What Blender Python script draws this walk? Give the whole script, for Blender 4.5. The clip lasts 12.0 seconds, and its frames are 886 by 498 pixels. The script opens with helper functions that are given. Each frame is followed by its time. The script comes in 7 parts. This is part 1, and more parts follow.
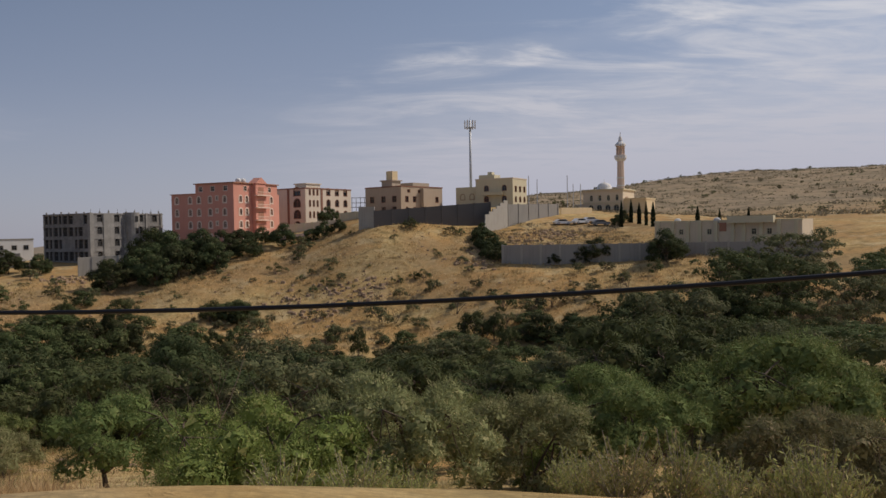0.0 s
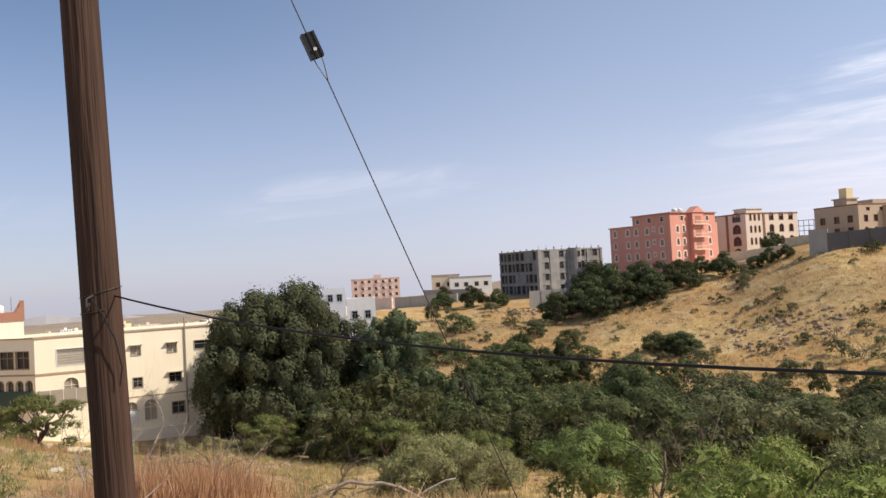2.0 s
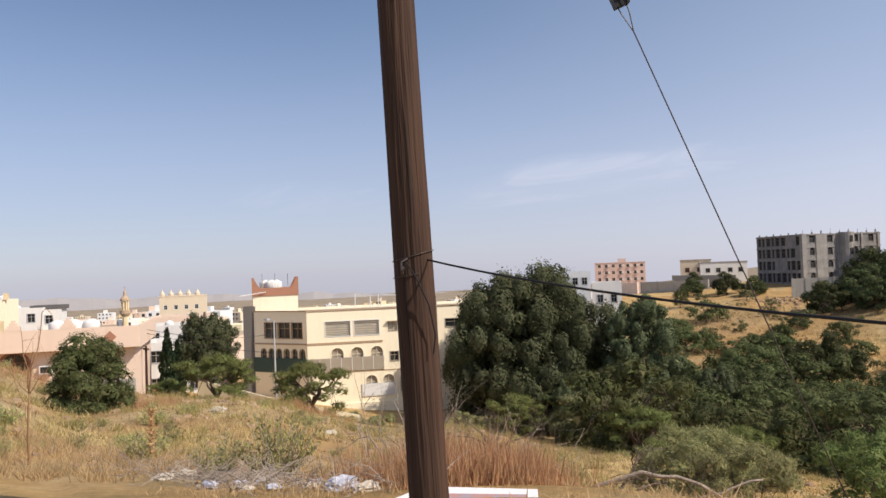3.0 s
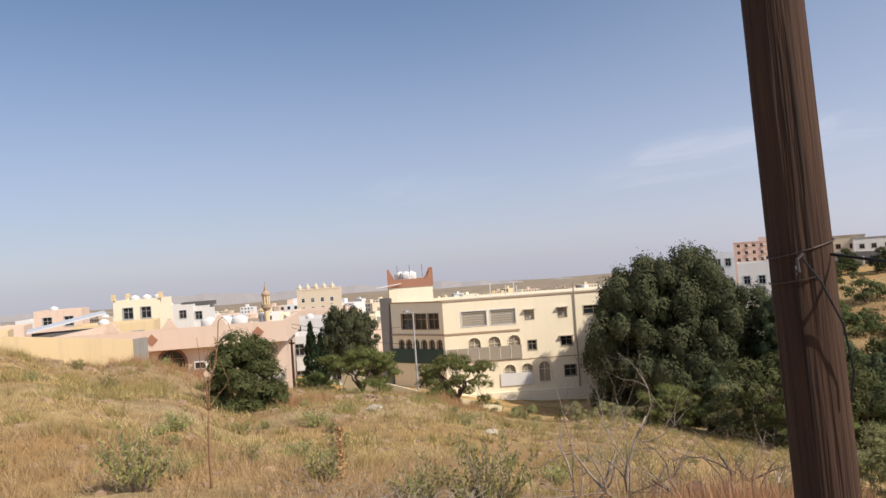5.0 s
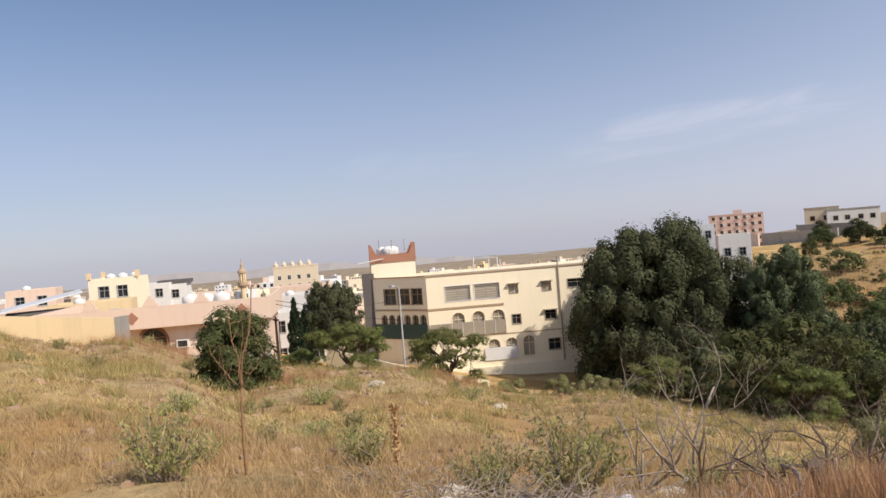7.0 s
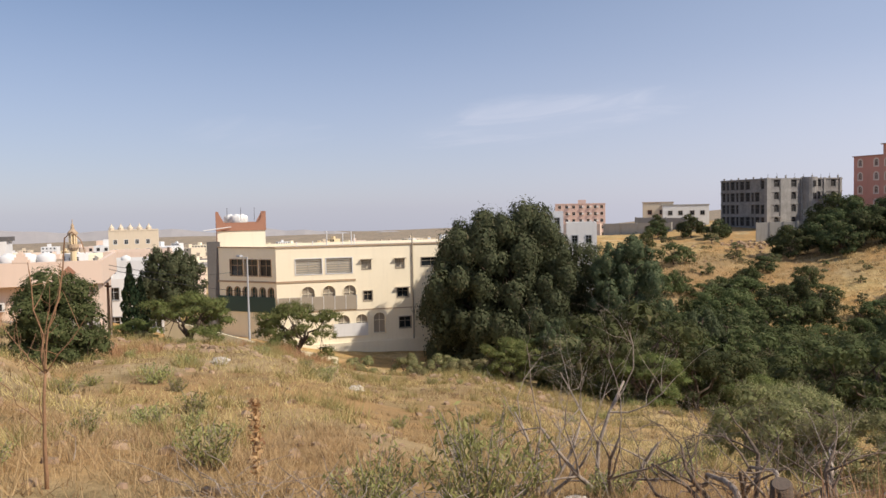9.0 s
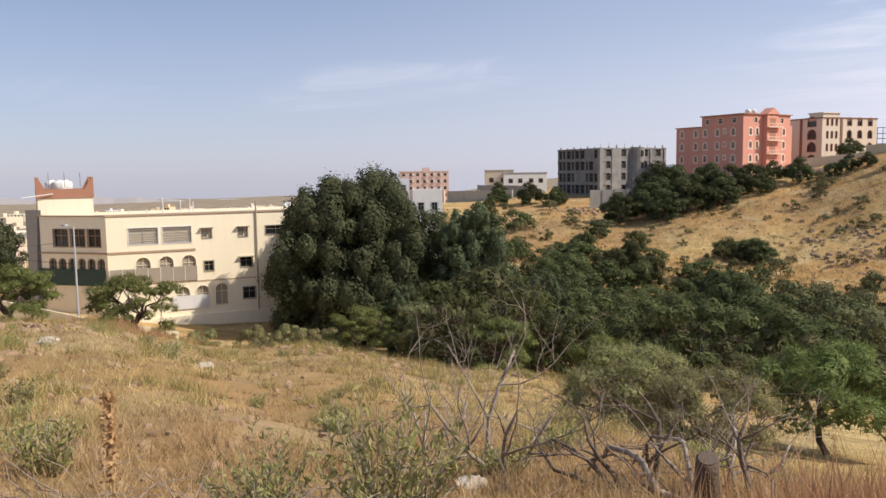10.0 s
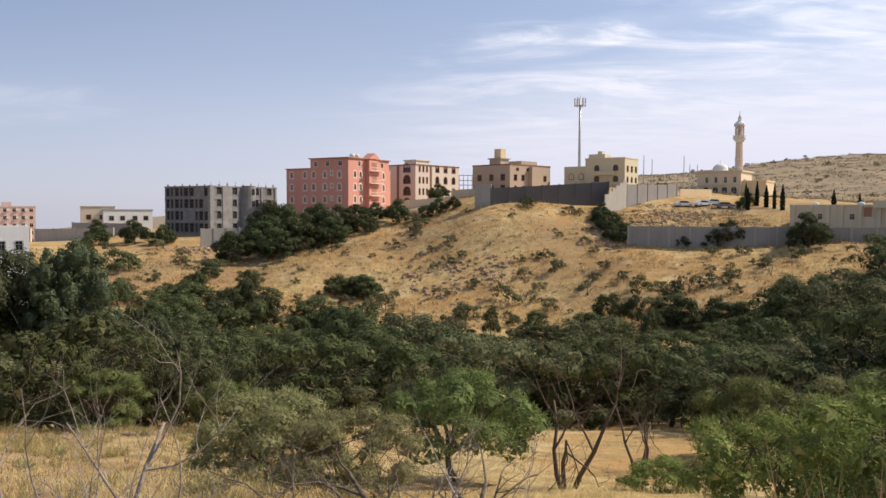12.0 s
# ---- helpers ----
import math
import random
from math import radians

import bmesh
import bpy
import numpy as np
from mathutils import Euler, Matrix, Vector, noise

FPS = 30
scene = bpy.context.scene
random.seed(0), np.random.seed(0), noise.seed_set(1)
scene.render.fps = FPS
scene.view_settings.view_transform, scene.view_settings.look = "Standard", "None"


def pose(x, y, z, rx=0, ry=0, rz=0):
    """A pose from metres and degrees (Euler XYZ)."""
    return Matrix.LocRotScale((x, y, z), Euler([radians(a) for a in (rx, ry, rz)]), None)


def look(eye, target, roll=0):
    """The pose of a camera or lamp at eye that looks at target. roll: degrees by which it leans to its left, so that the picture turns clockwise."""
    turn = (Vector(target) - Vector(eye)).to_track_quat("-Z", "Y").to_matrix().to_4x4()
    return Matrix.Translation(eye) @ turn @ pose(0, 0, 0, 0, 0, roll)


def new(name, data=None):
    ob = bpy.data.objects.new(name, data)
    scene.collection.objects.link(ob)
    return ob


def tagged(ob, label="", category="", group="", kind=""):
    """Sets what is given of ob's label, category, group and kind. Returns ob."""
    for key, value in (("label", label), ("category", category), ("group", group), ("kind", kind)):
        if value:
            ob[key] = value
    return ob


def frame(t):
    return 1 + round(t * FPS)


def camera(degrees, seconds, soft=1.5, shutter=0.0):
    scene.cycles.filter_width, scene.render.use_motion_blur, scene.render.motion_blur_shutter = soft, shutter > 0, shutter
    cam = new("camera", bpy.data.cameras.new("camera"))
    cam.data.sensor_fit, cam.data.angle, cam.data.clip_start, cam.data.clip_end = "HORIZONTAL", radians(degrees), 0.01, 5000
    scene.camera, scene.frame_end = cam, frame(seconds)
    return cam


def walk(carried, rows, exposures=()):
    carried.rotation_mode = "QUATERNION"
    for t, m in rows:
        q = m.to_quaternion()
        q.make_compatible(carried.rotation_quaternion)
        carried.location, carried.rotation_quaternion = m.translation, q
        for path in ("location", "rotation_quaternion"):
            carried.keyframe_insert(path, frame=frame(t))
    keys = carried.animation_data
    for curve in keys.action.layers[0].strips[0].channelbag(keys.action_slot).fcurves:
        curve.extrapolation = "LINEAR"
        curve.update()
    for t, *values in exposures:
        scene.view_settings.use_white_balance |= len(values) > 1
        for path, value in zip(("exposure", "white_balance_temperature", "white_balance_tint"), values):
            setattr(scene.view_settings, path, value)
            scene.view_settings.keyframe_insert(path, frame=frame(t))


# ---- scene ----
cam = camera(58.0, 12.0)
PATH = [
    (0, (-1.286, -1.885, 1.697), (-1.257, 0.114, 1.647), -1.0),
    (0.5, (-1.68, -1.978, 1.747), (-1.91, 0.009, 1.756), -0.5),
    (1, (-2.017, -2.07, 1.802), (-2.554, -0.145, 1.874), -0.5),
    (1.5, (-2.238, -2.163, 1.841), (-3.05, -0.337, 1.918), -1.2),
    (2, (-2.481, -2.194, 1.829), (-3.462, -0.452, 1.894), -3.1),
    (2.5, (-2.869, -2.121, 1.816), (-4.092, -0.54, 1.892), -3.0),
    (3, (-3.271, -2.037, 1.742), (-4.725, -0.665, 1.793), -2.1),
    (5, (-5.257, -1.787, 1.883), (-6.907, -0.659, 1.919), -4.0),
    (5.5, (-5.543, -1.93, 1.845), (-7.201, -0.812, 1.87), -4.0),
    (6, (-5.892, -2.007, 1.812), (-7.557, -0.899, 1.809), -4.5),
    (6.5, (-6.316, -2.021, 1.779), (-7.968, -0.895, 1.758), -5.0),
    (8.5, (-8.1, -1.377, 1.58), (-9.533, 0.017, 1.523), -1.1),
    (9, (-8.483, -1.119, 1.542), (-9.854, 0.333, 1.438), -1.1),
    (9.5, (-8.912, -0.931, 1.494), (-10.18, 0.609, 1.348), -0.8),
    (10, (-9.345, -0.731, 1.455), (-10.406, 0.953, 1.264), -0.8),
    (10.5, (-9.713, -0.346, 1.399), (-10.535, 1.464, 1.186), 0.5),
    (11, (-10.034, -0.123, 1.374), (-10.687, 1.756, 1.171), 1.5),
    (11.5, (-10.339, 0.156, 1.351), (-10.765, 2.103, 1.188), 0.8),
    (12, (-10.481, 0.661, 1.258), (-10.645, 2.652, 1.16), 0.2),
]
# the clip's camera opens up during the first second and a half
EXPOSURES = [(0.0, -0.80), (0.3, -0.36), (0.7, -0.10), (1.2, -0.05), (1.6, 0.04), (2.0, 0.12), (2.6, 0.11), (3.2, 0.05), (5.0, -0.02), (8.5, -0.02), (10.0, 0.07), (11.0, 0.09), (12.0, 0.02)]
walk(cam, [(t, look(eye, target, roll)) for t, eye, target, roll in PATH], EXPOSURES)

# ---- world, sun and exposure ----
SUN_AZ, SUN_EL = 18.0, 43.0          # degrees: from +x towards +y, and up
world = bpy.data.worlds.new("world")
scene.world = world
world.use_nodes = True
wn, wl = world.node_tree.nodes, world.node_tree.links
wn.clear()
sky = wn.new("ShaderNodeTexSky")
sky.sky_type, sky.sun_disc = "NISHITA", False
sky.sun_elevation, sky.sun_rotation = radians(SUN_EL), radians(90 - SUN_AZ)
sky.altitude, sky.air_density, sky.dust_density, sky.ozone_density = 2000, 1.0, 2.2, 2.0
coord = wn.new("ShaderNodeTexCoord")


def wmath(op, a, b=0.0, clamp=False):
    n = wn.new("ShaderNodeMath")
    n.operation, n.use_clamp = op, clamp
    for i, v in enumerate((a, b)):
        if isinstance(v, (int, float)):
            n.inputs[i].default_value = v
        else:
            wl.new(v, n.inputs[i])
    return n.outputs[0]


sep = wn.new("ShaderNodeSeparateXYZ")
wl.new(coord.outputs["Generated"], sep.inputs[0])
# a flat cloud layer: direction divided by its height
up = wmath("ADD", wmath("MAXIMUM", sep.outputs["Z"], 0.0), 0.10)
plane = wn.new("ShaderNodeCombineXYZ")
wl.new(wmath("DIVIDE", sep.outputs["X"], up), plane.inputs[0])
wl.new(wmath("DIVIDE", sep.outputs["Y"], up), plane.inputs[1])
turn = wn.new("ShaderNodeMapping")
turn.inputs["Rotation"].default_value = (0, 0, radians(-24))
turn.inputs["Scale"].default_value = (0.5, 1.0, 1.0)
wl.new(plane.outputs[0], turn.inputs[0])


def wnoise(scale, detail, rough, warp=0.0):
    n = wn.new("ShaderNodeTexNoise")
    n.inputs["Scale"].default_value, n.inputs["Detail"].default_value = scale, detail
    n.inputs["Roughness"].default_value, n.inputs["Distortion"].default_value = rough, warp
    wl.new(turn.outputs[0], n.inputs["Vector"])
    return n.outputs["Fac"]


def wramp(value, low, high):
    n = wn.new("ShaderNodeMapRange")
    n.interpolation_type = "SMOOTHSTEP"
    n.inputs["From Min"].default_value, n.inputs["From Max"].default_value = low, high
    wl.new(value, n.inputs["Value"])
    return n.outputs["Result"]


wisps = wramp(wnoise(2.1, 10, 0.60, 0.9), 0.40, 0.70)
mottle = wramp(wnoise(5.5, 6, 0.62, 0.4), 0.30, 0.72)
# a broad broken sheet lies towards +x (right of the walk), its upper edge climbing that way
side = wramp(sep.outputs["X"], -0.30, 0.12)
rim = wmath("SUBTRACT", wmath("SUBTRACT", sep.outputs["Z"], wmath("MULTIPLY", sep.outputs["X"], 0.16)), wmath("MULTIPLY", wisps, 0.07))
sheet = wmath("MULTIPLY", wramp(rim, 0.20, 0.075), side)
cover = wmath("MULTIPLY", sheet, wmath("ADD", wmath("MULTIPLY", wisps, 0.38), wmath("ADD", wmath("MULTIPLY", mottle, 0.24), 0.30)))
# single long wisps: bearing and height in radians, half lengths, climb
az = wmath("ARCTAN2", wmath("MULTIPLY", sep.outputs["X"], -1.0), sep.outputs["Y"])
for a0, e0, wa, we, climb, dense in ((0.63, 0.108, 0.20, 0.032, -0.10, 0.30), (0.98, 0.095, 0.10, 0.022, 0.0, 0.14), (-0.07, 0.205, 0.15, 0.024, -0.16, 0.50), (-0.30, 0.245, 0.16, 0.026, -0.2, 0.35)):
    da = wmath("SUBTRACT", az, a0)
    u = wmath("DIVIDE", da, wa)
    v = wmath("DIVIDE", wmath("SUBTRACT", wmath("SUBTRACT", sep.outputs["Z"], e0), wmath("MULTIPLY", da, climb)), we)
    blob = wramp(wmath("ADD", wmath("ADD", wmath("MULTIPLY", u, u), wmath("MULTIPLY", v, v)), wmath("MULTIPLY", wisps, -0.35)), 1.0, -0.1)
    cover = wmath("ADD", cover, wmath("MULTIPLY", wmath("MULTIPLY", blob, dense), wmath("ADD", wmath("MULTIPLY", wisps, 0.7), 0.3)))
# the air is milky low down, most so under the sun
milk = wmath("MULTIPLY", wramp(sep.outputs["Z"], 0.19, 0.0), wramp(sep.outputs["X"], -0.95, 0.30))
cover = wmath("ADD", cover, wmath("MULTIPLY", milk, 0.62))
cover = wmath("ADD", cover, wmath("MULTIPLY", wramp(sep.outputs["X"], -0.85, -0.25), 0.13), True)
cloud_mix = wn.new("ShaderNodeMixRGB")
wl.new(cover, cloud_mix.inputs[0])
wl.new(sky.outputs[0], cloud_mix.inputs[1])
cloud_mix.inputs[2].default_value = (8.6, 8.7, 9.2, 1)
# pale haze towards the horizon
haze = wmath("ADD", wmath("MULTIPLY", wramp(sep.outputs["Z"], 0.36, -0.02), 0.62), 0.05)
haze_mix = wn.new("ShaderNodeMixRGB")
wl.new(haze, haze_mix.inputs[0])
wl.new(cloud_mix.outputs[0], haze_mix.inputs[1])
haze_mix.inputs[2].default_value = (4.2, 4.15, 5.4, 1)
bg = wn.new("ShaderNodeBackground")
# the sky is a little brighter on the sun's side
wl.new(wmath("MULTIPLY", wmath("ADD", wmath("MULTIPLY", sep.outputs["X"], 0.12), 1.03), 0.125), bg.inputs[1])
wl.new(haze_mix.outputs[0], bg.inputs[0])
wout = wn.new("ShaderNodeOutputWorld")
wl.new(bg.outputs[0], wout.inputs[0])

sun = new("sun", bpy.data.lights.new("sun", "SUN"))
sun.data.energy, sun.data.angle, sun.data.color = 5.0, radians(0.6), (1.0, 0.89, 0.765)
sun.matrix_world = look((math.cos(radians(SUN_AZ)) * 90, math.sin(radians(SUN_AZ)) * 90, 90 * math.tan(radians(SUN_EL))), (0, 0, 0))


# ---- materials ----
def mat(name, col, col2=None, rough=0.85, big=0.6, fine=14.0, amount=0.5, bump=0.15, metal=0.0, spec=0.3, rand=0.0, stain=0.0):
    """A worn surface: two tones mixed by broad and fine noise, with fine relief; rand varies it from object to object."""
    m = bpy.data.materials.new(name)
    m.use_nodes = True
    n, l = m.node_tree.nodes, m.node_tree.links
    b = n["Principled BSDF"]
    col2 = col2 or tuple(c * 0.72 for c in col)
    tc = n.new("ShaderNodeTexCoord")
    a1, a2 = n.new("ShaderNodeTexNoise"), n.new("ShaderNodeTexNoise")
    a1.inputs["Scale"].default_value, a1.inputs["Detail"].default_value = big, 4
    a2.inputs["Scale"].default_value, a2.inputs["Detail"].default_value = fine, 3
    for a in (a1, a2):
        l.new(tc.outputs["Object"], a.inputs["Vector"])
    add = n.new("ShaderNodeMath")
    add.operation = "ADD"
    l.new(a1.outputs["Fac"], add.inputs[0]), l.new(a2.outputs["Fac"], add.inputs[1])
    rng = n.new("ShaderNodeMapRange")
    rng.inputs["From Min"].default_value, rng.inputs["From Max"].default_value = 0.72, 1.28
    rng.inputs["To Max"].default_value = amount
    l.new(add.outputs[0], rng.inputs["Value"])
    mix = n.new("ShaderNodeMixRGB")
    mix.inputs[1].default_value, mix.inputs[2].default_value = (*col, 1), (*col2, 1)
    l.new(rng.outputs["Result"], mix.inputs[0])
    out = mix.outputs[0]
    if stain:
        # rain streaks: noise drawn out along the height
        mp, st, sr, sm = n.new("ShaderNodeMapping"), n.new("ShaderNodeTexNoise"), n.new("ShaderNodeMapRange"), n.new("ShaderNodeMixRGB")
        mp.inputs["Scale"].default_value = (1.3, 1.3, 0.12)
        l.new(tc.outputs["Object"], mp.inputs[0]), l.new(mp.outputs[0], st.inputs["Vector"])
        st.inputs["Scale"].default_value, st.inputs["Detail"].default_value = 1.6, 5
        sr.inputs["From Min"].default_value, sr.inputs["From Max"].default_value, sr.inputs["To Max"].default_value = 0.5, 0.75, stain
        l.new(st.outputs["Fac"], sr.inputs["Value"]), l.new(sr.outputs["Result"], sm.inputs[0])
        l.new(out, sm.inputs[1])
        sm.inputs[2].default_value = tuple(c * 0.5 for c in col) + (1,)
        out = sm.outputs[0]
    if rand:
        info, hsv, rr = n.new("ShaderNodeObjectInfo"), n.new("ShaderNodeHueSaturation"), n.new("ShaderNodeMapRange")
        rr.inputs["To Min"].default_value, rr.inputs["To Max"].default_value = 1 - rand, 1 + rand
        l.new(info.outputs["Random"], rr.inputs["Value"]), l.new(rr.outputs["Result"], hsv.inputs["Value"])
        l.new(out, hsv.inputs["Color"])
        out = hsv.outputs[0]
    l.new(out, b.inputs["Base Color"])
    b.inputs["Roughness"].default_value, b.inputs["Metallic"].default_value = rough, metal
    b.inputs["Specular IOR Level"].default_value = spec
    if bump:
        bp = n.new("ShaderNodeBump")
        bp.inputs["Strength"].default_value, bp.inputs["Distance"].default_value = bump, 0.05
        l.new(a2.outputs["Fac"], bp.inputs["Height"]), l.new(bp.outputs[0], b.inputs["Normal"])
    return m


def leaf_mat(name, col, col2, dry, dry_part=0.06, through_light=0.26):
    """Foliage: each leaf takes its own tone, each plant a slight tone too."""
    m = bpy.data.materials.new(name)
    m.use_nodes = True
    n, l = m.node_tree.nodes, m.node_tree.links
    b = n["Principled BSDF"]
    geo, info = n.new("ShaderNodeNewGeometry"), n.new("ShaderNodeObjectInfo")
    ramp = n.new("ShaderNodeValToRGB")
    ramp.color_ramp.elements[0].color, ramp.color_ramp.elements[1].color = (*col, 1), (*col2, 1)
    ramp.color_ramp.elements[1].position = 0.9 - dry_part
    e = ramp.color_ramp.elements.new(1.0)
    e.color = (*dry, 1)
    l.new(geo.outputs["Random Per Island"], ramp.inputs[0])
    hsv, r1, r2 = n.new("ShaderNodeHueSaturation"), n.new("ShaderNodeMapRange"), n.new("ShaderNodeMapRange")
    r1.inputs["To Min"].default_value, r1.inputs["To Max"].default_value = 0.8, 1.2
    r2.inputs["To Min"].default_value, r2.inputs["To Max"].default_value = 0.475, 0.515
    l.new(info.outputs["Random"], r1.inputs["Value"]), l.new(info.outputs["Random"], r2.inputs["Value"])
    l.new(r1.outputs[0], hsv.inputs["Value"]), l.new(r2.outputs[0], hsv.inputs["Hue"])
    l.new(ramp.outputs[0], hsv.inputs["Color"])
    l.new(hsv.outputs[0], b.inputs["Base Color"])
    b.inputs["Roughness"].default_value, b.inputs["Specular IOR Level"].default_value = 0.8, 0.12
    tr, mx = n.new("ShaderNodeBsdfTranslucent"), n.new("ShaderNodeMixShader")
    l.new(hsv.outputs[0], tr.inputs[0])
    mx.inputs[0].default_value = through_light
    l.new(b.outputs[0], mx.inputs[1]), l.new(tr.outputs[0], mx.inputs[2])
    l.new(mx.outputs[0], n["Material Output"].inputs[0])
    return m


def ground_mat():
    """Dry hillside: straw, pale sand, red earth, stones and green weeds in patches of several sizes."""
    m = bpy.data.materials.new("dry_ground")
    m.use_nodes = True
    n, l = m.node_tree.nodes, m.node_tree.links
    b = n["Principled BSDF"]
    tc = n.new("ShaderNodeTexCoord")

    def noise_of(scale, detail=4, rough=0.55):
        t = n.new("ShaderNodeTexNoise")
        t.inputs["Scale"].default_value, t.inputs["Detail"].default_value, t.inputs["Roughness"].default_value = scale, detail, rough
        l.new(tc.outputs["Object"], t.inputs["Vector"])
        return t.outputs["Fac"]

    def rng(v, a, c, top=1.0):
        t = n.new("ShaderNodeMapRange")
        t.inputs["From Min"].default_value, t.inputs["From Max"].default_value, t.inputs["To Max"].default_value = a, c, top
        l.new(v, t.inputs["Value"])
        return t.outputs["Result"]

    def mix(f, a, c):
        t = n.new("ShaderNodeMixRGB")
        l.new(f, t.inputs[0])
        for i, v in ((1, a), (2, c)):
            if isinstance(v, tuple):
                t.inputs[i].default_value = (*v, 1)
            else:
                l.new(v, t.inputs[i])
        return t.outputs[0]

    straw = mix(rng(noise_of(0.9, 6, 0.65), 0.38, 0.6), (0.45, 0.315, 0.125), (0.67, 0.51, 0.245))
    red = mix(rng(noise_of(0.06, 5), 0.36, 0.56), straw, (0.52, 0.315, 0.125))
    sand = mix(rng(noise_of(0.16, 5), 0.52, 0.66), red, (0.63, 0.485, 0.265))
    weeds = mix(rng(noise_of(0.42, 7, 0.72), 0.47, 0.66, 0.85), sand, (0.23, 0.175, 0.075))
    rocky = rng(noise_of(0.022, 6, 0.6), 0.47, 0.66, 0.75)
    weeds = mix(rocky, weeds, (0.27, 0.185, 0.105))
    stones = mix(rng(noise_of(1.6, 6, 0.7), 0.6, 0.72, 0.65), weeds, (0.20, 0.16, 0.125))
    grain = mix(rng(noise_of(7, 6, 0.75), 0.4, 0.72, 0.5), stones, (0.16, 0.11, 0.055))
    # beyond the near hills: the town's streets on one side, scrubby brown heights on the other
    sep_ = n.new("ShaderNodeSeparateXYZ")
    l.new(tc.outputs["Object"], sep_.inputs[0])
    # both are greyed by position, which puts distance haze into the colour
    grain = mix(rng(sep_.outputs["X"], -150, -320), grain, mix(rng(noise_of(0.03, 5, 0.7), 0.4, 0.6), (0.24, 0.215, 0.19), (0.38, 0.34, 0.30)))
    grain = mix(rng(sep_.outputs["Y"], 250, 330, 0.85), grain, mix(rng(noise_of(0.05, 6, 0.7), 0.42, 0.6), (0.35, 0.27, 0.18), (0.20, 0.165, 0.115)))
    l.new(grain, b.inputs["Base Color"])
    b.inputs["Roughness"].default_value, b.inputs["Specular IOR Level"].default_value = 0.95, 0.1
    bp = n.new("ShaderNodeBump")
    bp.inputs["Strength"].default_value, bp.inputs["Distance"].default_value = 0.8, 0.12
    l.new(noise_of(5, 7, 0.7), bp.inputs["Height"]), l.new(bp.outputs[0], b.inputs["Normal"])
    return m


def glass_mat(name, col=(0.02, 0.025, 0.03)):
    m = bpy.data.materials.new(name)
    m.use_nodes = True
    b = m.node_tree.nodes["Principled BSDF"]
    b.inputs["Base Color"].default_value, b.inputs["Roughness"].default_value = (*col, 1), 0.12
    b.inputs["Specular IOR Level"].default_value = 0.5
    return m


GROUND = ground_mat()
PINK = mat("pink_render", (0.67, 0.315, 0.235), (0.60, 0.265, 0.195), stain=0.2)
PINK_TRIM = mat("pale_pink_trim", (0.84, 0.66, 0.54), bump=0.05)
BLOCK = mat("grey_blockwork", (0.30, 0.285, 0.27), (0.15, 0.145, 0.14), big=0.5, fine=3, amount=0.95, bump=0.4, stain=0.5)
BLOCKPALE = mat("pale_blockwork", (0.34, 0.325, 0.30), (0.19, 0.18, 0.17), big=0.5, fine=4, amount=0.9, bump=0.4, stain=0.5)
CONCRETE = mat("pale_concrete", (0.42, 0.39, 0.34), (0.33, 0.30, 0.26), stain=0.3)
CREAM = mat("cream_paint", (0.88, 0.79, 0.60), (0.83, 0.74, 0.55), big=0.15, fine=3, bump=0.05, stain=0.10)
CREAM_TRIM = mat("brown_belt", (0.45, 0.33, 0.22), bump=0.05)
BEIGE = mat("beige_render", (0.66, 0.56, 0.42), (0.58, 0.48, 0.35), stain=0.15)
CREAMSTONE = mat("pale_cream_stone", (0.68, 0.58, 0.47), (0.60, 0.51, 0.41), stain=0.15)
BROWN = mat("brown_band", (0.26, 0.13, 0.09))
TAN = mat("tan_stone", (0.46, 0.36, 0.27), (0.38, 0.30, 0.225), stain=0.2)
PALE = mat("pale_yellow_render", (0.62, 0.55, 0.38), (0.55, 0.49, 0.34), stain=0.15)
WHITE = mat("white_paint", (0.72, 0.71, 0.69), (0.62, 0.61, 0.585), bump=0.05, stain=0.15)
YELLOW = mat("yellow_ochre_render", (0.72, 0.57, 0.35), (0.64, 0.50, 0.30), big=0.3, stain=0.2)
SALMON = mat("salmon_render", (0.72, 0.565, 0.455), (0.65, 0.51, 0.41), big=0.3, stain=0.15)
BRICKRED = mat("red_brown_paint", (0.40, 0.20, 0.13), bump=0.1)
DARKBLOCK = mat("dark_block_wall", (0.13, 0.12, 0.115), (0.09, 0.085, 0.08), big=0.3, fine=4, bump=0.3)
GREYWALL = mat("grey_block_wall", (0.34, 0.32, 0.29), (0.26, 0.245, 0.22), big=0.3, fine=4, bump=0.3, stain=0.3)
METAL = mat("galvanised_metal", (0.50, 0.51, 0.52), rough=0.5, metal=0.25, bump=0.02)
SHEET = mat("white_sheet_roof", (0.66, 0.68, 0.70), rough=0.4, bump=0.02)
BLACK = mat("black_rubber", (0.012, 0.012, 0.014), rough=0.5, bump=0.02)
STEEL = mat("steel_strand", (0.075, 0.06, 0.055), rough=0.5, metal=0.5, bump=0.02)
GLASS = glass_mat("dark_glass")
# near-black fill: the shade inside openings is put into its colour
SHADEFILL = mat("dark_shade_fill", (0.035, 0.033, 0.032), bump=0.0)
LOUVRE = mat("grey_louvre", (0.40, 0.37, 0.31), (0.30, 0.28, 0.24), rough=0.6)
SCREEN = mat("faded_screen", (0.36, 0.31, 0.24), (0.28, 0.24, 0.19), rough=0.7)
GREENSCREEN = mat("green_screen", (0.05, 0.085, 0.07), (0.035, 0.06, 0.05), rough=0.7)
STRIPS = mat("shutter_blinds", (0.62, 0.55, 0.43), (0.5, 0.44, 0.35), rough=0.6)
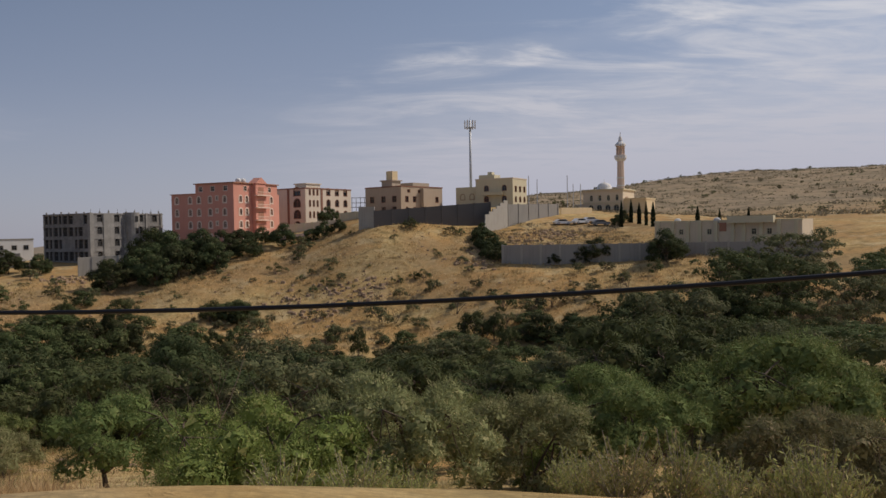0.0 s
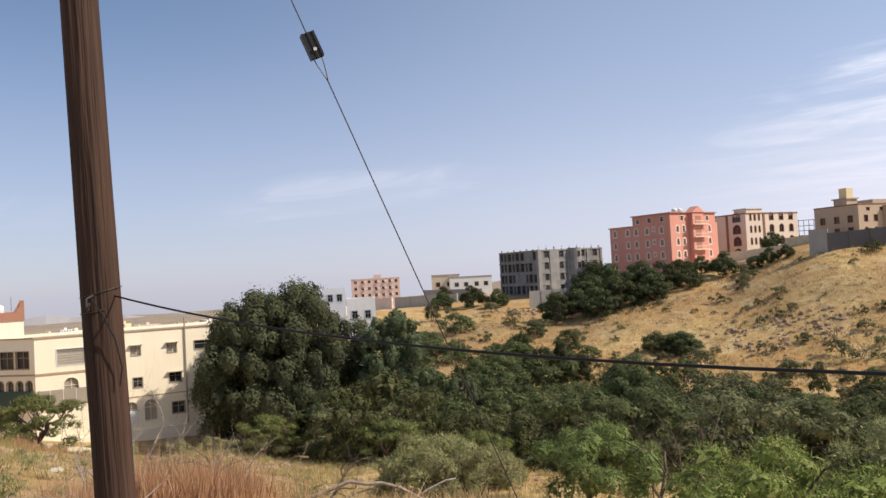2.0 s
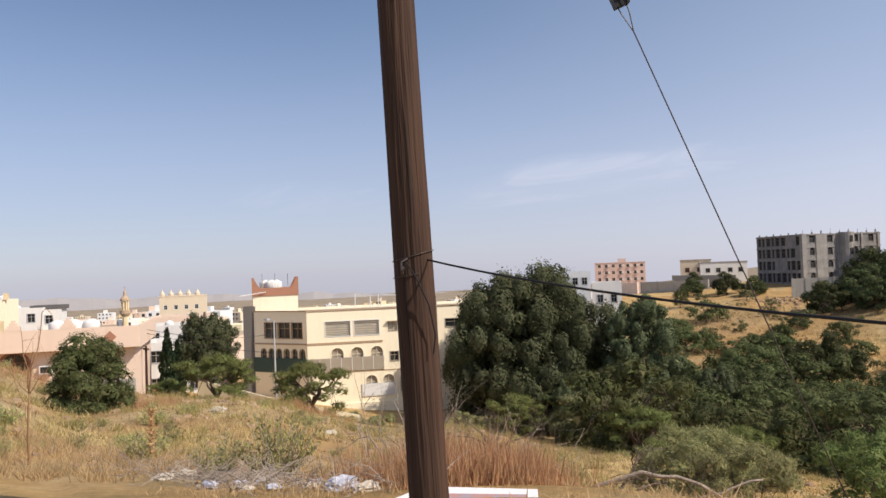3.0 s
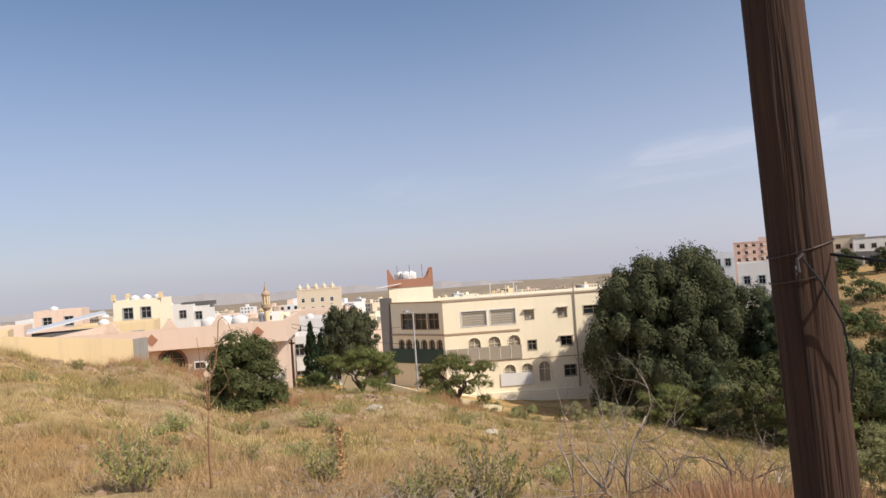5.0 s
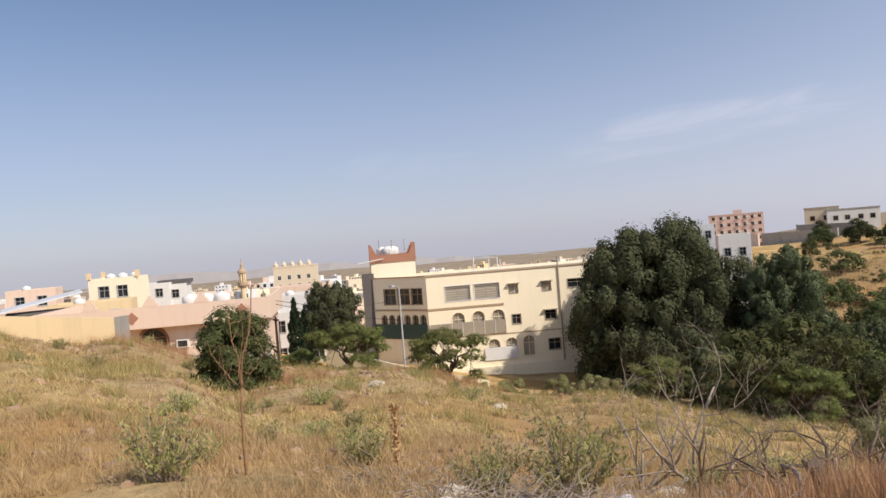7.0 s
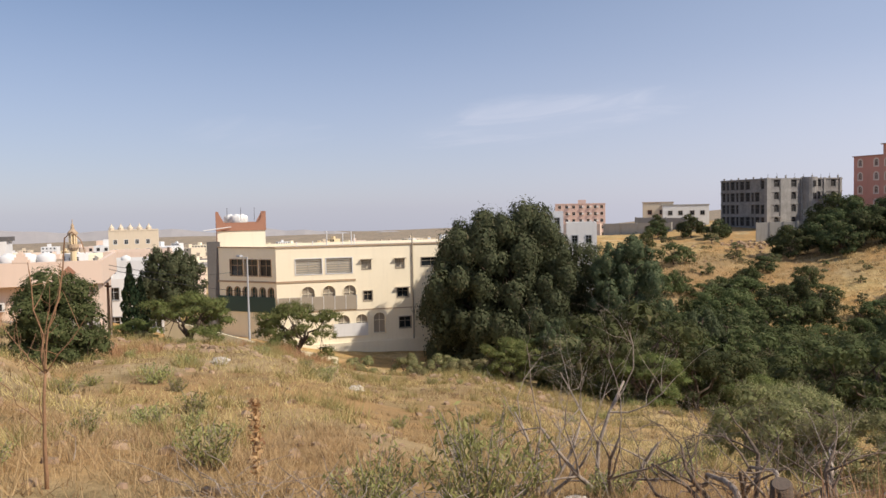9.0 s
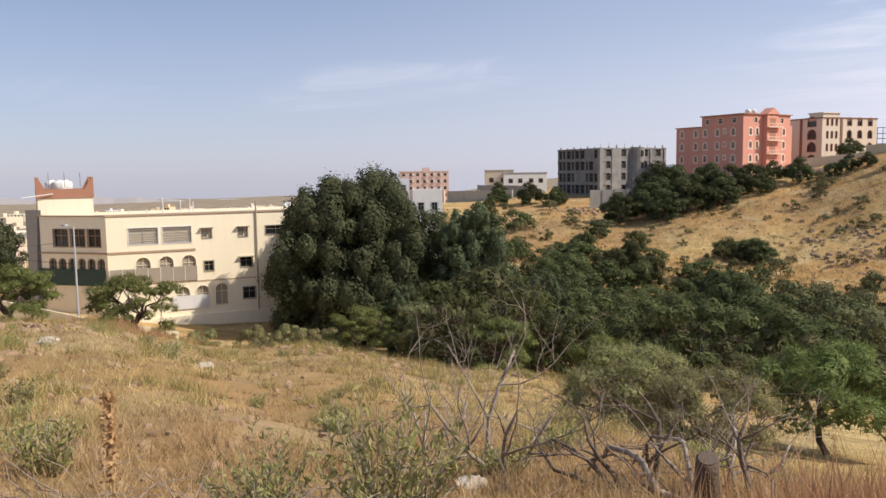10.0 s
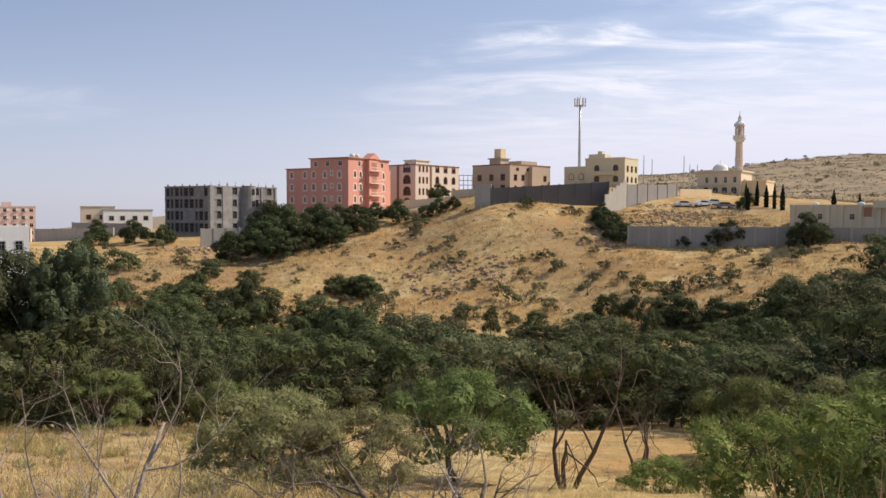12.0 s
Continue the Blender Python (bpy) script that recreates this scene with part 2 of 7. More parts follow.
ROCK = mat("hill_rock", (0.29, 0.195, 0.125), (0.40, 0.28, 0.175), big=1.2, fine=6, amount=0.9, bump=0.6, rand=0.25)
BARK = mat("bark", (0.13, 0.095, 0.07), (0.075, 0.055, 0.04), big=2, fine=18, bump=0.6, rough=0.95)
DEADWOOD = mat("weathered_dead_wood", (0.42, 0.36, 0.30), (0.20, 0.15, 0.115), big=2.5, fine=22, amount=0.9, bump=0.5, rough=0.95)
ACACIA = leaf_mat("acacia_leaves", (0.070, 0.088, 0.033), (0.102, 0.122, 0.048), (0.19, 0.18, 0.085))
OLIVE = leaf_mat("olive_thorn_leaves", (0.190, 0.194, 0.086), (0.262, 0.262, 0.116), (0.42, 0.35, 0.19), 0.10)
BRIGHT = leaf_mat("fresh_acacia_leaves", (0.148, 0.186, 0.048), (0.228, 0.272, 0.078), (0.38, 0.34, 0.14))
GREEN = leaf_mat("green_acacia_leaves", (0.116, 0.148, 0.047), (0.176, 0.212, 0.072), (0.30, 0.27, 0.11))
SHRUB = leaf_mat("grey_green_shrub_leaves", (0.098, 0.104, 0.050), (0.145, 0.148, 0.070), (0.28, 0.23, 0.12), 0.10)
DARKLEAF = leaf_mat("dark_leaves", (0.048, 0.062, 0.027), (0.078, 0.094, 0.038), (0.16, 0.14, 0.07))
EUCA = leaf_mat("eucalyptus_leaves", (0.076, 0.096, 0.050), (0.118, 0.140, 0.071), (0.18, 0.17, 0.09))
CYPRESS = leaf_mat("cypress_needles", (0.012, 0.022, 0.012), (0.028, 0.044, 0.02), (0.06, 0.06, 0.03))
STRAW = leaf_mat("dry_grass_blades", (0.52, 0.39, 0.18), (0.68, 0.53, 0.28), (0.30, 0.20, 0.09), 0.2, 0.45)
BROWNTUFT = leaf_mat("brown_dry_scrub", (0.26, 0.18, 0.085), (0.42, 0.30, 0.145), (0.16, 0.14, 0.06), 0.3, 0.2)
FADED = leaf_mat("grey_brown_scrub", (0.20, 0.165, 0.11), (0.29, 0.24, 0.16), (0.13, 0.13, 0.08), 0.3, 0.2)
CUSHION = leaf_mat("straw_brown_scrub", (0.27, 0.20, 0.085), (0.40, 0.30, 0.135), (0.20, 0.21, 0.08), 0.35, 0.25)
REDGRASS = leaf_mat("reddish_dry_grass", (0.46, 0.28, 0.13), (0.62, 0.43, 0.22), (0.30, 0.16, 0.08), 0.2, 0.3)
WEED = leaf_mat("grey_green_weed_leaves", (0.21, 0.23, 0.080), (0.40, 0.41, 0.155), (0.50, 0.40, 0.20), 0.15, 0.3)


# ---- mesh helpers ----
class Build:
    """Collects boxes, quads and tubes into one mesh."""

    def __init__(self):
        self.v, self.f = [], []

    def face(self, *pts):
        k = len(self.v)
        self.v.extend(tuple(p) for p in pts)
        self.f.append(tuple(range(k, k + len(pts))))
        return self

    def box(self, x0, x1, y0, y1, z0, z1):
        k = len(self.v)
        self.v += [(x, y, z) for z in (z0, z1) for x, y in ((x0, y0), (x1, y0), (x1, y1), (x0, y1))]
        self.f += [tuple(k + i for i in q) for q in ((3, 2, 1, 0), (4, 5, 6, 7), (0, 1, 5, 4), (1, 2, 6, 5), (2, 3, 7, 6), (3, 0, 4, 7))]
        return self

    def tube(self, pts, radii, sides=6, cap=True):
        pts = [Vector(p) for p in pts]
        k = len(self.v)
        side = None
        for i, p in enumerate(pts):
            d = (pts[min(i + 1, len(pts) - 1)] - pts[max(i - 1, 0)]).normalized()
            if side is None:
                side = d.orthogonal().normalized()
            side = (side - d * side.dot(d)).normalized()
            other = d.cross(side)
            r = radii[i] if hasattr(radii, "__len__") else radii
            for j in range(sides):
                a = 2 * math.pi * j / sides
                self.v.append(tuple(p + side * (math.cos(a) * r) + other * (math.sin(a) * r)))
        for i in range(len(pts) - 1):
            for j in range(sides):
                a, b = k + i * sides + j, k + i * sides + (j + 1) % sides
                self.f.append((a, b, b + sides, a + sides))
        if cap:
            self.f.append(tuple(k + j for j in reversed(range(sides))))
            self.f.append(tuple(k + (len(pts) - 1) * sides + j for j in range(sides)))
        return self

    def lathe(self, profile, sides=16, at=(0, 0, 0)):
        k = len(self.v)
        for r, z in profile:
            for j in range(sides):
                a = 2 * math.pi * j / sides
                self.v.append((at[0] + r * math.cos(a), at[1] + r * math.sin(a), at[2] + z))
        for i in range(len(profile) - 1):
            for j in range(sides):
                a, b = k + i * sides + j, k + i * sides + (j + 1) % sides
                self.f.append((a, b, b + sides, a + sides))
        self.f.append(tuple(k + j for j in reversed(range(sides))))
        self.f.append(tuple(k + (len(profile) - 1) * sides + j for j in range(sides)))
        return self

    def mesh(self, name, material, smooth=False):
        me = bpy.data.meshes.new(name)
        me.from_pydata(self.v, [], self.f)
        me.materials.append(material)
        if smooth:
            me.polygons.foreach_set("use_smooth", [True] * len(me.polygons))
        me.update()
        return me


def array_mesh(name, verts, corners, material):
    """A mesh out of numpy rows of vertices, each run of `corners` vertices one face."""
    me = bpy.data.meshes.new(name)
    nv = len(verts)
    nf = nv // corners
    me.vertices.add(nv), me.loops.add(nv), me.polygons.add(nf)
    me.vertices.foreach_set("co", np.ascontiguousarray(verts, dtype=np.float32).ravel())
    me.loops.foreach_set("vertex_index", np.arange(nv, dtype=np.int32))
    me.polygons.foreach_set("loop_start", np.arange(0, nv, corners, dtype=np.int32))
    me.materials.append(material)
    me.update()
    me.validate()
    return me


def thing(name, m, label, category, group="", kind=""):
    ob = new(name)
    ob.matrix_world = m
    ob.empty_display_size = 0.3
    return tagged(ob, label, category, group, kind)


def part(name, shape, material, parent, label="", smooth=False, m=None):
    """One mesh object under a thing or a part. shape: a Build, or a mesh."""
    me = shape.mesh(name, material, smooth) if isinstance(shape, Build) else shape
    ob = new(name, me)
    ob.parent = parent
    if m is not None:
        ob.matrix_local = m
    return tagged(ob, label)


def whole(name, shape, material, m, label, category, group="", kind="", smooth=False):
    ob = new(name, shape.mesh(name, material, smooth) if isinstance(shape, Build) else shape)
    ob.matrix_world = m
    return tagged(ob, label, category, group, kind)


# ---- the ground ----
HUB = (-7.0, 0.0)
DIST = (0, 4, 10, 25, 48, 75, 110, 145, 190, 230, 330, 600, 1500, 4500)
# cross-sections of the land out from the path: bearing (degrees left of +y), heights at DIST
SECTIONS = (
    (-60, (0, -.1, -1.5, -5.3, -9.5, -12, -12, -7, -2, 4, 14, 40, 60, 10)),
    (-22, (0, -.4, -2.3, -6.3, -11, -15.5, -15, -8.0, -0.6, 3, 6, 38, 55, 10)),
    (-9, (0, -.4, -2.4, -6.9, -11.6, -18, -19, -10.0, -0.6, 7, 9, 26, 30, 10)),
    (1, (0, -.4, -2.4, -7.1, -11.9, -18.5, -20.5, -14.6, 2.6, 7.5, 8, 0, -20, -30)),
    (10, (0, -.4, -2.4, -7.0, -11.8, -18.5, -21, -16.6, -3.5, 0.8, 2, -8, -30, -30)),
    (22, (0, -.4, -2.3, -6.7, -11.2, -18, -20.5, -17, -8.6, -4.5, -5, -18, -35, -30)),
    (33, (0, -.4, -2.0, -5.6, -10.4, -16.5, -17, -14, -9.0, -7.5, -12, -24, -52, -110)),
    (48, (0, -.4, -1.8, -4.5, -8.6, -14.8, -15.2, -15.5, -17, -19, -22, -32, -56, -120)),
    (62, (0, -.3, -1.2, -3.1, -6.2, -11.5, -13.2, -14, -16, -18, -22, -32, -56, -120)),
    (72, (0, -.2, -.8, -2.9, -5.8, -7.6, -10, -13, -15, -17, -20, -32, -56, -120)),
    (80, (0, -.15, -.5, -1.6, -3.2, -5.0, -8, -11, -14, -16, -20, -32, -56, -120)),
    (89, (0, -.05, -.2, -.5, -1.1, -4.0, -7, -10, -14, -16, -20, -32, -56, -120)),
    (140, (0, .05, .1, .1, .1, 0, 0, 0, -2, -4, -6, -10, -20, -20)),
)


def along(heights, d):
    k = int(np.searchsorted(DIST, d, side="right")) - 1
    k = min(max(k, 0), len(DIST) - 2)
    w = (d - DIST[k]) / (DIST[k + 1] - DIST[k])
    h = DIST[k + 1] - DIST[k]
    s = [0.0, 0.0]
    for j in (0, 1):
        i = k + j
        a, b = max(i - 1, 0), min(i + 1, len(DIST) - 1)
        s[j] = (heights[b] - heights[a]) / (DIST[b] - DIST[a])
    w2, w3 = w * w, w * w * w
    return (2 * w3 - 3 * w2 + 1) * heights[k] + (w3 - 2 * w2 + w) * h * s[0] + (3 * w2 - 2 * w3) * heights[k + 1] + (w3 - w2) * h * s[1]


def bearing(x, y):
    return math.degrees(math.atan2(-(x - HUB[0]), y - HUB[1]))


def height(x, y):
    """The ground's height at a place."""
    d, a = math.hypot(x - HUB[0], y - HUB[1]), bearing(x, y)
    first, last = SECTIONS[0][0], SECTIONS[-1][0]
    if a < first or a > last:           # behind the path: from the last section round to the first
        span = 360 - (last - first)
        w = ((a - last) % 360) / span
        lo, hi = SECTIONS[-1], SECTIONS[0]
    else:
        for lo, hi in zip(SECTIONS, SECTIONS[1:]):
            if a <= hi[0]:
                break
        w = (a - lo[0]) / (hi[0] - lo[0])
    w = w * w * (3 - 2 * w)
    z = along(lo[1], d) * (1 - w) + along(hi[1], d) * w
    z += 0.07 * (x + 7.0) * math.exp(-(d / 14) ** 2)
    z += 0.22 * math.exp(-(d / 8) ** 2)
    # a low stony mound before the salmon house
    z += 1.1 * math.exp(-(((x + 53.5) / 5.5) ** 2 + ((y - 13.6) / 5.0) ** 2) / 2)
    rough = min(d / 12, 1.0)
    z += rough * (0.35 * noise.noise((x * 0.11, y * 0.11, 3.0)) + 0.10 * noise.noise((x * 0.5, y * 0.5, 7.0)))
    if d > 60:
        z += 0.9 * min((d - 60) / 80, 1) * noise.noise((x * 0.035, y * 0.035, 11.0))
    if d > 350:
        z += 9 * min((d - 350) / 900, 1) * noise.noise((x * 0.0035, y * 0.0035, 5.0))
    return z


def build_ground():
    rings = [0.0]
    r = 0.35
    while r < 4500:
        rings.append(r)
        r *= 1.045 if r < 260 else 1.09
    rings.append(4500)
    turns = [a * 0.55 for a in range(int(-62 / 0.55), int(108 / 0.55))]
    turns += list(np.arange(turns[-1] + 5, 360 + turns[0] - 2, 5))
    k = len(turns)
    verts = [(HUB[0] - r * math.sin(radians(a)), HUB[1] + r * math.cos(radians(a))) for r in rings[1:] for a in turns]
    verts = [(x, y, height(x, y)) for x, y in verts]
    verts.append((*HUB, height(*HUB)))
    faces = [(len(verts) - 1, j, (j + 1) % k) for j in range(k)]
    for i in range(len(rings) - 2):
        for j in range(k):
            a, b = i * k + j, i * k + (j + 1) % k
            faces.append((a, a + k, b + k, b))
    me = bpy.data.meshes.new("ground")
    me.from_pydata(verts, [], faces)
    me.materials.append(GROUND)
    me.polygons.foreach_set("use_smooth", [True] * len(me.polygons))
    me.update()
    tagged(new("ground", me), "dry straw-coloured hillside falling to a wooded valley", "ground", kind="structure")


build_ground()


# ---- buildings ----
def facade(b, o, u, width, z0, z1, holes, depth=0.28):
    """A wall front from o along u with openings (u0, z, w, h, arched) that go `depth` into it. Heights are from o's level."""
    o, u = Vector(o), Vector(u).normalized()
    inward = Vector((-u.y, u.x, 0))
    us = sorted({0.0, width, *(h[0] for h in holes), *(h[0] + h[2] for h in holes)})
    zs = sorted({z0, z1, *(h[1] for h in holes), *(h[1] + h[3] for h in holes)})

    def p(a, z, d=0.0):
        return o + u * a + Vector((0, 0, z)) + inward * d

    # runs of whole columns, split only where a hole lies
    for a, c in zip(us, us[1:]):
        mid = (a + c) / 2
        cuts = sorted((h[1], h[1] + h[3]) for h in holes if h[0] < mid < h[0] + h[2])
        low = z0
        for lo, hi in [*cuts, (z1, z1)]:
            if lo > low + 1e-4:
                b.face(p(a, low), p(c, low), p(c, lo), p(a, lo))
            low = max(low, hi)
    for a, z, w, h, arched in holes:
        c, t = a + w, z + h
        b.face(p(a, z), p(c, z), p(c, z, depth), p(a, z, depth))
        b.face(p(a, t, depth), p(c, t, depth), p(c, t), p(a, t))
        b.face(p(a, z, depth), p(a, t, depth), p(a, t), p(a, z))
        b.face(p(c, z), p(c, t), p(c, t, depth), p(c, z, depth))
        if arched:
            r, n = w / 2, 6
            for s in (-1, 1):
                corner = p(a + r + s * r, t)
                arc = [p(a + r + s * r * math.cos(i * math.pi / 2 / n), t - r + r * math.sin(i * math.pi / 2 / n)) for i in range(n + 1)]
                for q0, q1 in zip(arc, arc[1:]):
                    b.face(*((corner, q1, q0) if s > 0 else (corner, q0, q1)))
                    b.face(q0, q1, q1 + inward * depth, q0 + inward * depth)


def outline(w, h, arched, grow=0.0):
    """The outline of an opening, anticlockwise from its lower left corner, in x and z."""
    if not arched:
        return [(-grow, -grow), (w + grow, -grow), (w + grow, h + grow), (-grow, h + grow)]
    r = w / 2
    pts = [(-grow, -grow), (w + grow, -grow)]
    pts += [(r + (r + grow) * math.cos(i * math.pi / 10), h - r + (r + grow) * math.sin(i * math.pi / 10)) for i in range(11)]
    return pts


WINDOWS = {}


def window(parent, o, u, hole, frame_mat, pane_mat=None, surround=0.12, proud=0.05, bars=1, depth=0.28, name="window"):
    """A window in an opening: frame with mullions and surround, and its pane."""
    a, z, w, h, arched = hole
    u = Vector(u).normalized()
    pane_mat = pane_mat or GLASS
    key = (round(w, 2), round(h, 2), arched, frame_mat.name, pane_mat.name, surround, bars, depth)
    if key not in WINDOWS:
        f = Build()
        ins, outs = outline(w, h, arched), outline(w, h, arched, surround)
        n = len(ins)
        if surround > 0:
            for i in range(n):
                j = (i + 1) % n
                (x0, z0), (x1, z1), (X0, Z0), (X1, Z1) = ins[i], ins[j], outs[i], outs[j]
                f.face((X0, -proud, Z0), (X1, -proud, Z1), (x1, -proud, z1), (x0, -proud, z0))
                f.face((X0, 0, Z0), (X1, 0, Z1), (X1, -proud, Z1), (X0, -proud, Z0))
                f.face((x0, -proud, z0), (x1, -proud, z1), (x1, depth * 0.5, z1), (x0, depth * 0.5, z0))
        t, d = 0.05, depth * 0.55
        f.box(0, t, d, d + t, 0, h), f.box(w - t, w, d, d + t, 0, h), f.box(0, w, d, d + t, 0, t)
        f.box(0, w, d, d + t, h * 0.62, h * 0.62 + t)
        for i in range(bars):
            x = w * (i + 1) / (bars + 1)
            f.box(x - t / 2, x + t / 2, d - 0.004, d + t, 0, h)
        g = Build()
        g.box(0, w, depth * 0.8, depth * 0.8 + 0.02, 0, h)
        WINDOWS[key] = (f.mesh("window_frame", frame_mat), g.mesh("pane", pane_mat))
    fm, gm = WINDOWS[key]
    pos = Vector(o) + u * a + Vector((0, 0, z))
    m = Matrix.Translation(pos) @ Matrix.Rotation(math.atan2(u.y, u.x), 4, "Z")
    fr = part(name, fm, frame_mat, parent, m=m)
    part("pane", gm, pane_mat, fr)
    return fr


def grid_holes(width, cols, rows, w, h, z0, storey, arched=False, skip=(), margin=None):
    """Openings in even columns and storeys."""
    margin = width / cols / 2 if margin is None else margin
    step = (width - 2 * margin) / max(cols - 1, 1)
    return [(margin + c * step - w / 2, z0 + r * storey, w, h, arched) for r in range(rows) for c in range(cols) if (c, r) not in skip]


def rect_house(name, corner, left_deg, right_len, left_len, z0, z1, wall_mat, right_holes, left_holes, label, category="building",
               frame_mat=None, pane_mat=None, parapet=0.7, trim=None, group="", surround=0.12, bars=1, sink=3.0):
    """A flat-roofed house. Its near corner stands at `corner`; local +y is the face running left, local +x the face running right."""
    m = pose(corner[0], corner[1], z0, 0, 0, left_deg)
    ob = thing(name, m, label, category, group)
    H = z1 - z0
    b = Build()
    X, Y = right_len, left_len
    facade(b, (0, 0, 0), (1, 0, 0), X, -sink, H, right_holes)
    facade(b, (0, Y, 0), (0, -1, 0), Y, -sink, H, [(Y - h[0] - h[2], *h[1:]) for h in left_holes])
    b.face((X, 0, -sink), (X, Y, -sink), (X, Y, H), (X, 0, H))
    b.face((X, Y, -sink), (0, Y, -sink), (0, Y, H), (X, Y, H))
    t = 0.22
    for q in (((0, 0, H), (X, 0, H), (X, t, H), (0, t, H)), ((0, Y - t, H), (X, Y - t, H), (X, Y, H), (0, Y, H)),
              ((0, t, H), (t, t, H), (t, Y - t, H), (0, Y - t, H)), ((X - t, t, H), (X, t, H), (X, Y - t, H), (X - t, Y - t, H))):
        b.face(*q)
    b.face((t, t, H), (X - t, t, H), (X - t, t, H - parapet), (t, t, H - parapet))
    b.face((t, Y - t, H - parapet), (X - t, Y - t, H - parapet), (X - t, Y - t, H), (t, Y - t, H))
    b.face((t, t, H - parapet), (t, Y - t, H - parapet), (t, Y - t, H), (t, t, H))
    b.face((X - t, t, H), (X - t, Y - t, H), (X - t, Y - t, H - parapet), (X - t, t, H - parapet))
    part("wall", b, wall_mat, ob)
    part("roof", Build().box(t, X - t, t, Y - t, H - parapet - 0.2, H - parapet), CONCRETE, ob)
    if trim:
        c = Build()
        c.box(-0.12, X + 0.12, -0.12, 0.0, H - 0.28, H + 0.06), c.box(-0.12, 0, 0, Y + 0.12, H - 0.28, H + 0.06)
        part("cornice", c, trim, ob)
    for h in right_holes:
        window(ob, (0, 0, 0), (1, 0, 0), h, frame_mat or wall_mat, pane_mat, surround, bars=bars)
    for h in left_holes:
        window(ob, (0, Y, 0), (0, -1, 0), (Y - h[0] - h[2], *h[1:]), frame_mat or wall_mat, pane_mat, surround, bars=bars)
    return ob


def prism(b, pts, z0, z1):
    n = len(pts)
    for i in range(n):
        (x0, y0), (x1, y1) = pts[i], pts[(i + 1) % n]
        b.face((x0, y0, z0), (x1, y1, z0), (x1, y1, z1), (x0, y0, z1))
    b.face(*[(x, y, z1) for x, y in pts])
    b.face(*[(x, y, z0) for x, y in reversed(pts)])


def water_tank(x, y, z, r=0.9, h=1.5, lying=False, label="white plastic water tank on a roof"):
    b = Build()
    if lying:
        b.lathe([(0.05, -h / 2), (r * 0.7, -h / 2 + 0.05), (r, -h / 2 + 0.3), (r, h / 2 - 0.3), (r * 0.7, h / 2 - 0.05), (0.05, h / 2)], 14)
        m = pose(x, y, z + r, 90, 0, 60)
    else:
        b.lathe([(r, 0), (r, h * 0.72), (r * 0.9, h * 0.84), (r * 0.35, h * 0.96), (r * 0.3, h), (0.02, h)], 14)
        m = pose(x, y, z)
    return whole("water_tank", b, WHITE, m, label, "water tank", "roof tanks", smooth=True)


# salmon-pink block of flats
# lighter pane colour: the glass's reflection is put into the base colour
PALEGLASS = glass_mat("pale_reflecting_glass", (0.20, 0.12, 0.09))


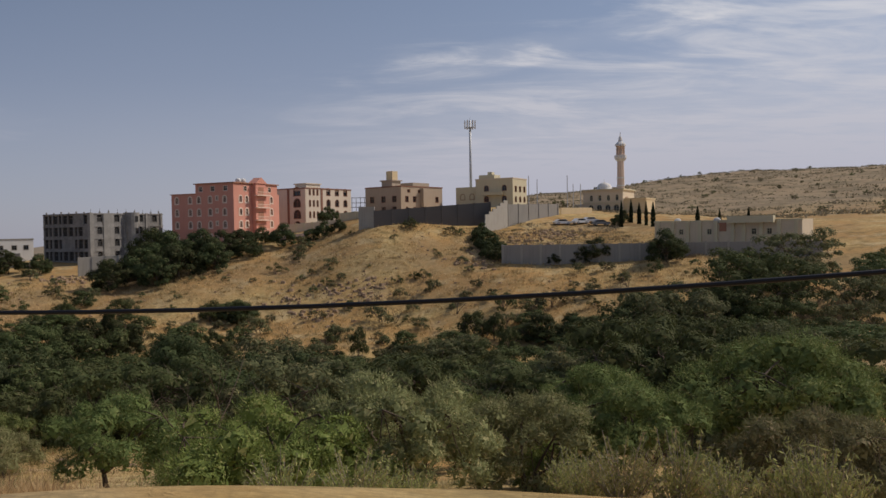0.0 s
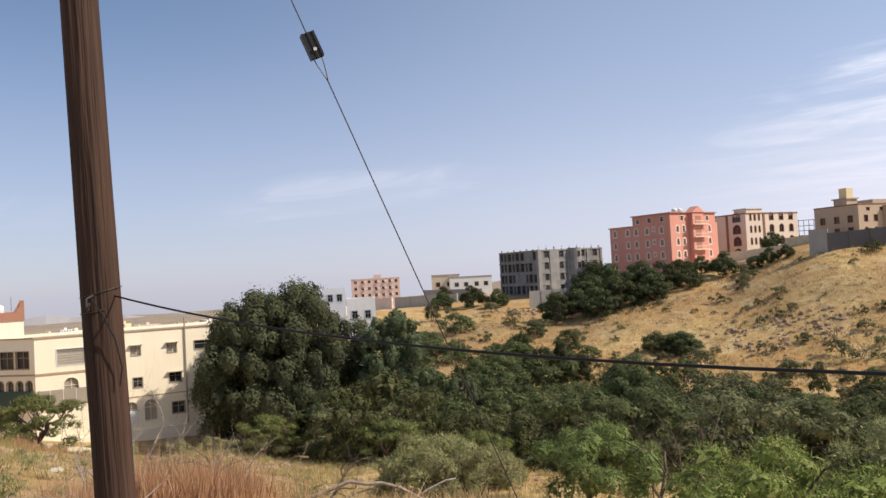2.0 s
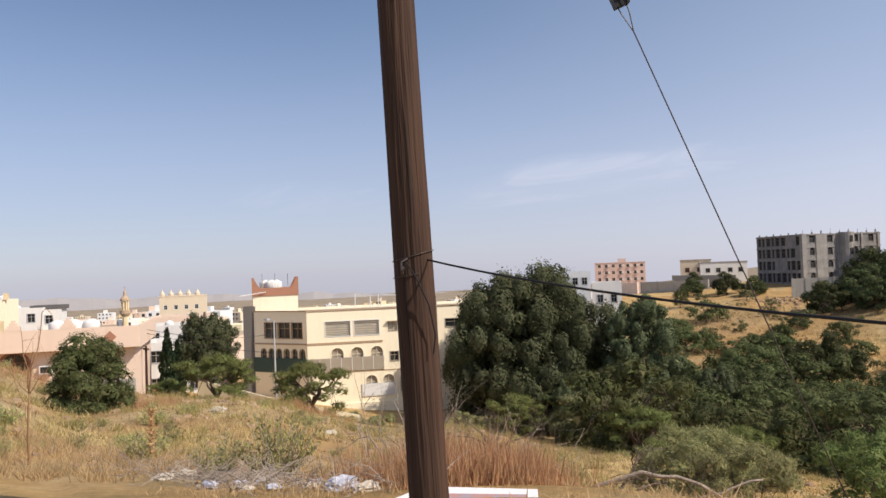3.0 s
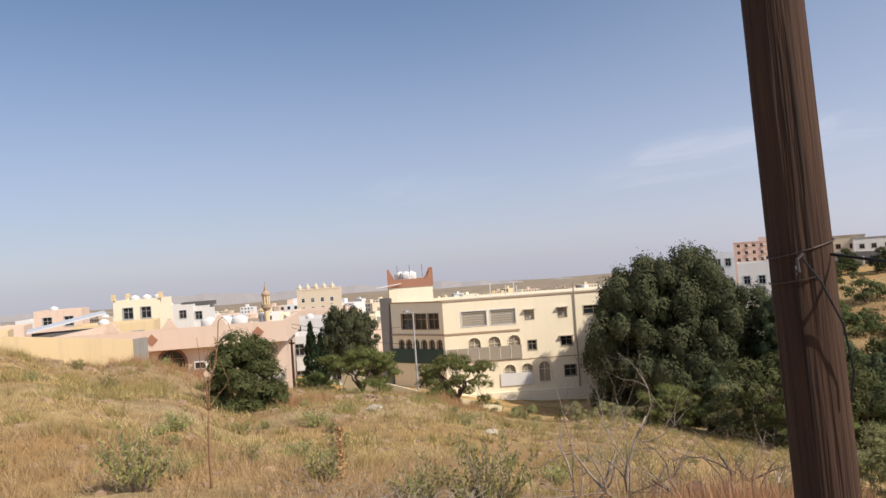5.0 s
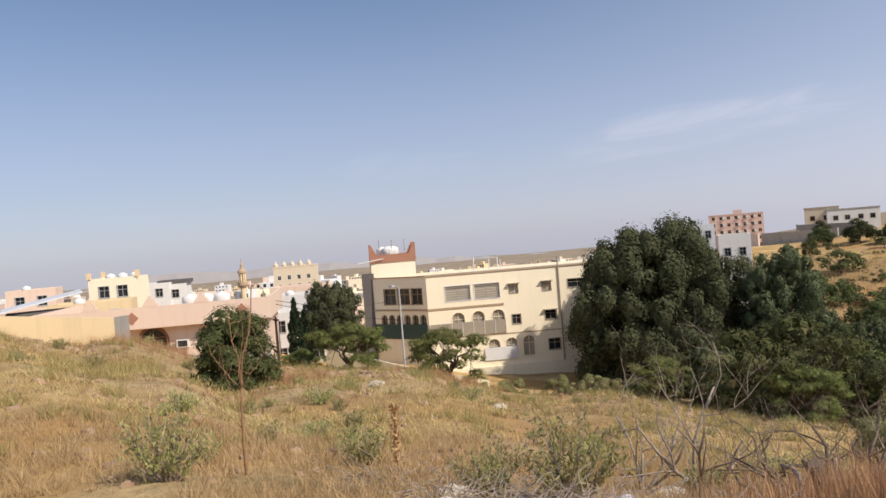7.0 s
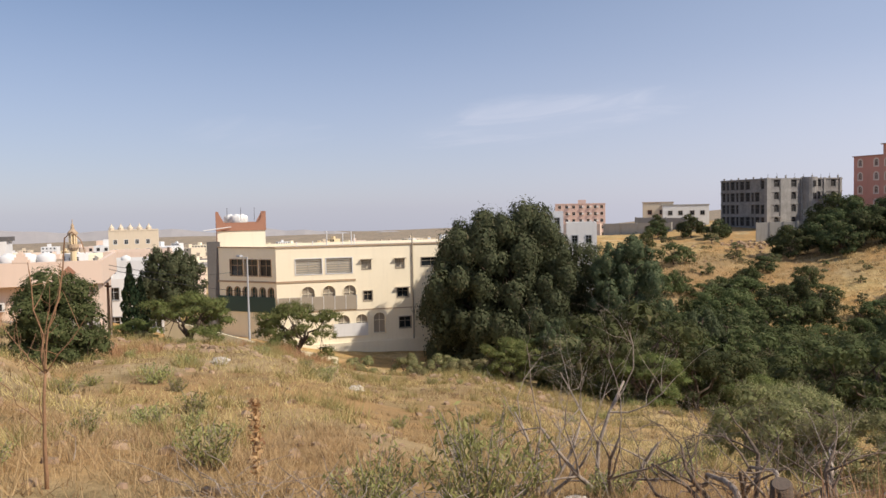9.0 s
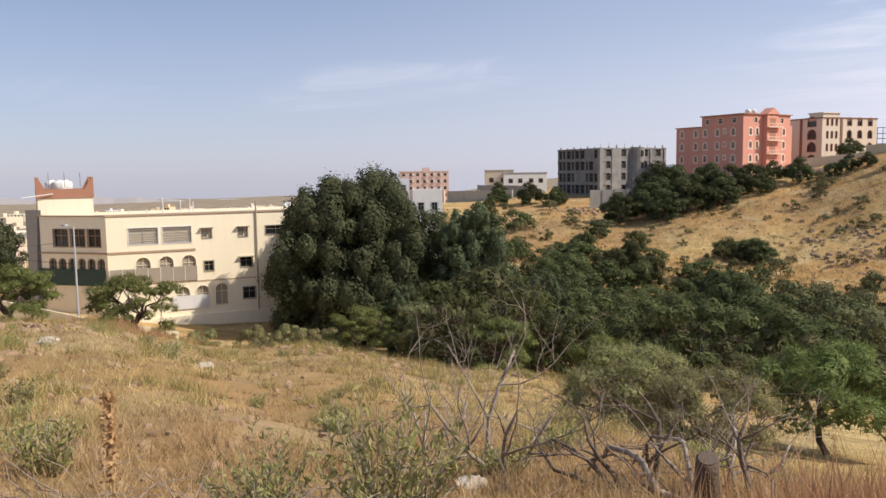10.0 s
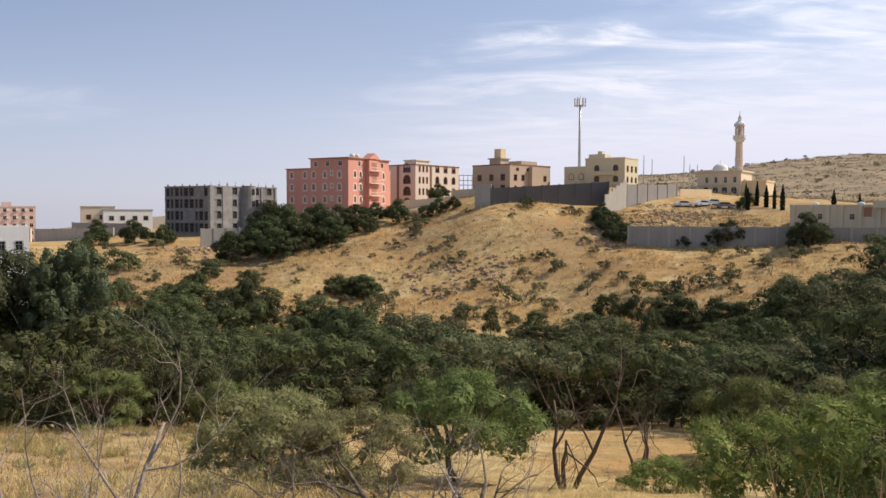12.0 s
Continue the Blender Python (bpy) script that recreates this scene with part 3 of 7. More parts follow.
def pink_block():
    L, R, S, H = 21.0, 18.6, 3.25, 13.4
    right = [(c, 1.3 + r * S, 1.0, 1.6, True) for r in range(4) for c in (2.2, 4.6, 14.8)]
    left = [(c, 1.3 + r * S, 1.0, 1.6, True) for r in range(4) for c in (2.4, 7.2, 11.0, 14.0, 18.6)] + [(5.2, 2.0 + r * S, 0.5, 0.8, False) for r in range(4)]
    ob = rect_house("apartment_building", (-51.4, 202.5), 63.3, R, L, -1.5, -1.5 + H, PINK, right, left,
                    "salmon-pink five-storey apartment building with pale window surrounds", frame_mat=PINK_TRIM, surround=0.3, pane_mat=PALEGLASS)
    # the top storey covers the front part only
    top, Y, X = Build(), L * 0.60, R * 0.96
    hl = [(c, 14.0 - H, 1.2, 1.2, False) for c in (2.0, 6.2, 10.2)]
    hr = [(4.0, 14.0 - H, 1.1, 1.2, False), (14.0, 14.0 - H, 1.1, 1.2, False)]
    facade(top, (0, 0, H), (1, 0, 0), X, 0, 2.5, hr)
    facade(top, (0, Y, H), (0, -1, 0), Y, 0, 2.5, [(Y - h[0] - h[2], *h[1:]) for h in hl])
    top.face((X, 0, H), (X, Y, H), (X, Y, H + 2.5), (X, 0, H + 2.5)), top.face((X, Y, H), (0, Y, H), (0, Y, H + 2.5), (X, Y, H + 2.5))
    part("top_storey", top, PINK, ob)
    for h in hr:
        window(ob, (0, 0, H), (1, 0, 0), h, PINK_TRIM, surround=0.12)
    for h in hl:
        window(ob, (0, Y, H), (0, -1, 0), (Y - h[0] - h[2], *h[1:]), PINK_TRIM, surround=0.12)
    part("eave", Build().box(-0.4, X + 0.3, -0.4, Y + 0.4, H + 2.5, H + 2.75), BRICKRED, ob, "dark red overhanging roof edge")
    part("eave", Build().box(-0.3, 2, Y + 0.42, L + 0.3, H, H + 0.2), BRICKRED, ob, "dark red overhanging roof edge")
    part("stair_bay", Build().box(7.2, 11.4, -1.3, 0.0, -3, 16.0), PINK, ob)
    gab = Build()
    gab.face((6.9, -1.6, 16.0), (11.7, -1.6, 16.0), (9.3, -1.6, 17.6)), gab.face((11.7, 1, 16.0), (6.9, 1, 16.0), (9.3, 1, 17.6))
    gab.face((6.9, -1.6, 16.0), (9.3, -1.6, 17.6), (9.3, 1, 17.6), (6.9, 1, 16.0)), gab.face((11.7, 1, 16.0), (9.3, 1, 17.6), (9.3, -1.6, 17.6), (11.7, -1.6, 16.0))
    gab.face((6.9, 1, 16.0), (11.7, 1, 16.0), (11.7, -1.6, 16.0), (6.9, -1.6, 16.0))
    part("gable", gab, PINK, ob)
    for r in range(4):
        z = 3.0 + r * S
        part("balcony", Build().box(6.7, 12.1, -2.3, -1.3, z, z + 0.22), PINK_TRIM, ob)
        part("balcony_rail", Build().box(6.7, 12.1, -2.3, -2.22, z + 0.95, z + 1.05), PINK_TRIM, ob)
        for i in range(10):
            part("baluster", Build().box(6.72 + i * 0.585, 6.8 + i * 0.585, -2.29, -2.23, z + 0.22, z + 0.95), PINK_TRIM, ob)
        part("balcony_door", Build().box(8.2, 10.4, -1.34, -1.3, z + 0.25, z + 2.3), BRICKRED, ob)
    return ob


pink_block()
for i, (x, y) in enumerate(((-51.6, 208.8), (-50.6, 209.8))):
    water_tank(x, y, 14.65, 0.75, 1.3, label="white water tank on the pink apartment roof")

# unfinished grey block
def grey_block():
    L, R, S = 18.0, 23.0, 3.1
    right = [(c, 0.9 + r * S, w, 1.9, True) for r in range(4) for c, w in ((2.0, 1.5), (7.2, 1.5), (14.8, 1.4), (19.4, 1.5)) if r < 3]
    right += [(c, 0.9 + 3 * S, 1.6, 1.7, False) for c in (2.0, 7.2, 14.8, 19.4)]
    left = [(c, 0.45 + r * S, w, 2.3, False) for r in range(4) for c, w in ((1.0, 1.3), (2.8, 1.6), (4.9, 0.9), (6.4, 1.7), (8.6, 1.7), (10.8, 1.0), (12.3, 1.7), (14.6, 1.0), (16.1, 1.3)) if (round(c * 3) + r * 2) % 7]
    # near-black panes close the empty openings, shade as colour
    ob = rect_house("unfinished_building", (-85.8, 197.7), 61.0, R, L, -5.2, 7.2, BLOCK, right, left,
                    "bare grey blockwork building, unfinished, with empty arched window openings", pane_mat=SHADEFILL, surround=0.18, bars=0, parapet=0.3)
    for i in range(9):
        part("column_stub", Build().box(0.3 + i * 2.7, 0.6 + i * 2.7, 0.2, 0.5, 12.1, 12.6 + 0.25 * (i % 3)), BLOCKPALE, ob)
        part("rebar", Build().tube([(0.45 + i * 2.7, 0.35, 12.5), (0.5 + i * 2.7, 0.35, 13.4 + 0.2 * (i % 2))], 0.035, 4), STEEL, ob)
    for i in range(6):
        part("column_stub", Build().box(0.2, 0.5, 2.4 + i * 2.9, 2.7 + i * 2.9, 12.1, 12.7 + 0.2 * (i % 2)), BLOCK, ob)
    for r in range(1, 5):
        s = Build().box(-0.16, R + 0.1, -0.16, 0.0, r * S - 0.35, r * S - 0.1)
        s.box(-0.16, 0, 0, L, r * S - 0.35, r * S - 0.1)
        part("slab_edge", s, BLOCK, ob)
    part("corner_pier", Build().box(-0.2, 0.9, -0.2, 0.0, -3, 12.45).box(-0.2, 0.0, 0.0, 0.8, -3, 12.45), BLOCKPALE, ob)
    part("corner_bay", Build().box(3.8, 6.9, -0.22, 0, -3, 12.3), BLOCKPALE, ob)
    part("stair_tower", Build().lathe([(1.9, -3), (1.9, 12.6), (0.1, 12.6)], 16, (12.4, -0.4, 0)), BLOCKPALE, ob, smooth=False)
    for i, c in enumerate((10.3, 17.4, 22.4)):
        part("pilaster", Build().box(c - 0.3, c + 0.3, -0.25, 0, -3, 12.5), BLOCKPALE, ob)
    # dark boxes on the stair tower give its openings' shade by colour
    for r in range(4):
        w = Build().box(12.0, 12.8, -2.36, -2.2, 0.9 + r * S, 2.4 + r * S)
        part("stair_shade_panel", w, SHADEFILL, ob)
    return ob


grey_block()


# beige block with arched windows
beige = rect_house("apartment_building", (-37.3, 229.1), 55, 20.0, 11.5, 1.2, 14.3, CREAMSTONE,
                   [(c, 1.2 + r * 3.3, 1.5, 2.0, True) for r in range(4) for c in (9.0, 12.8, 16.6)] + [(c, 1.2 + r * 3.3, 0.5, 1.7, True) for r in range(4) for c in (1.6, 3.2, 4.8)],
                   [(2.0, 1.0 + r * 3.3, 2.6, 2.4, True) for r in range(4)],
                   "beige four-storey apartment building with arched windows and brown bands", frame_mat=BROWN, trim=BROWN, surround=0.16)
part("pilaster", Build().box(6.4, 7.2, -0.12, 0, -2, 13.0), BROWN, beige)
part("pilaster", Build().box(-0.12, 0, 6.4, 7.2, -2, 13.0), BROWN, beige)
part("roof_room", Build().box(3, 9, 2.5, 7, 12.4, 14.4).box(2.7, 9.3, 2.2, 7.3, 14.4, 14.65), CREAMSTONE, beige)

# tan villa with a stair tower
tan = rect_house("villa", (-10.3, 243.7), 50, 20.0, 15.3, 6.0, 15.2, TAN,
                 [(c, 1.0 + r * 3.3, 1.3, 1.7, r == 0) for r in range(2) for c in (2.0, 5.6, 9.2, 12.8, 16.6)] + [(c, 7.3, 1.1, 0.8, False) for c in (3, 8, 13)],
                 [(c, 1.0 + r * 3.3, 1.6, 1.8, False) for r in range(2) for c in (2.0, 6.6, 11.5)],
                 "tan stone villa with flat roofs and brown window bands", frame_mat=BROWN, trim=BROWN)
part("stair_tower", Build().box(2.0, 6.0, 5.5, 10.0, 0, 11.0).box(1.6, 6.4, 5.1, 10.4, 11.0, 11.35), TAN, tan)
part("tank_room", Build().box(2.9, 5.4, 6.2, 8.8, 11.35, 14.2), YELLOW, tan)
part("bay", Build().box(9.0, 14.0, -1.4, 0.0, -2, 8.6), TAN, tan)
part("upper_room", Build().box(9.0, 17.0, 3.0, 10.0, 8.5, 10.6), TAN, tan)

# pale villa on the hill's shoulder
pale = rect_house("villa", (24.5, 248.2), 60, 11.0, 13.0, 8.5, 17.4, PALE,
                  [(c, 1.4 + r * 3.2, 1.3, 1.7, r == 0) for r in range(2) for c in (1.6, 5.0, 8.4)],
                  [(c, 1.6 + r * 3.4, 1.5, 1.7, True) for r in range(2) for c in (2.2, 8.4)],
                  "pale yellow villa with arched windows and stepped flat roofs", frame_mat=BROWN, trim=BEIGE)
wing = Build().box(1.5, 10.0, 13.0, 21.0, -3, 6.6)
part("wing", wing, PALE, pale)
for c in (14.4, 17.8):
    window(pale, (1.5, 21.0, 0), (0, -1, 0), (21.0 - c - 1.4, 2.6, 1.4, 1.7, True), BROWN, surround=0.18, depth=0.01)
part("balcony", Build().box(-1.6, 0, 3.0, 10.0, 3.6, 4.7), PALE, pale)
part("roof_room", Build().box(3.5, 8.0, 8.0, 13.5, 8.2, 10.4).box(4.8, 6.8, 9.5, 11.0, 10.4, 11.4), PALE, pale)


def telecom_mast(x, y, z, top):
    ob = thing("telecom_mast", pose(x, y, z), "tall grey steel telecom mast with panel antennas", "mast")
    h = top - z
    part("pole", Build().tube([(0, 0, 0), (0, 0, h * 0.5), (0, 0, h - 0.6)], [0.55, 0.42, 0.3], 12), METAL, ob, smooth=True)
    part("platform", Build().lathe([(1.5, h - 3.1), (1.5, h - 2.9)], 12), METAL, ob)
    for i in range(6):
        a = i * math.pi / 3
        c, s = math.cos(a) * 1.7, math.sin(a) * 1.7
        part("antenna", Build().box(c - 0.2, c + 0.2, s - 0.14, s + 0.14, h - 3.4, h - 0.6), WHITE, ob)
    part("spike", Build().tube([(0, 0, h - 0.7), (0, 0, h + 0.4)], 0.06, 6), METAL, ob)


telecom_mast(12.3, 265.6, 6.0, 38.3)


def mosque():
    ob = thing("mosque", pose(59.2, 249.1, 4.5, 0, 0, 60), "cream mosque with a small dome above a colonnaded front", "mosque")
    b = Build()
    lo = [(c, 0.4, 1.7, 3.6, True) for c in (1.2, 4.0, 6.8, 9.6)]
    hi = [(c, 5.3, 0.9, 1.8, True) for c in (1.4, 4.2, 7.0, 9.8)]
    facade(b, (0, 13, 0), (0, -1, 0), 13, -4, 8.6, [(13 - h[0] - h[2], *h[1:]) for h in lo + hi], 0.4)
    rt = [(c, 1.2, 1.2, 2.4, True) for c in (2, 5.4, 8.8)]
    facade(b, (0, 0, 0), (1, 0, 0), 13, -4, 8.6, rt, 0.4)
    b.face((13, 0, -4), (13, 13, -4), (13, 13, 8.6), (13, 0, 8.6)), b.face((13, 13, -4), (0, 13, -4), (0, 13, 8.6), (13, 13, 8.6))
    b.face((0, 0, 8.6), (13, 0, 8.6), (13, 13, 8.6), (0, 13, 8.6))
    part("wall", b, BEIGE, ob)
    part("cornice", Build().box(-0.5, 13.4, -0.5, 13.4, 8.6, 9.0).box(-0.35, 0, 0, 13, 4.5, 4.8), PALE, ob)
    for h in lo + hi:
        window(ob, (0, 13, 0), (0, -1, 0), (13 - h[0] - h[2], *h[1:]), PALE, surround=0.15, depth=0.4)
    for h in rt:
        window(ob, (0, 0, 0), (1, 0, 0), h, PALE, surround=0.15, depth=0.4)
    prof = [(2.5, 9.0), (2.5, 9.4)] + [(2.4 * math.cos(a * math.pi / 18), 9.4 + 2.1 * math.sin(a * math.pi / 18)) for a in range(9)] + [(0.08, 11.5), (0.06, 12.6)]
    part("dome", Build().lathe(prof, 20, (6.5, 8.0, 0)), WHITE, ob, smooth=True)
    part("side_wing", Build().box(1.0, 12, -7.0, 0, -4, 5.4).box(0.8, 12.2, -7.2, 0, 5.4, 5.9), YELLOW, ob)
    part("annex", Build().box(2.0, 10, 13.0, 16.5, -4, 4.4), BEIGE, ob)


mosque()


def minaret(x, y, z, top, r=1.35, label="slender cream minaret with a balcony and lantern", mats=None):
    mats = mats or (PALE, WHITE)
    h = top - z
    ob = thing("minaret", pose(x, y, z), label, "minaret")
    part("base", Build().box(-r * 1.5, r * 1.5, -r * 1.5, r * 1.5, -3, h * 0.16), mats[0], ob)
    part("shaft", Build().lathe([(r, h * 0.16), (r * 0.86, h * 0.62)], 8), mats[0], ob)
    for k in (0.2, 0.3, 0.4):
        part("ring", Build().lathe([(r * 1.08, h * k), (r * 1.08, h * k + h * 0.015)], 8), mats[1], ob)
    part("balcony", Build().lathe([(r * 0.9, h * 0.62), (r * 1.55, h * 0.66), (r * 1.55, h * 0.70), (r * 1.4, h * 0.70)], 12), mats[1], ob)
    for i in range(8):
        a = i * math.pi / 4
        c, s = math.cos(a) * r * 0.95, math.sin(a) * r * 0.95
        part("column", Build().box(c - 0.16, c + 0.16, s - 0.16, s + 0.16, h * 0.70, h * 0.82), mats[0], ob)
    part("lantern", Build().lathe([(r * 0.55, h * 0.70), (r * 0.55, h * 0.82)], 8), mats[0], ob)
    part("cap", Build().lathe([(r * 1.4, h * 0.82), (r * 1.35, h * 0.845), (r * 0.55, h * 0.88), (r * 0.4, h * 0.93), (0.12, h * 0.955), (0.1, h), (0.02, h)], 12), mats[1], ob)


minaret(59.6, 253.1, 7.0, 31.6, 1.25, "slender pinkish minaret with white bands and a balcony", (SALMON, WHITE))


def free_wall(name, a, b, top_a, top_b, base, material, label, thick=0.25, post=0.0, post_mat=None, group="", steps=0):
    """A wall between two places, with posts or stepped courses where asked."""
    (x0, y0), (x1, y1) = a, b
    L = math.hypot(x1 - x0, y1 - y0)
    ob = thing(name, pose(x0, y0, base, 0, 0, math.degrees(math.atan2(y1 - y0, x1 - x0))), label, "wall", group, "")
    ta, tb = top_a - base, top_b - base
    if steps:
        for i in range(steps):
            t = ta + (tb - ta) * i / max(steps - 1, 1)
            part("panel", Build().box(L * i / steps, L * (i + 1) / steps - 0.003, 0, thick, -2, t), material, ob)
    else:
        n = max(1, round(L / post)) if post else 1
        for i in range(n):
            w = Build()
            u0, u1 = L * i / n, L * (i + 1) / n - 0.003
            z0, z1 = ta + (tb - ta) * i / n, ta + (tb - ta) * (i + 1) / n
            p = [(u0, -2), (u1, -2), (u1, z1), (u0, z0)]
            for y, o in ((0, 1), (thick, -1)):
                w.face(*[(u, y, z) for u, z in p][::o])
            for (ua, za), (ub, zb) in zip(p, p[1:] + p[:1]):
                w.face((ua, 0, za), (ua, thick, za), (ub, thick, zb), (ub, 0, zb))
            part("panel", w, material, ob)
        if post:
            for i in range(n + 1):
                t = ta + (tb - ta) * i / n
                part("post", Build().box(L * i / n - 0.2, L * i / n + 0.2, -0.12, thick + 0.12, -2, t + 0.12), post_mat or material, ob)
    return ob


free_wall("boundary_wall", (-14.6, 188.6), (13.6, 198.6), 6.3, 8.2, 2.2, DARKBLOCK, "long dark grey block wall along the hill's crest", post=4.6)
free_wall("boundary_wall", (-18.6, 190.2), (-14.7, 188.7), 7.4, 7.3, 2.0, CONCRETE, "pale rendered wall end beside the dark wall")
free_wall("boundary_wall", (11.8, 189.4), (18.0, 198.4), 5.0, 8.6, 2.0, CONCRETE, "pale wall stepping up the slope", steps=6)
free_wall("boundary_wall", (11.4, 187.0), (11.8, 189.3), 2.6, 3.6, -2.0, GREYWALL, "short grey block wall going down the slope", steps=3)
free_wall("boundary_wall", (18.2, 198.7), (33.0, 213.0), 7.6, 7.9, 4.0, GREYWALL, "grey block wall behind the terrace", post=4.0)
free_wall("boundary_wall", (34.0, 214.0), (44.0, 222.0), 6.9, 7.0, 4.5, YELLOW, "ochre rendered wall behind the terrace")
free_wall("retaining_wall", (13.5, 163.9), (44.0, 155.6), -1.9, -1.8, -6.0, GREYWALL, "long grey block retaining wall with concrete posts", post=3.9, post_mat=CONCRETE)
free_wall("retaining_wall", (44.3, 155.5), (72.0, 147.0), -1.8, -1.6, -6.0, GREYWALL, "grey block wall below the beige house", post=3.9, post_mat=CONCRETE)
free_wall("garden_wall", (-44.0, 205.2), (-25.0, 205.5), 0.4, 2.0, -2.6, PINK_TRIM, "pinkish rendered garden wall with piers", post=3.2)
free_wall("garden_wall", (-40.0, 215.0), (-22.0, 213.0), 3.6, 5.0, 0.0, BEIGE, "cream garden wall with square piers before the flats", post=2.4, post_mat=PALE)
free_wall("garden_wall", (-25.5, 212.0), (-17.0, 206.0), 6.4, 6.9, 2.0, PALE, "cream garden wall beside the villa", post=2.4, post_mat=PALE)
free_wall("boundary_wall", (-82.5, 183.2), (-75.0, 188.0), -3.4, -3.2, -8.5, CONCRETE, "pale concrete wall below the unfinished building", post=3.5)
free_wall("boundary_wall", (-74.8, 188.1), (-69.8, 191.5), -3.2, -2.9, -7.0, GREYWALL, "grey block wall below the unfinished building")
free_wall("site_wall", (-74.4, 189.6), (-71.2, 190.6), -0.4, -0.3, -6.0, CONCRETE, "pale concrete panel wall at the building site")
free_wall("boundary_wall", (-136.0, 203.5), (-113.2, 200.9), -4.2, -3.8, -9.0, CONCRETE, "long pale grey wall below the white house", post=5.5)
free_wall("boundary_wall", (-160.0, 215.0), (-138.0, 204.5), -4.6, -4.3, -9.0, PINK_TRIM, "low pinkish wall along the lane", post=6)

# steel rack between the flats and the villa
rack = thing("steel_rack", pose(-28.8, 250.0, 5.5), "dark open steel roof frame", "steel frame")
for i in range(6):
    part("upright", Build().box(i * 1.35, i * 1.35 + 0.14, 0, 0.14, -2, 6.6), STEEL, rack)
for z in (2.0, 3.4, 4.8, 6.4):
    part("rail", Build().box(-0.2, 7.1, -0.03, 0.11, z, z + 0.16), STEEL, rack)

# yellow house above the retaining wall
yh = rect_house("house", (47.3, 171.1), -38, 30.0, 9.0, -3.0, 2.5, BEIGE,
                [(c, 2.6, 0.9, 1.1, False) for c in (2.4, 5.4, 11.4, 20.4, 23.4)], [], "low beige house with square piers and flat roof", frame_mat=PALE, trim=PALE)
for c in (0.4, 3.8, 7.0, 9.6, 13.0, 16.4, 18.6, 22.0, 25.4, 28.6):
    part("pier", Build().box(c, c + 0.7, -0.5, 0.0, -3, 5.4), PALE, yh)
part("porch", Build().box(16.0, 25.0, -1.6, 0.0, 4.9, 6.3), PALE, yh)
part("door_cloth", Build().box(14.0, 15.4, -0.1, -0.04, 3.2, 5.0), BRICKRED, yh, "dark red cloth hung on the wall")
for x, y in ((52, 170), (58, 163), (62, 160)):
    water_tank(x, y, 2.0, 0.7, 1.1, label="white water tank on the beige house roof")


def parked_car(x, y, turn_deg, body_mat, label):
    z = height(x, y)
    ob = thing("car", pose(x, y, z, 0, 0, turn_deg), label, "car", "cars on the terrace")
    b = Build()
    prof = [(-2.2, 0.35), (2.2, 0.35), (2.25, 0.75), (1.3, 0.9), (0.7, 1.42), (-1.2, 1.45), (-1.9, 0.98), (-2.25, 0.9)]
    for s, o in ((-0.85, 1), (0.85, -1)):
        b.face(*[(px, s, pz) for px, pz in prof][::o])
    for (xa, za), (xb, zb) in zip(prof, prof[1:] + prof[:1]):
        b.face((xa, -0.85, za), (xa, 0.85, za), (xb, 0.85, zb), (xb, -0.85, zb))
    part("body", b, body_mat, ob)
    g = Build().face((-1.1, -0.86, 1.38), (-1.6, -0.86, 0.98), (1.15, -0.86, 0.95), (0.65, -0.86, 1.36)).face((0.74, -0.75, 1.4), (1.3, -0.75, 0.93), (1.3, 0.75, 0.93), (0.74, 0.75, 1.4))
    part("glass", g, GLASS, ob)
    for wx in (-1.35, 1.35):
        for wy in (-0.78, 0.78):
            wh = part("wheel", Build().lathe([(0.33, -0.1), (0.33, 0.1)], 12), BLACK, ob, m=pose(wx, wy, 0.33, 90))
            part("rim", Build().lathe([(0.2, -0.11), (0.2, 0.11)], 10), METAL, wh)


CARPAINT = mat("white_car_paint", (0.75, 0.75, 0.75), (0.7, 0.7, 0.7), rough=0.3, bump=0)
GREYPAINT = mat("grey_car_paint", (0.2, 0.21, 0.22), rough=0.3, bump=0)
for x, y, a, p, lb in ((32.0, 200.5, 15, CARPAINT, "white parked saloon car on the terrace"), (36.8, 201.5, 30, CARPAINT, "white parked car beside the rubble"),
                       (39.8, 203.5, 20, CARPAINT, "white parked pick-up on the terrace"), (41.5, 199.0, 5, GREYPAINT, "dusty grey parked car on the terrace")):
    parked_car(x, y, a, p, lb)

# street poles on the far terrace
for x, y, h in ((27.5, 232, 9.5), (30.5, 236, 8.5), (39.5, 236, 10.5), (41.6, 238, 8), (44.2, 240, 8), (-52.0, 226.0, 0)):
    if h:
        z = height(x, y)
        whole("street_pole", Build().tube([(0, 0, -1), (0, 0, h)], [0.16, 0.1], 8), METAL, pose(x, y, z), "thin grey street pole", "street pole", "far street poles")

DUSTPINK = mat("dusty_pink_render", (0.70, 0.50, 0.42), (0.63, 0.44, 0.37), stain=0.15)
# far pink flats and the white house beside the lane
FLATS = pose(-198.5, 267.0, -13.0, 0, 0, 34)
rect_house("apartment_building", (-198.5, 267.0), 34, 20.0, 14.0, -13.0, 2.0, DUSTPINK,
           [(c, 2.0 + r * 2.75, 1.2, 1.3, False) for r in range(5) for c in (1.2, 4.0, 6.8, 9.6, 12.6, 15.4, 18.0)],
           [(c, 2.0 + r * 2.75, 1.2, 1.3, False) for r in range(5) for c in (2, 6, 10)],
           "dusty pink five-storey apartment building with rows of square windows", frame_mat=PINK_TRIM, trim=DUSTPINK)
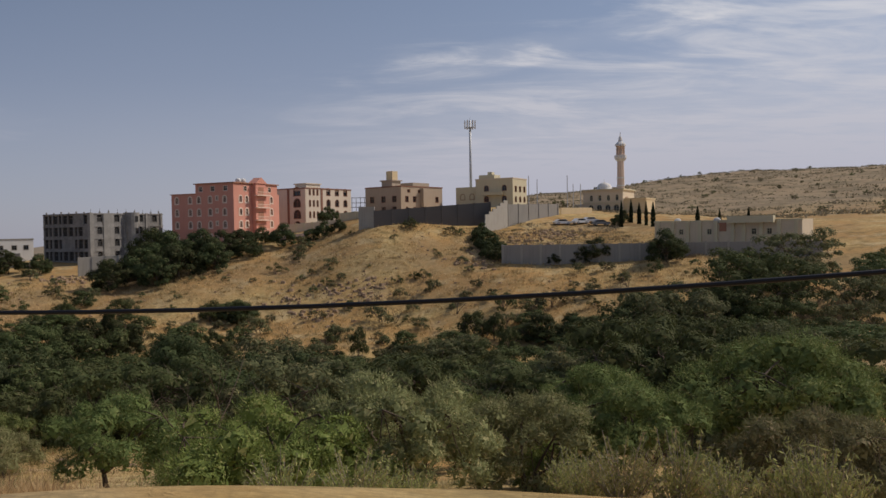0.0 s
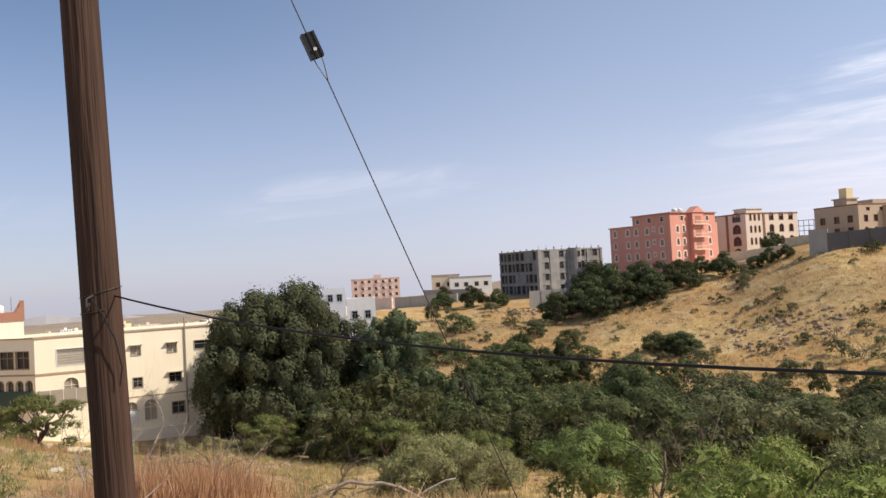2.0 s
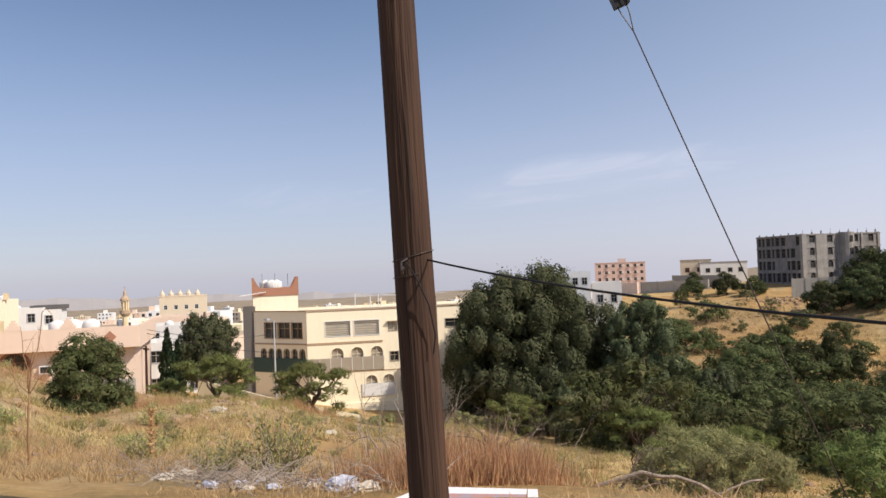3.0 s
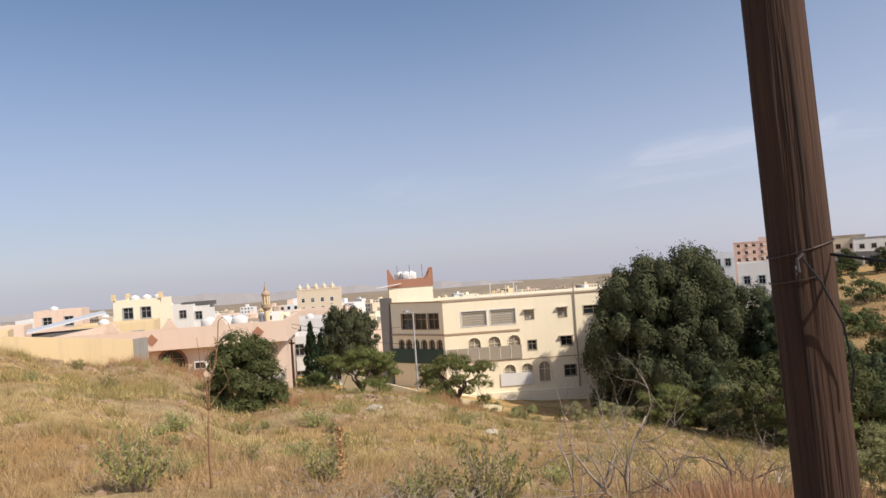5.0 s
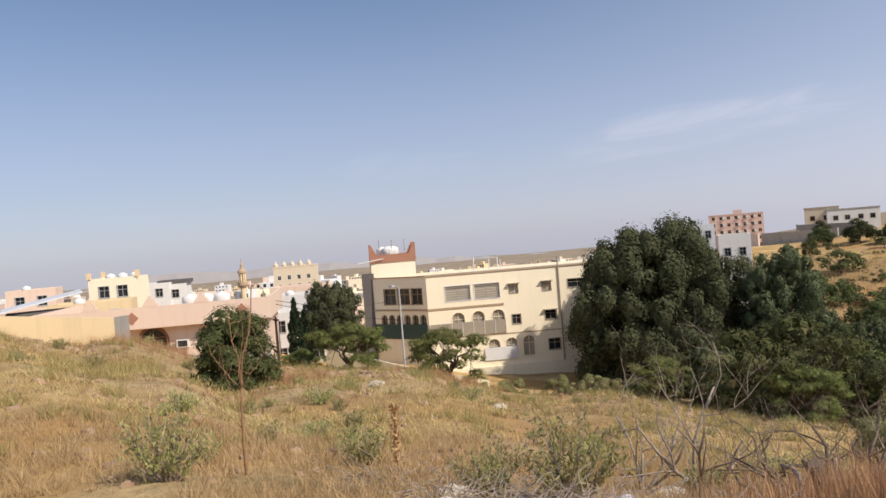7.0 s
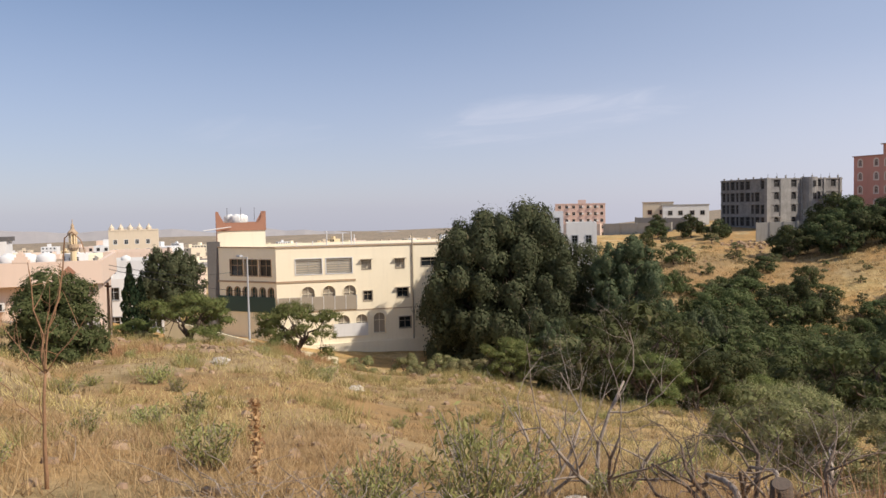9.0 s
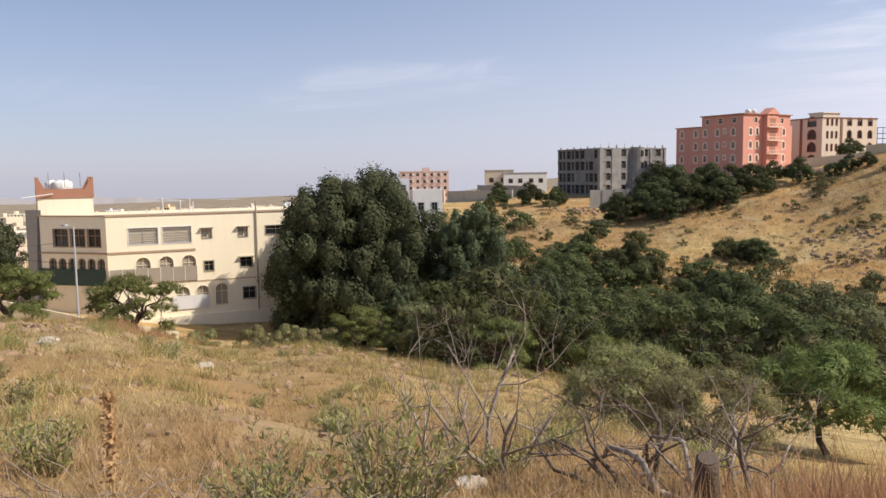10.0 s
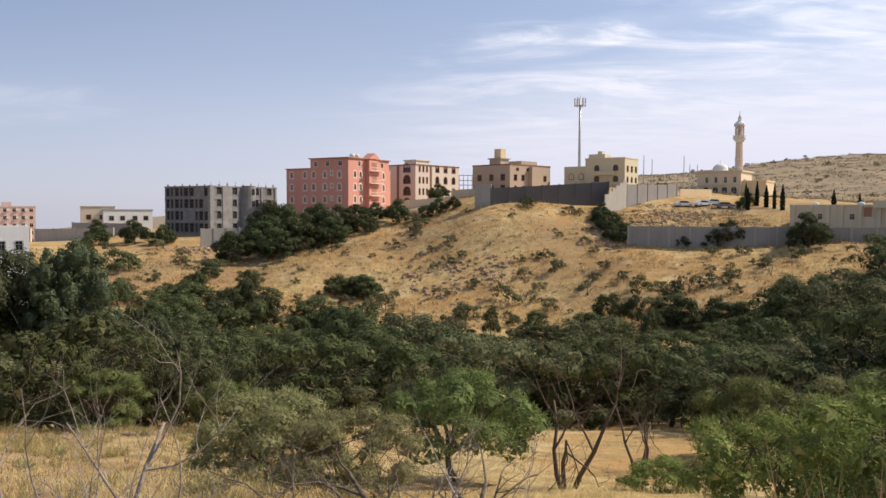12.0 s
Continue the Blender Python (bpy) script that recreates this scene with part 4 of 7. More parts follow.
whole("roof_room", Build().box(9.2, 12.4, 4.0, 7.0, 0, 2.2), DUSTPINK, FLATS @ pose(0, 0, 14.3), "pink stair room on the flats' roof", "roof room")
for r in range(5):
    for c in (5.5, 11.0, 14.0, 16.8):
        whole("air_conditioner", Build().box(-0.45, 0.45, -0.6, 0.0, 0, 0.6), WHITE, FLATS @ pose(c + 0.1, 0, 2.3 + r * 2.75),
              "white air conditioner on the pink flats", "air conditioner", "far air conditioners")
wh = rect_house("house", (-126.1, 220.6), 35, 13.5, 8.0, -5.0, 1.0, WHITE,
                [(c, 2.9, 1.2, 1.2, False) for c in (1.6, 4.6, 8.0, 11.0)], [(2.5, 2.9, 1.2, 1.2, False)], "white house with a grey roof edge above the lane", frame_mat=GREYWALL, trim=GREYWALL)
rect_house("house", (-132.0, 219.2), 30, 9.0, 8.0, -5.0, 1.9, BEIGE, [(c, 3.2, 1.1, 1.2, False) for c in (1.5, 5.0)], [], "tan house with a flat roof beside the white one", frame_mat=BROWN, trim=TAN)
free_wall("boundary_wall", (-131.0, 213.0), (-112.0, 214.5), -2.6, -2.9, -7.0, GREYWALL, "grey block garden wall before the white house", post=5)
rect_house("house", (-79.4, 101.9), 35, 4.6, 7.0, -12.0, -1.2, WHITE, [(c, 7.6, 0.9, 1.2, False) for c in (0.8, 2.9)], [(c, 7.6, 1.0, 1.2, False) for c in (1.5, 4.5)],
           "white house with a flat roof behind the eucalyptus", frame_mat=METAL)
rect_house("house", (-89.5, 109.3), 37, 3.6, 6.0, -12.0, 0.5, SHEET, [(c, 10.2, 0.9, 1.2, False) for c in (0.5, 2.1)], [(c, 10.2, 1.0, 1.2, False) for c in (1.2, 3.6)],
           "pale blue-grey house behind the eucalyptus", frame_mat=METAL)


# ---- the cream school ----
def school():
    C, U = Vector((-84.8, 51.9, 0)), Vector((0.534, 0.845, 0))
    ang = math.degrees(math.atan2(U.y, U.x))
    z0 = -13.4
    ob = thing("school_building", pose(C.x, C.y, z0, 0, 0, ang), "long cream three-storey building with louvred windows and arched lower windows", "building")
    H = 10.65
    L = 34.0
    wide = [(2.2, 7.55, 3.0, 1.75, False), (5.7, 7.55, 3.0, 1.75, False)]
    small = [(9.9, 7.9, 1.0, 1.1, False), (13.9, 7.9, 1.0, 1.1, False), (10.0, 4.2, 1.0, 1.1, False), (14.0, 4.4, 1.35, 1.15, False), (14.2, 0.75, 1.4, 1.3, False), (17.0, 8.0, 2.4, 1.0, False)]
    mid = [(2.8, 3.75, 1.5, 2.35, True), (5.2, 3.75, 1.5, 2.35, True), (7.6, 3.75, 1.5, 2.35, True)]
    low = [(6.9, 0.2, 1.4, 2.4, True), (9.0, 0.2, 1.4, 2.4, True), (11.1, 0.3, 1.4, 2.4, True)]
    far = [(17.4, 4.3, 0.6, 1.2, False), (18.7, 4.2, 1.0, 2.3, True), (18.7, 0.6, 1.0, 2.1, True), (17.4, 0.7, 0.6, 1.2, False), (21.5, 7.9, 1.2, 1.2, False), (25, 7.9, 1.2, 1.2, False), (21.5, 4.3, 1.2, 1.2, False), (25, 4.3, 1.2, 1.2, False)]
    b = Build()
    facade(b, (0, 0, 0), (1, 0, 0), L, -6, H, wide + small + mid + low + far, 0.3)
    # the shaded side turns away at an obtuse corner
    sd = Vector((-8.3, -2.4, 0))
    side = Matrix.Rotation(-radians(ang), 3, "Z") @ sd
    W = 8.7
    su = -side.normalized()
    so = side.normalized() * W
    side_top = [(W - 2.4, 7.4, 1.7, 1.9, False), (W - 4.6, 7.4, 1.9, 1.9, False), (W - 6.8, 7.4, 1.9, 1.9, False)]
    side_mid = [(W - 1.2 - i * 1.25, 4.0, 0.85, 2.1, True) for i in range(6)]
    facade(b, so, su, W, -6, H, side_top + side_mid, 0.3)
    back = [(0, 0), (L, 0), (L, 13), (so.x + 2, 13), (so.x, so.y)]
    for (xa, ya), (xb, yb) in zip(back[1:], back[2:]):
        b.face((xa, ya, -6), (xb, yb, -6), (xb, yb, H), (xa, ya, H))
    part("wall", b, CREAM, ob)
    r = Build()
    prism(r, [(p[0] * 0.995, p[1] * 0.995 + 0.05) for p in back], H - 0.55, H - 0.35)
    part("roof", r, CONCRETE, ob)
    cap = Build().box(-0.1, L, -0.12, 0.18, H, H + 0.14)
    part("coping", cap, CREAM_TRIM, ob)
    c2 = Build()
    n2 = Vector((su.y, -su.x, 0)) * 0.1
    for z, t, d in ((H, 0.14, 1.0), (6.62, 0.2, 1.0)):
        q = [so + n2, n2, Vector((0, 0, 0)) - n2, so - n2]
        prism(c2, [(p.x, p.y) for p in q], z, z + t)
    part("side_band", c2, CREAM_TRIM, ob)
    part("belt", Build().box(0.0, 9.1, -0.1, 0.0, 6.62, 6.82), CREAM_TRIM, ob)
    part("belt", Build().box(-0.1, 16.2, -0.05, 0.0, 3.1, 3.2), CREAM_TRIM, ob)
    for h in wide:
        window(ob, (0, 0, 0), (1, 0, 0), h, WHITE, STRIPS, surround=0.1, bars=1, depth=0.3)
        for i in range(6):
            part("louvre", Build().box(h[0] + 0.05, h[0] + h[2] - 0.05, 0.06, 0.10, h[1] + 0.12 + i * 0.28, h[1] + 0.22 + i * 0.28), LOUVRE, ob)
    for h in small:
        window(ob, (0, 0, 0), (1, 0, 0), h, SCREEN, STRIPS if h[0] < 16 and h[1] > 7 else GLASS, surround=0.09, bars=1, depth=0.3)
        if h[0] < 16 and h[1] > 4.3:
            part("awning", Build().box(h[0] - 0.2, h[0] + h[2] + 0.2, -0.45, 0, h[1] + h[3] + 0.02, h[1] + h[3] + 0.1), SCREEN, ob)
    for h in mid + low + far:
        window(ob, (0, 0, 0), (1, 0, 0), h, CREAM, SCREEN if h[0] < 12 else GLASS, surround=0.08, bars=1, depth=0.3)
    part("balcony_screen", Build().box(0.1, 9.2, -0.14, -0.05, 3.3, 4.9), SCREEN, ob, "faded brown balcony screen")
    for i in range(8):
        part("screen_post", Build().box(0.1 + i * 1.29, 0.16 + i * 1.29, -0.18, -0.14, 3.3, 4.95), WHITE, ob)
    part("balcony_screen", Build().box(6.4, 10.4, -0.14, -0.05, 0.1, 1.6), WHITE, ob, "white balcony panel")
    for h in side_top + side_mid:
        window(ob, so, su, h, CREAM_TRIM, GREENSCREEN if h[4] else GLASS, surround=0.07, bars=1, depth=0.3)
    gs = Build()
    q = [so + n2 * 1.4, n2 * 1.4 - su * 0.2, n2 * 0.5 - su * 0.2, so + n2 * 0.5]
    prism(gs, [(p.x, p.y) for p in q], 3.2, 5.0)
    part("balcony_screen", gs, GREENSCREEN, ob, "dark green balcony screen")
    part("drain_pipe", Build().tube([(15.9, -0.12, -3), (15.9, -0.12, H + 1.3)], 0.09, 8), SCREEN, ob)
    # a dark box stands in for the side's recess, its shade as colour
    part("recess_shade", Build().box(so.x - 1.2, so.x + 0.3, so.y - 0.1, so.y + 1.5, -5, H + 0.7), DARKBLOCK, ob)
    # plinth and steps at the foot
    part("plinth", Build().box(-1, L, -0.3, 0.0, -6, -0.6), CREAM, ob)
    for i, (x, y, h) in enumerate(((6.0, 1.4, 1.8), (7.9, 1.6, 1.5), (8.9, 1.5, 1.7), (9.3, 1.9, 1.3), (2.6, 3, 0.5), (4.4, 2.2, 0.6))):
        part("roof_pipe", Build().tube([(x, y, H - 0.4), (x, y, H + h)], 0.06, 6), WHITE, ob)
    return ob, ang


school_ob, SCHOOL_ANG = school()

# the corner tower with stepped horns
def roof_tower():
    ob = thing("roof_tower", pose(-93.4, 49.7, -3.4, 0, 0, 60), "square cream roof tower with a red-brown crown and stepped horns", "tower")
    w, d = 5.6, 4.4
    part("base", Build().box(0, w, 0, d, -0.6, 2.6), CREAM, ob)
    # thin red-brown sheet that paints shade on the face away from the sun
    part("shade_sheet", Build().box(-0.06, 0, 0, d, -0.6, 2.6), BRICKRED, ob)
    part("crown", Build().box(-0.1, w + 0.1, -0.1, 0.15, 2.6, 3.6).box(-0.1, 0.15, 0.15, d, 2.6, 3.6).box(w - 0.15, w + 0.1, 0.15, d, 2.6, 3.6).box(-0.1, w + 0.1, d, d + 0.1, 2.6, 3.6), BRICKRED, ob)
    for cx, cy, s, t in ((0, 0, 1, 1), (w, 0, -1, 1), (0, d, 1, -1), (w, d, -1, -1)):
        prof = [(-0.1, 3.6), (0.75, 3.6)]
        for i in range(6):
            prof += [(0.75 - i * 0.12, 3.6 + (i + 1) * 0.22), (0.63 - i * 0.12 if i < 5 else -0.1, 3.6 + (i + 1) * 0.22)]
        for turned in (False, True):
            t0, t1 = (-0.1, 0.2) if not turned else (-0.104, 0.196)
            rows = [[((cx + s * e, cy + t * w, z) if not turned else (cx + s * w, cy + t * (e + (0.305 if k in (0, len(prof) - 1) else 0.0)), z)) for k, (e, z) in enumerate(prof)] for w in (t0, t1)]
            h = Build()
            h.face(*rows[0]), h.face(*reversed(rows[1]))
            for k in range(len(prof)):
                m2 = (k + 1) % len(prof)
                h.face(rows[0][k], rows[1][k], rows[1][m2], rows[0][m2])
            part("horn", h, BRICKRED, ob)
    for x in (1.2, 2.8, 4.4):
        part("rod", Build().tube([(x, 0.6, 3.8), (x, 0.6, 5.4)], 0.025, 5), STEEL, ob)
    part("floodlight_bar", Build().tube([(-1.6, -0.6, 2.7), (1.6, -0.3, 3.1)], 0.06, 6), WHITE, ob)
    m = ob.matrix_world
    for x, y in ((1.6, 2.6), (3.0, 2.9), (2.3, 1.6)):
        p = m @ Vector((x, y, 3.2))
        water_tank(p.x, p.y, p.z, 0.75, 1.4, label="white water tank inside the tower crown")


roof_tower()


# ---- the near houses on the town side ----
def salmon_house():
    ax, ay, bx, by = -74.6, 8.6, -66.4, 23.6
    L = math.hypot(bx - ax, by - ay)
    ang = math.degrees(math.atan2(by - ay, bx - ax))
    ob = thing("house", pose(ax, ay, -6.65, 0, 0, ang), "salmon house with a deep roof parapet and red diamond ornaments", "house")
    b = Build()
    holes = [(7.4, 1.2, 2.0, 1.9, True), (13.9, 1.3, 1.9, 1.9, True)]
    facade(b, (0, 0, 0), (1, 0, 0), L, -3, 3.3, holes, 0.3)
    b.face((L, 0, -3), (L, 12, -3), (L, 12, 3.3), (L, 0, 3.3)), b.face((0, 12, -3), (0, 0, -3), (0, 0, 3.3), (0, 12, 3.3)), b.face((L, 12, -3), (0, 12, -3), (0, 12, 3.3), (L, 12, 3.3))
    part("wall", b, SALMON, ob)
    part("parapet", Build().box(-0.5, L + 0.5, -1.0, -0.75, 3.25, 4.9), SALMON, ob)
    part("roof_slab", Build().box(-0.5, L + 0.5, -0.75, 12, 3.2, 3.4), SALMON, ob)
    part("parapet", Build().box(-0.5, -0.25, -0.75, 12, 3.4, 4.9), SALMON, ob)
    part("parapet", Build().box(L + 0.25, L + 0.5, -0.75, 12, 3.4, 4.9), SALMON, ob)
    for c in (4.2, 8.6, 12.4):
        s = Build()
        for i in range(4):
            s.box(c - 0.55 + i * 0.14, c + 0.55 - i * 0.14, -1.02, -0.7, 4.9 + i * 0.2, 5.1 + i * 0.2)
        part("stepped_ornament", s, SALMON, ob)
    for c in (2.6, 7.2, 15.4):
        d = Build()
        q = [(c, 3.62), (c + 0.48, 4.1), (c, 4.58), (c - 0.48, 4.1)]
        d.face(*[(x, -1.05, z) for x, z in q])
        for (xa, za), (xb, zb) in zip(q, q[1:] + q[:1]):
            d.face((xa, -1.0, za), (xb, -1.0, zb), (xb, -1.05, zb), (xa, -1.05, za))
        part("diamond", d, BRICKRED, ob, "red-brown diamond ornament")
    for h in holes:
        window(ob, (0, 0, 0), (1, 0, 0), h, BROWN, surround=0.22, bars=1)
    part("air_conditioner", Build().box(10.2, 11.1, -0.45, 0, 1.5, 2.1), WHITE, ob, "white window air conditioner")
    part("air_conditioner_grille", Build().box(10.3, 11.0, -0.47, -0.45, 1.57, 2.03), SHADEFILL, ob)
    m = ob.matrix_world
    for i in range(3):
        q = m @ Vector((10.6 + i * 1.3, 4.5, 3.4))
        water_tank(q.x, q.y, q.z + 0.8, 0.68, 1.15, label="white water tank on a stand behind the parapet")
    whole("tank_stand", Build().box(9.4, 14.6, 3.4, 5.6, 3.4, 4.19), CONCRETE, m.copy(), "low concrete stand for roof tanks", "tank stand")


salmon_house()
free_wall("yard_wall", (-62.1, 2.66), (-59.3, 10.5), -0.65, -1.6, -4.0, YELLOW, "ochre rendered yard wall at the field's edge")
free_wall("yard_wall", (-66.0, -8.0), (-62.2, 2.5), -0.1, -0.65, -3.0, YELLOW, "ochre yard wall running on beside the field")
free_wall("yard_wall", (-59.3, 10.7), (-61.6, 12.0), -1.6, -1.7, -4.2, GREYWALL, "short unrendered grey wall end", thick=0.3)
free_wall("yard_wall", (-60.6, 14.0), (-60.0, 21.0), -4.7, -5.2, -7.5, GREYWALL, "low pale wall before the salmon house")
free_wall("street_wall", (-70.7, 30.9), (-63.6, 35.1), -7.3, -9.1, -10.8, PALE, "low pale wall along the lane behind the field")
free_wall("street_wall", (-63.5, 35.3), (-62.9, 42.9), -9.1, -11.4, -13.0, PALE, "low pale lane wall running on past the school")
shed = thing("shed_roof", pose(-90.0, 8.0, -3.5, 0, 0, 82), "white sloping sheet-metal shed roof", "shed")
part("sheet", Build().face((0, -0.5, 1.6), (7.0, -0.5, 2.9), (7.0, 4, 3.0), (0, 4, 1.7)).face((0, -0.5, 1.45), (0, 4, 1.55), (7.0, 4, 2.85), (7.0, -0.5, 2.75)).face((0, -0.5, 1.45), (7, -0.5, 2.75), (7, -0.5, 2.9), (0, -0.5, 1.6)), SHEET, shed)
part("shed_wall", Build().box(0.4, 6.8, 0, 3.8, -3, 1.3), DARKBLOCK, shed)


def town_house(x, y, top, w, d, turn_deg, material, label, tanks=0, storeys=2, sx=0):
    h = storeys * 3.3
    ob = rect_house("house", (x, y), turn_deg, w, d, top - h, top, material,
                    [(c, 0.9 + r * 3.3, 1.2, 1.4, False) for r in range(storeys) for c in np.linspace(1.2, w - 2.4, max(2, int(w // 4)))],
                    [(c, 0.9 + r * 3.3, 1.2, 1.4, False) for r in range(storeys) for c in np.linspace(1.2, d - 2.4, max(2, int(d // 4)))],
                    label, "house", METAL, None, 0.7, None, "town houses", 0.08, 1, 8.0)
    m = ob.matrix_world
    for i in range(tanks):
        p = m @ Vector((w * 0.35 + i * 1.5, d * 0.4, h - 0.7))
        water_tank(p.x, p.y, p.z, 0.62, 1.25)
    return ob


# the houses that stand up behind the yard wall
h2 = town_house(-113.0, 20.6, 0.0, 5.8, 6.5, 62, CREAM, "pale cream house with corner horns and roof tanks", 3, 2)
for x, y in ((0, 0), (5.8, 0), (0, 6.5)):
    part("horn", Build().box(x - 0.15, x + 0.35, y - 0.15, y + 0.35, 6.6, 7.4), YELLOW, h2)
town_house(-134.8, 14.2, -1.0, 6.5, 6.0, 70, SALMON, "salmon roof room with a red awning", 1, 2)
town_house(-151.0, 35.0, -2.2, 7.0, 6.0, 60, WHITE, "white house with a dark roof", 1, 2)
part("dark_roof", Build().box(1.0, 6.4, 1.0, 5.0, 6.6, 7.3), DARKBLOCK, town_house(-150.0, 38.5, -2.6, 6.0, 5.0, 60, WHITE, "white house under a dark roof room", 0, 2))
town_house(-104.0, 14.0, -2.4, 9.0, 7.0, 70, YELLOW, "ochre house behind the yard wall", 1, 2)
town_house(-118.0, 3.0, -2.2, 8.0, 7.0, 75, SALMON, "salmon house behind the yard wall", 0, 2)
town_house(-96.0, -2.0, -1.8, 9.0, 7.0, 80, YELLOW, "ochre flat-roofed house beyond the yard wall", 0, 2)
town_house(-112.0, 43.0, -4.6, 9.0, 8.0, 55, WHITE, "white house beside the cypress", 1, 2)
town_house(-128.0, 51.0, -4.2, 9.0, 8.0, 55, SALMON, "red-roofed salmon house behind the cypress", 0, 2)
town_house(-98.0, 37.0, -5.8, 8.0, 8.0, 55, WHITE, "white low house behind the street pole", 0, 2)
minaret(-228.5, 86.9, -22.0, 0.2, 0.95, "ochre minaret rising over the town roofs", (YELLOW, CREAM_TRIM))
apt = rect_house("apartment_building", (-279.0, 119.0), 62, 16.0, 13.0, -24.0, -4.2, BEIGE,
                 [(c, 8.6 + r * 3.2, 1.2, 1.5, False) for r in range(3) for c in (1.5, 5, 8.5, 12)], [(c, 8.6 + r * 3.2, 1.2, 1.5, False) for r in range(3) for c in (1.5, 5, 8.5)],
                 "tall beige apartment building above the town", frame_mat=WHITE, trim=BEIGE)
for c in (1, 4, 7, 10, 13):
    part("roof_ornament", Build().lathe([(0.9, 19.8), (0.9, 20.6), (0.2, 21.6), (0.02, 22.2)], 8, (c, 1.0, 0)), BEIGE, apt)

rng = random.Random(5)
TOWN_MATS = (WHITE, PALE, BEIGE, SALMON, YELLOW, TAN, WHITE, CREAM)
TOWN_WORDS = {"white_paint": "white", "pale_yellow_render": "pale yellow", "beige_render": "beige", "salmon_render": "salmon", "yellow_ochre_render": "ochre", "tan_stone": "tan", "cream_paint": "cream"}
for i in range(70):
    a = rng.uniform(63, 96)
    d = 140 * (2.6 ** rng.random())
    x, y = HUB[0] - d * math.sin(radians(a)), d * math.cos(radians(a))
    st = rng.choice((2, 2, 3))
    m_ = rng.choice(TOWN_MATS)
    town_house(x, y, height(x, y) + st * 3.3 - 2.0, rng.uniform(8, 14), rng.uniform(7, 12), rng.uniform(30, 90), m_,
               TOWN_WORDS[m_.name] + " flat-roofed town house with small windows", rng.choice((0, 1, 2)), st)


def far_house(x, y, w, d, h, turn_deg, material, label):
    """A distant house of a few boxes: body with parapet, stair room, and shallow near-black boxes that paint the
    windows' shade.
    """
    ob = thing("house", pose(x, y, height(x, y) - (5.5 if bearing(x, y) < 64 else 2.5), 0, 0, turn_deg), label, "house", "far town houses")
    part("wall", Build().box(0, w, 0, d, -6, h), material, ob)
    part("stair_room", Build().box(w * 0.3, w * 0.3 + 3, d * 0.4, d * 0.4 + 3.5, h, h + 2.6), material, ob)
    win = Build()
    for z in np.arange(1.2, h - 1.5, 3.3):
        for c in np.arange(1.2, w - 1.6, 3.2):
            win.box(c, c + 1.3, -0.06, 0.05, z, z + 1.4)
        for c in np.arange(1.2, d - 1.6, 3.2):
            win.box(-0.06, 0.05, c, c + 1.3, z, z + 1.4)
    tagged(part("dark_slots", win, SHADEFILL, ob), kind="stuff")


for i in range(260):
    a = rng.uniform(36, 96)
    d = 340 * (4.0 ** rng.random())
    x, y = HUB[0] - d * math.sin(radians(a)), d * math.cos(radians(a))
    m_ = rng.choice(TOWN_MATS)
    far_house(x, y, rng.uniform(9, 20), rng.uniform(9, 16), rng.choice((6.6, 6.6, 9.9, 9.9, 13.2)), rng.uniform(20, 80), m_, TOWN_WORDS[m_.name] + " flat-roofed house in the distant town")


# long hills at the horizon, their haze put into the colour
def far_hills(name, d, a0, a1, base, top, seed, material, label):
    b = Build()
    n = 90
    pts = []
    for i in range(n + 1):
        a = radians(a0 + (a1 - a0) * i / n)
        e = math.sin(math.pi * i / n) ** 0.5
        h = base + (top - base) * e * (0.62 + 0.38 * noise.noise((i * 0.09, seed, 0)) + 0.14 * noise.noise((i * 0.4, seed, 4)))
        pts.append((a, h))
    for (a, h), (c, k) in zip(pts, pts[1:]):
        q = [(HUB[0] - r * math.sin(t), r * math.cos(t), z) for t, r, z in ((a, d, base - 60), (c, d, base - 60), (c, d * 1.12, k), (a, d * 1.12, h))]
        b.face(*reversed(q))
        q2 = [(HUB[0] - r * math.sin(t), r * math.cos(t), z) for t, r, z in ((a, d * 1.12, h), (c, d * 1.12, k), (c, d * 1.3, base - 60), (a, d * 1.3, base - 60))]
        b.face(*reversed(q2))
    whole(name, b, material, pose(0, 0, 0), label, "hills", kind="structure")


# this grey carries the distance haze; no haze lies in the air
HAZEGREY = mat("haze_grey_far_hills", (0.33, 0.31, 0.30), (0.26, 0.25, 0.26), big=0.004, fine=0.03, bump=0)
far_hills("backdrop_hills", 2600, 38, 100, -120, -22, 3.0, HAZEGREY, "low hills along the horizon in painted haze grey")


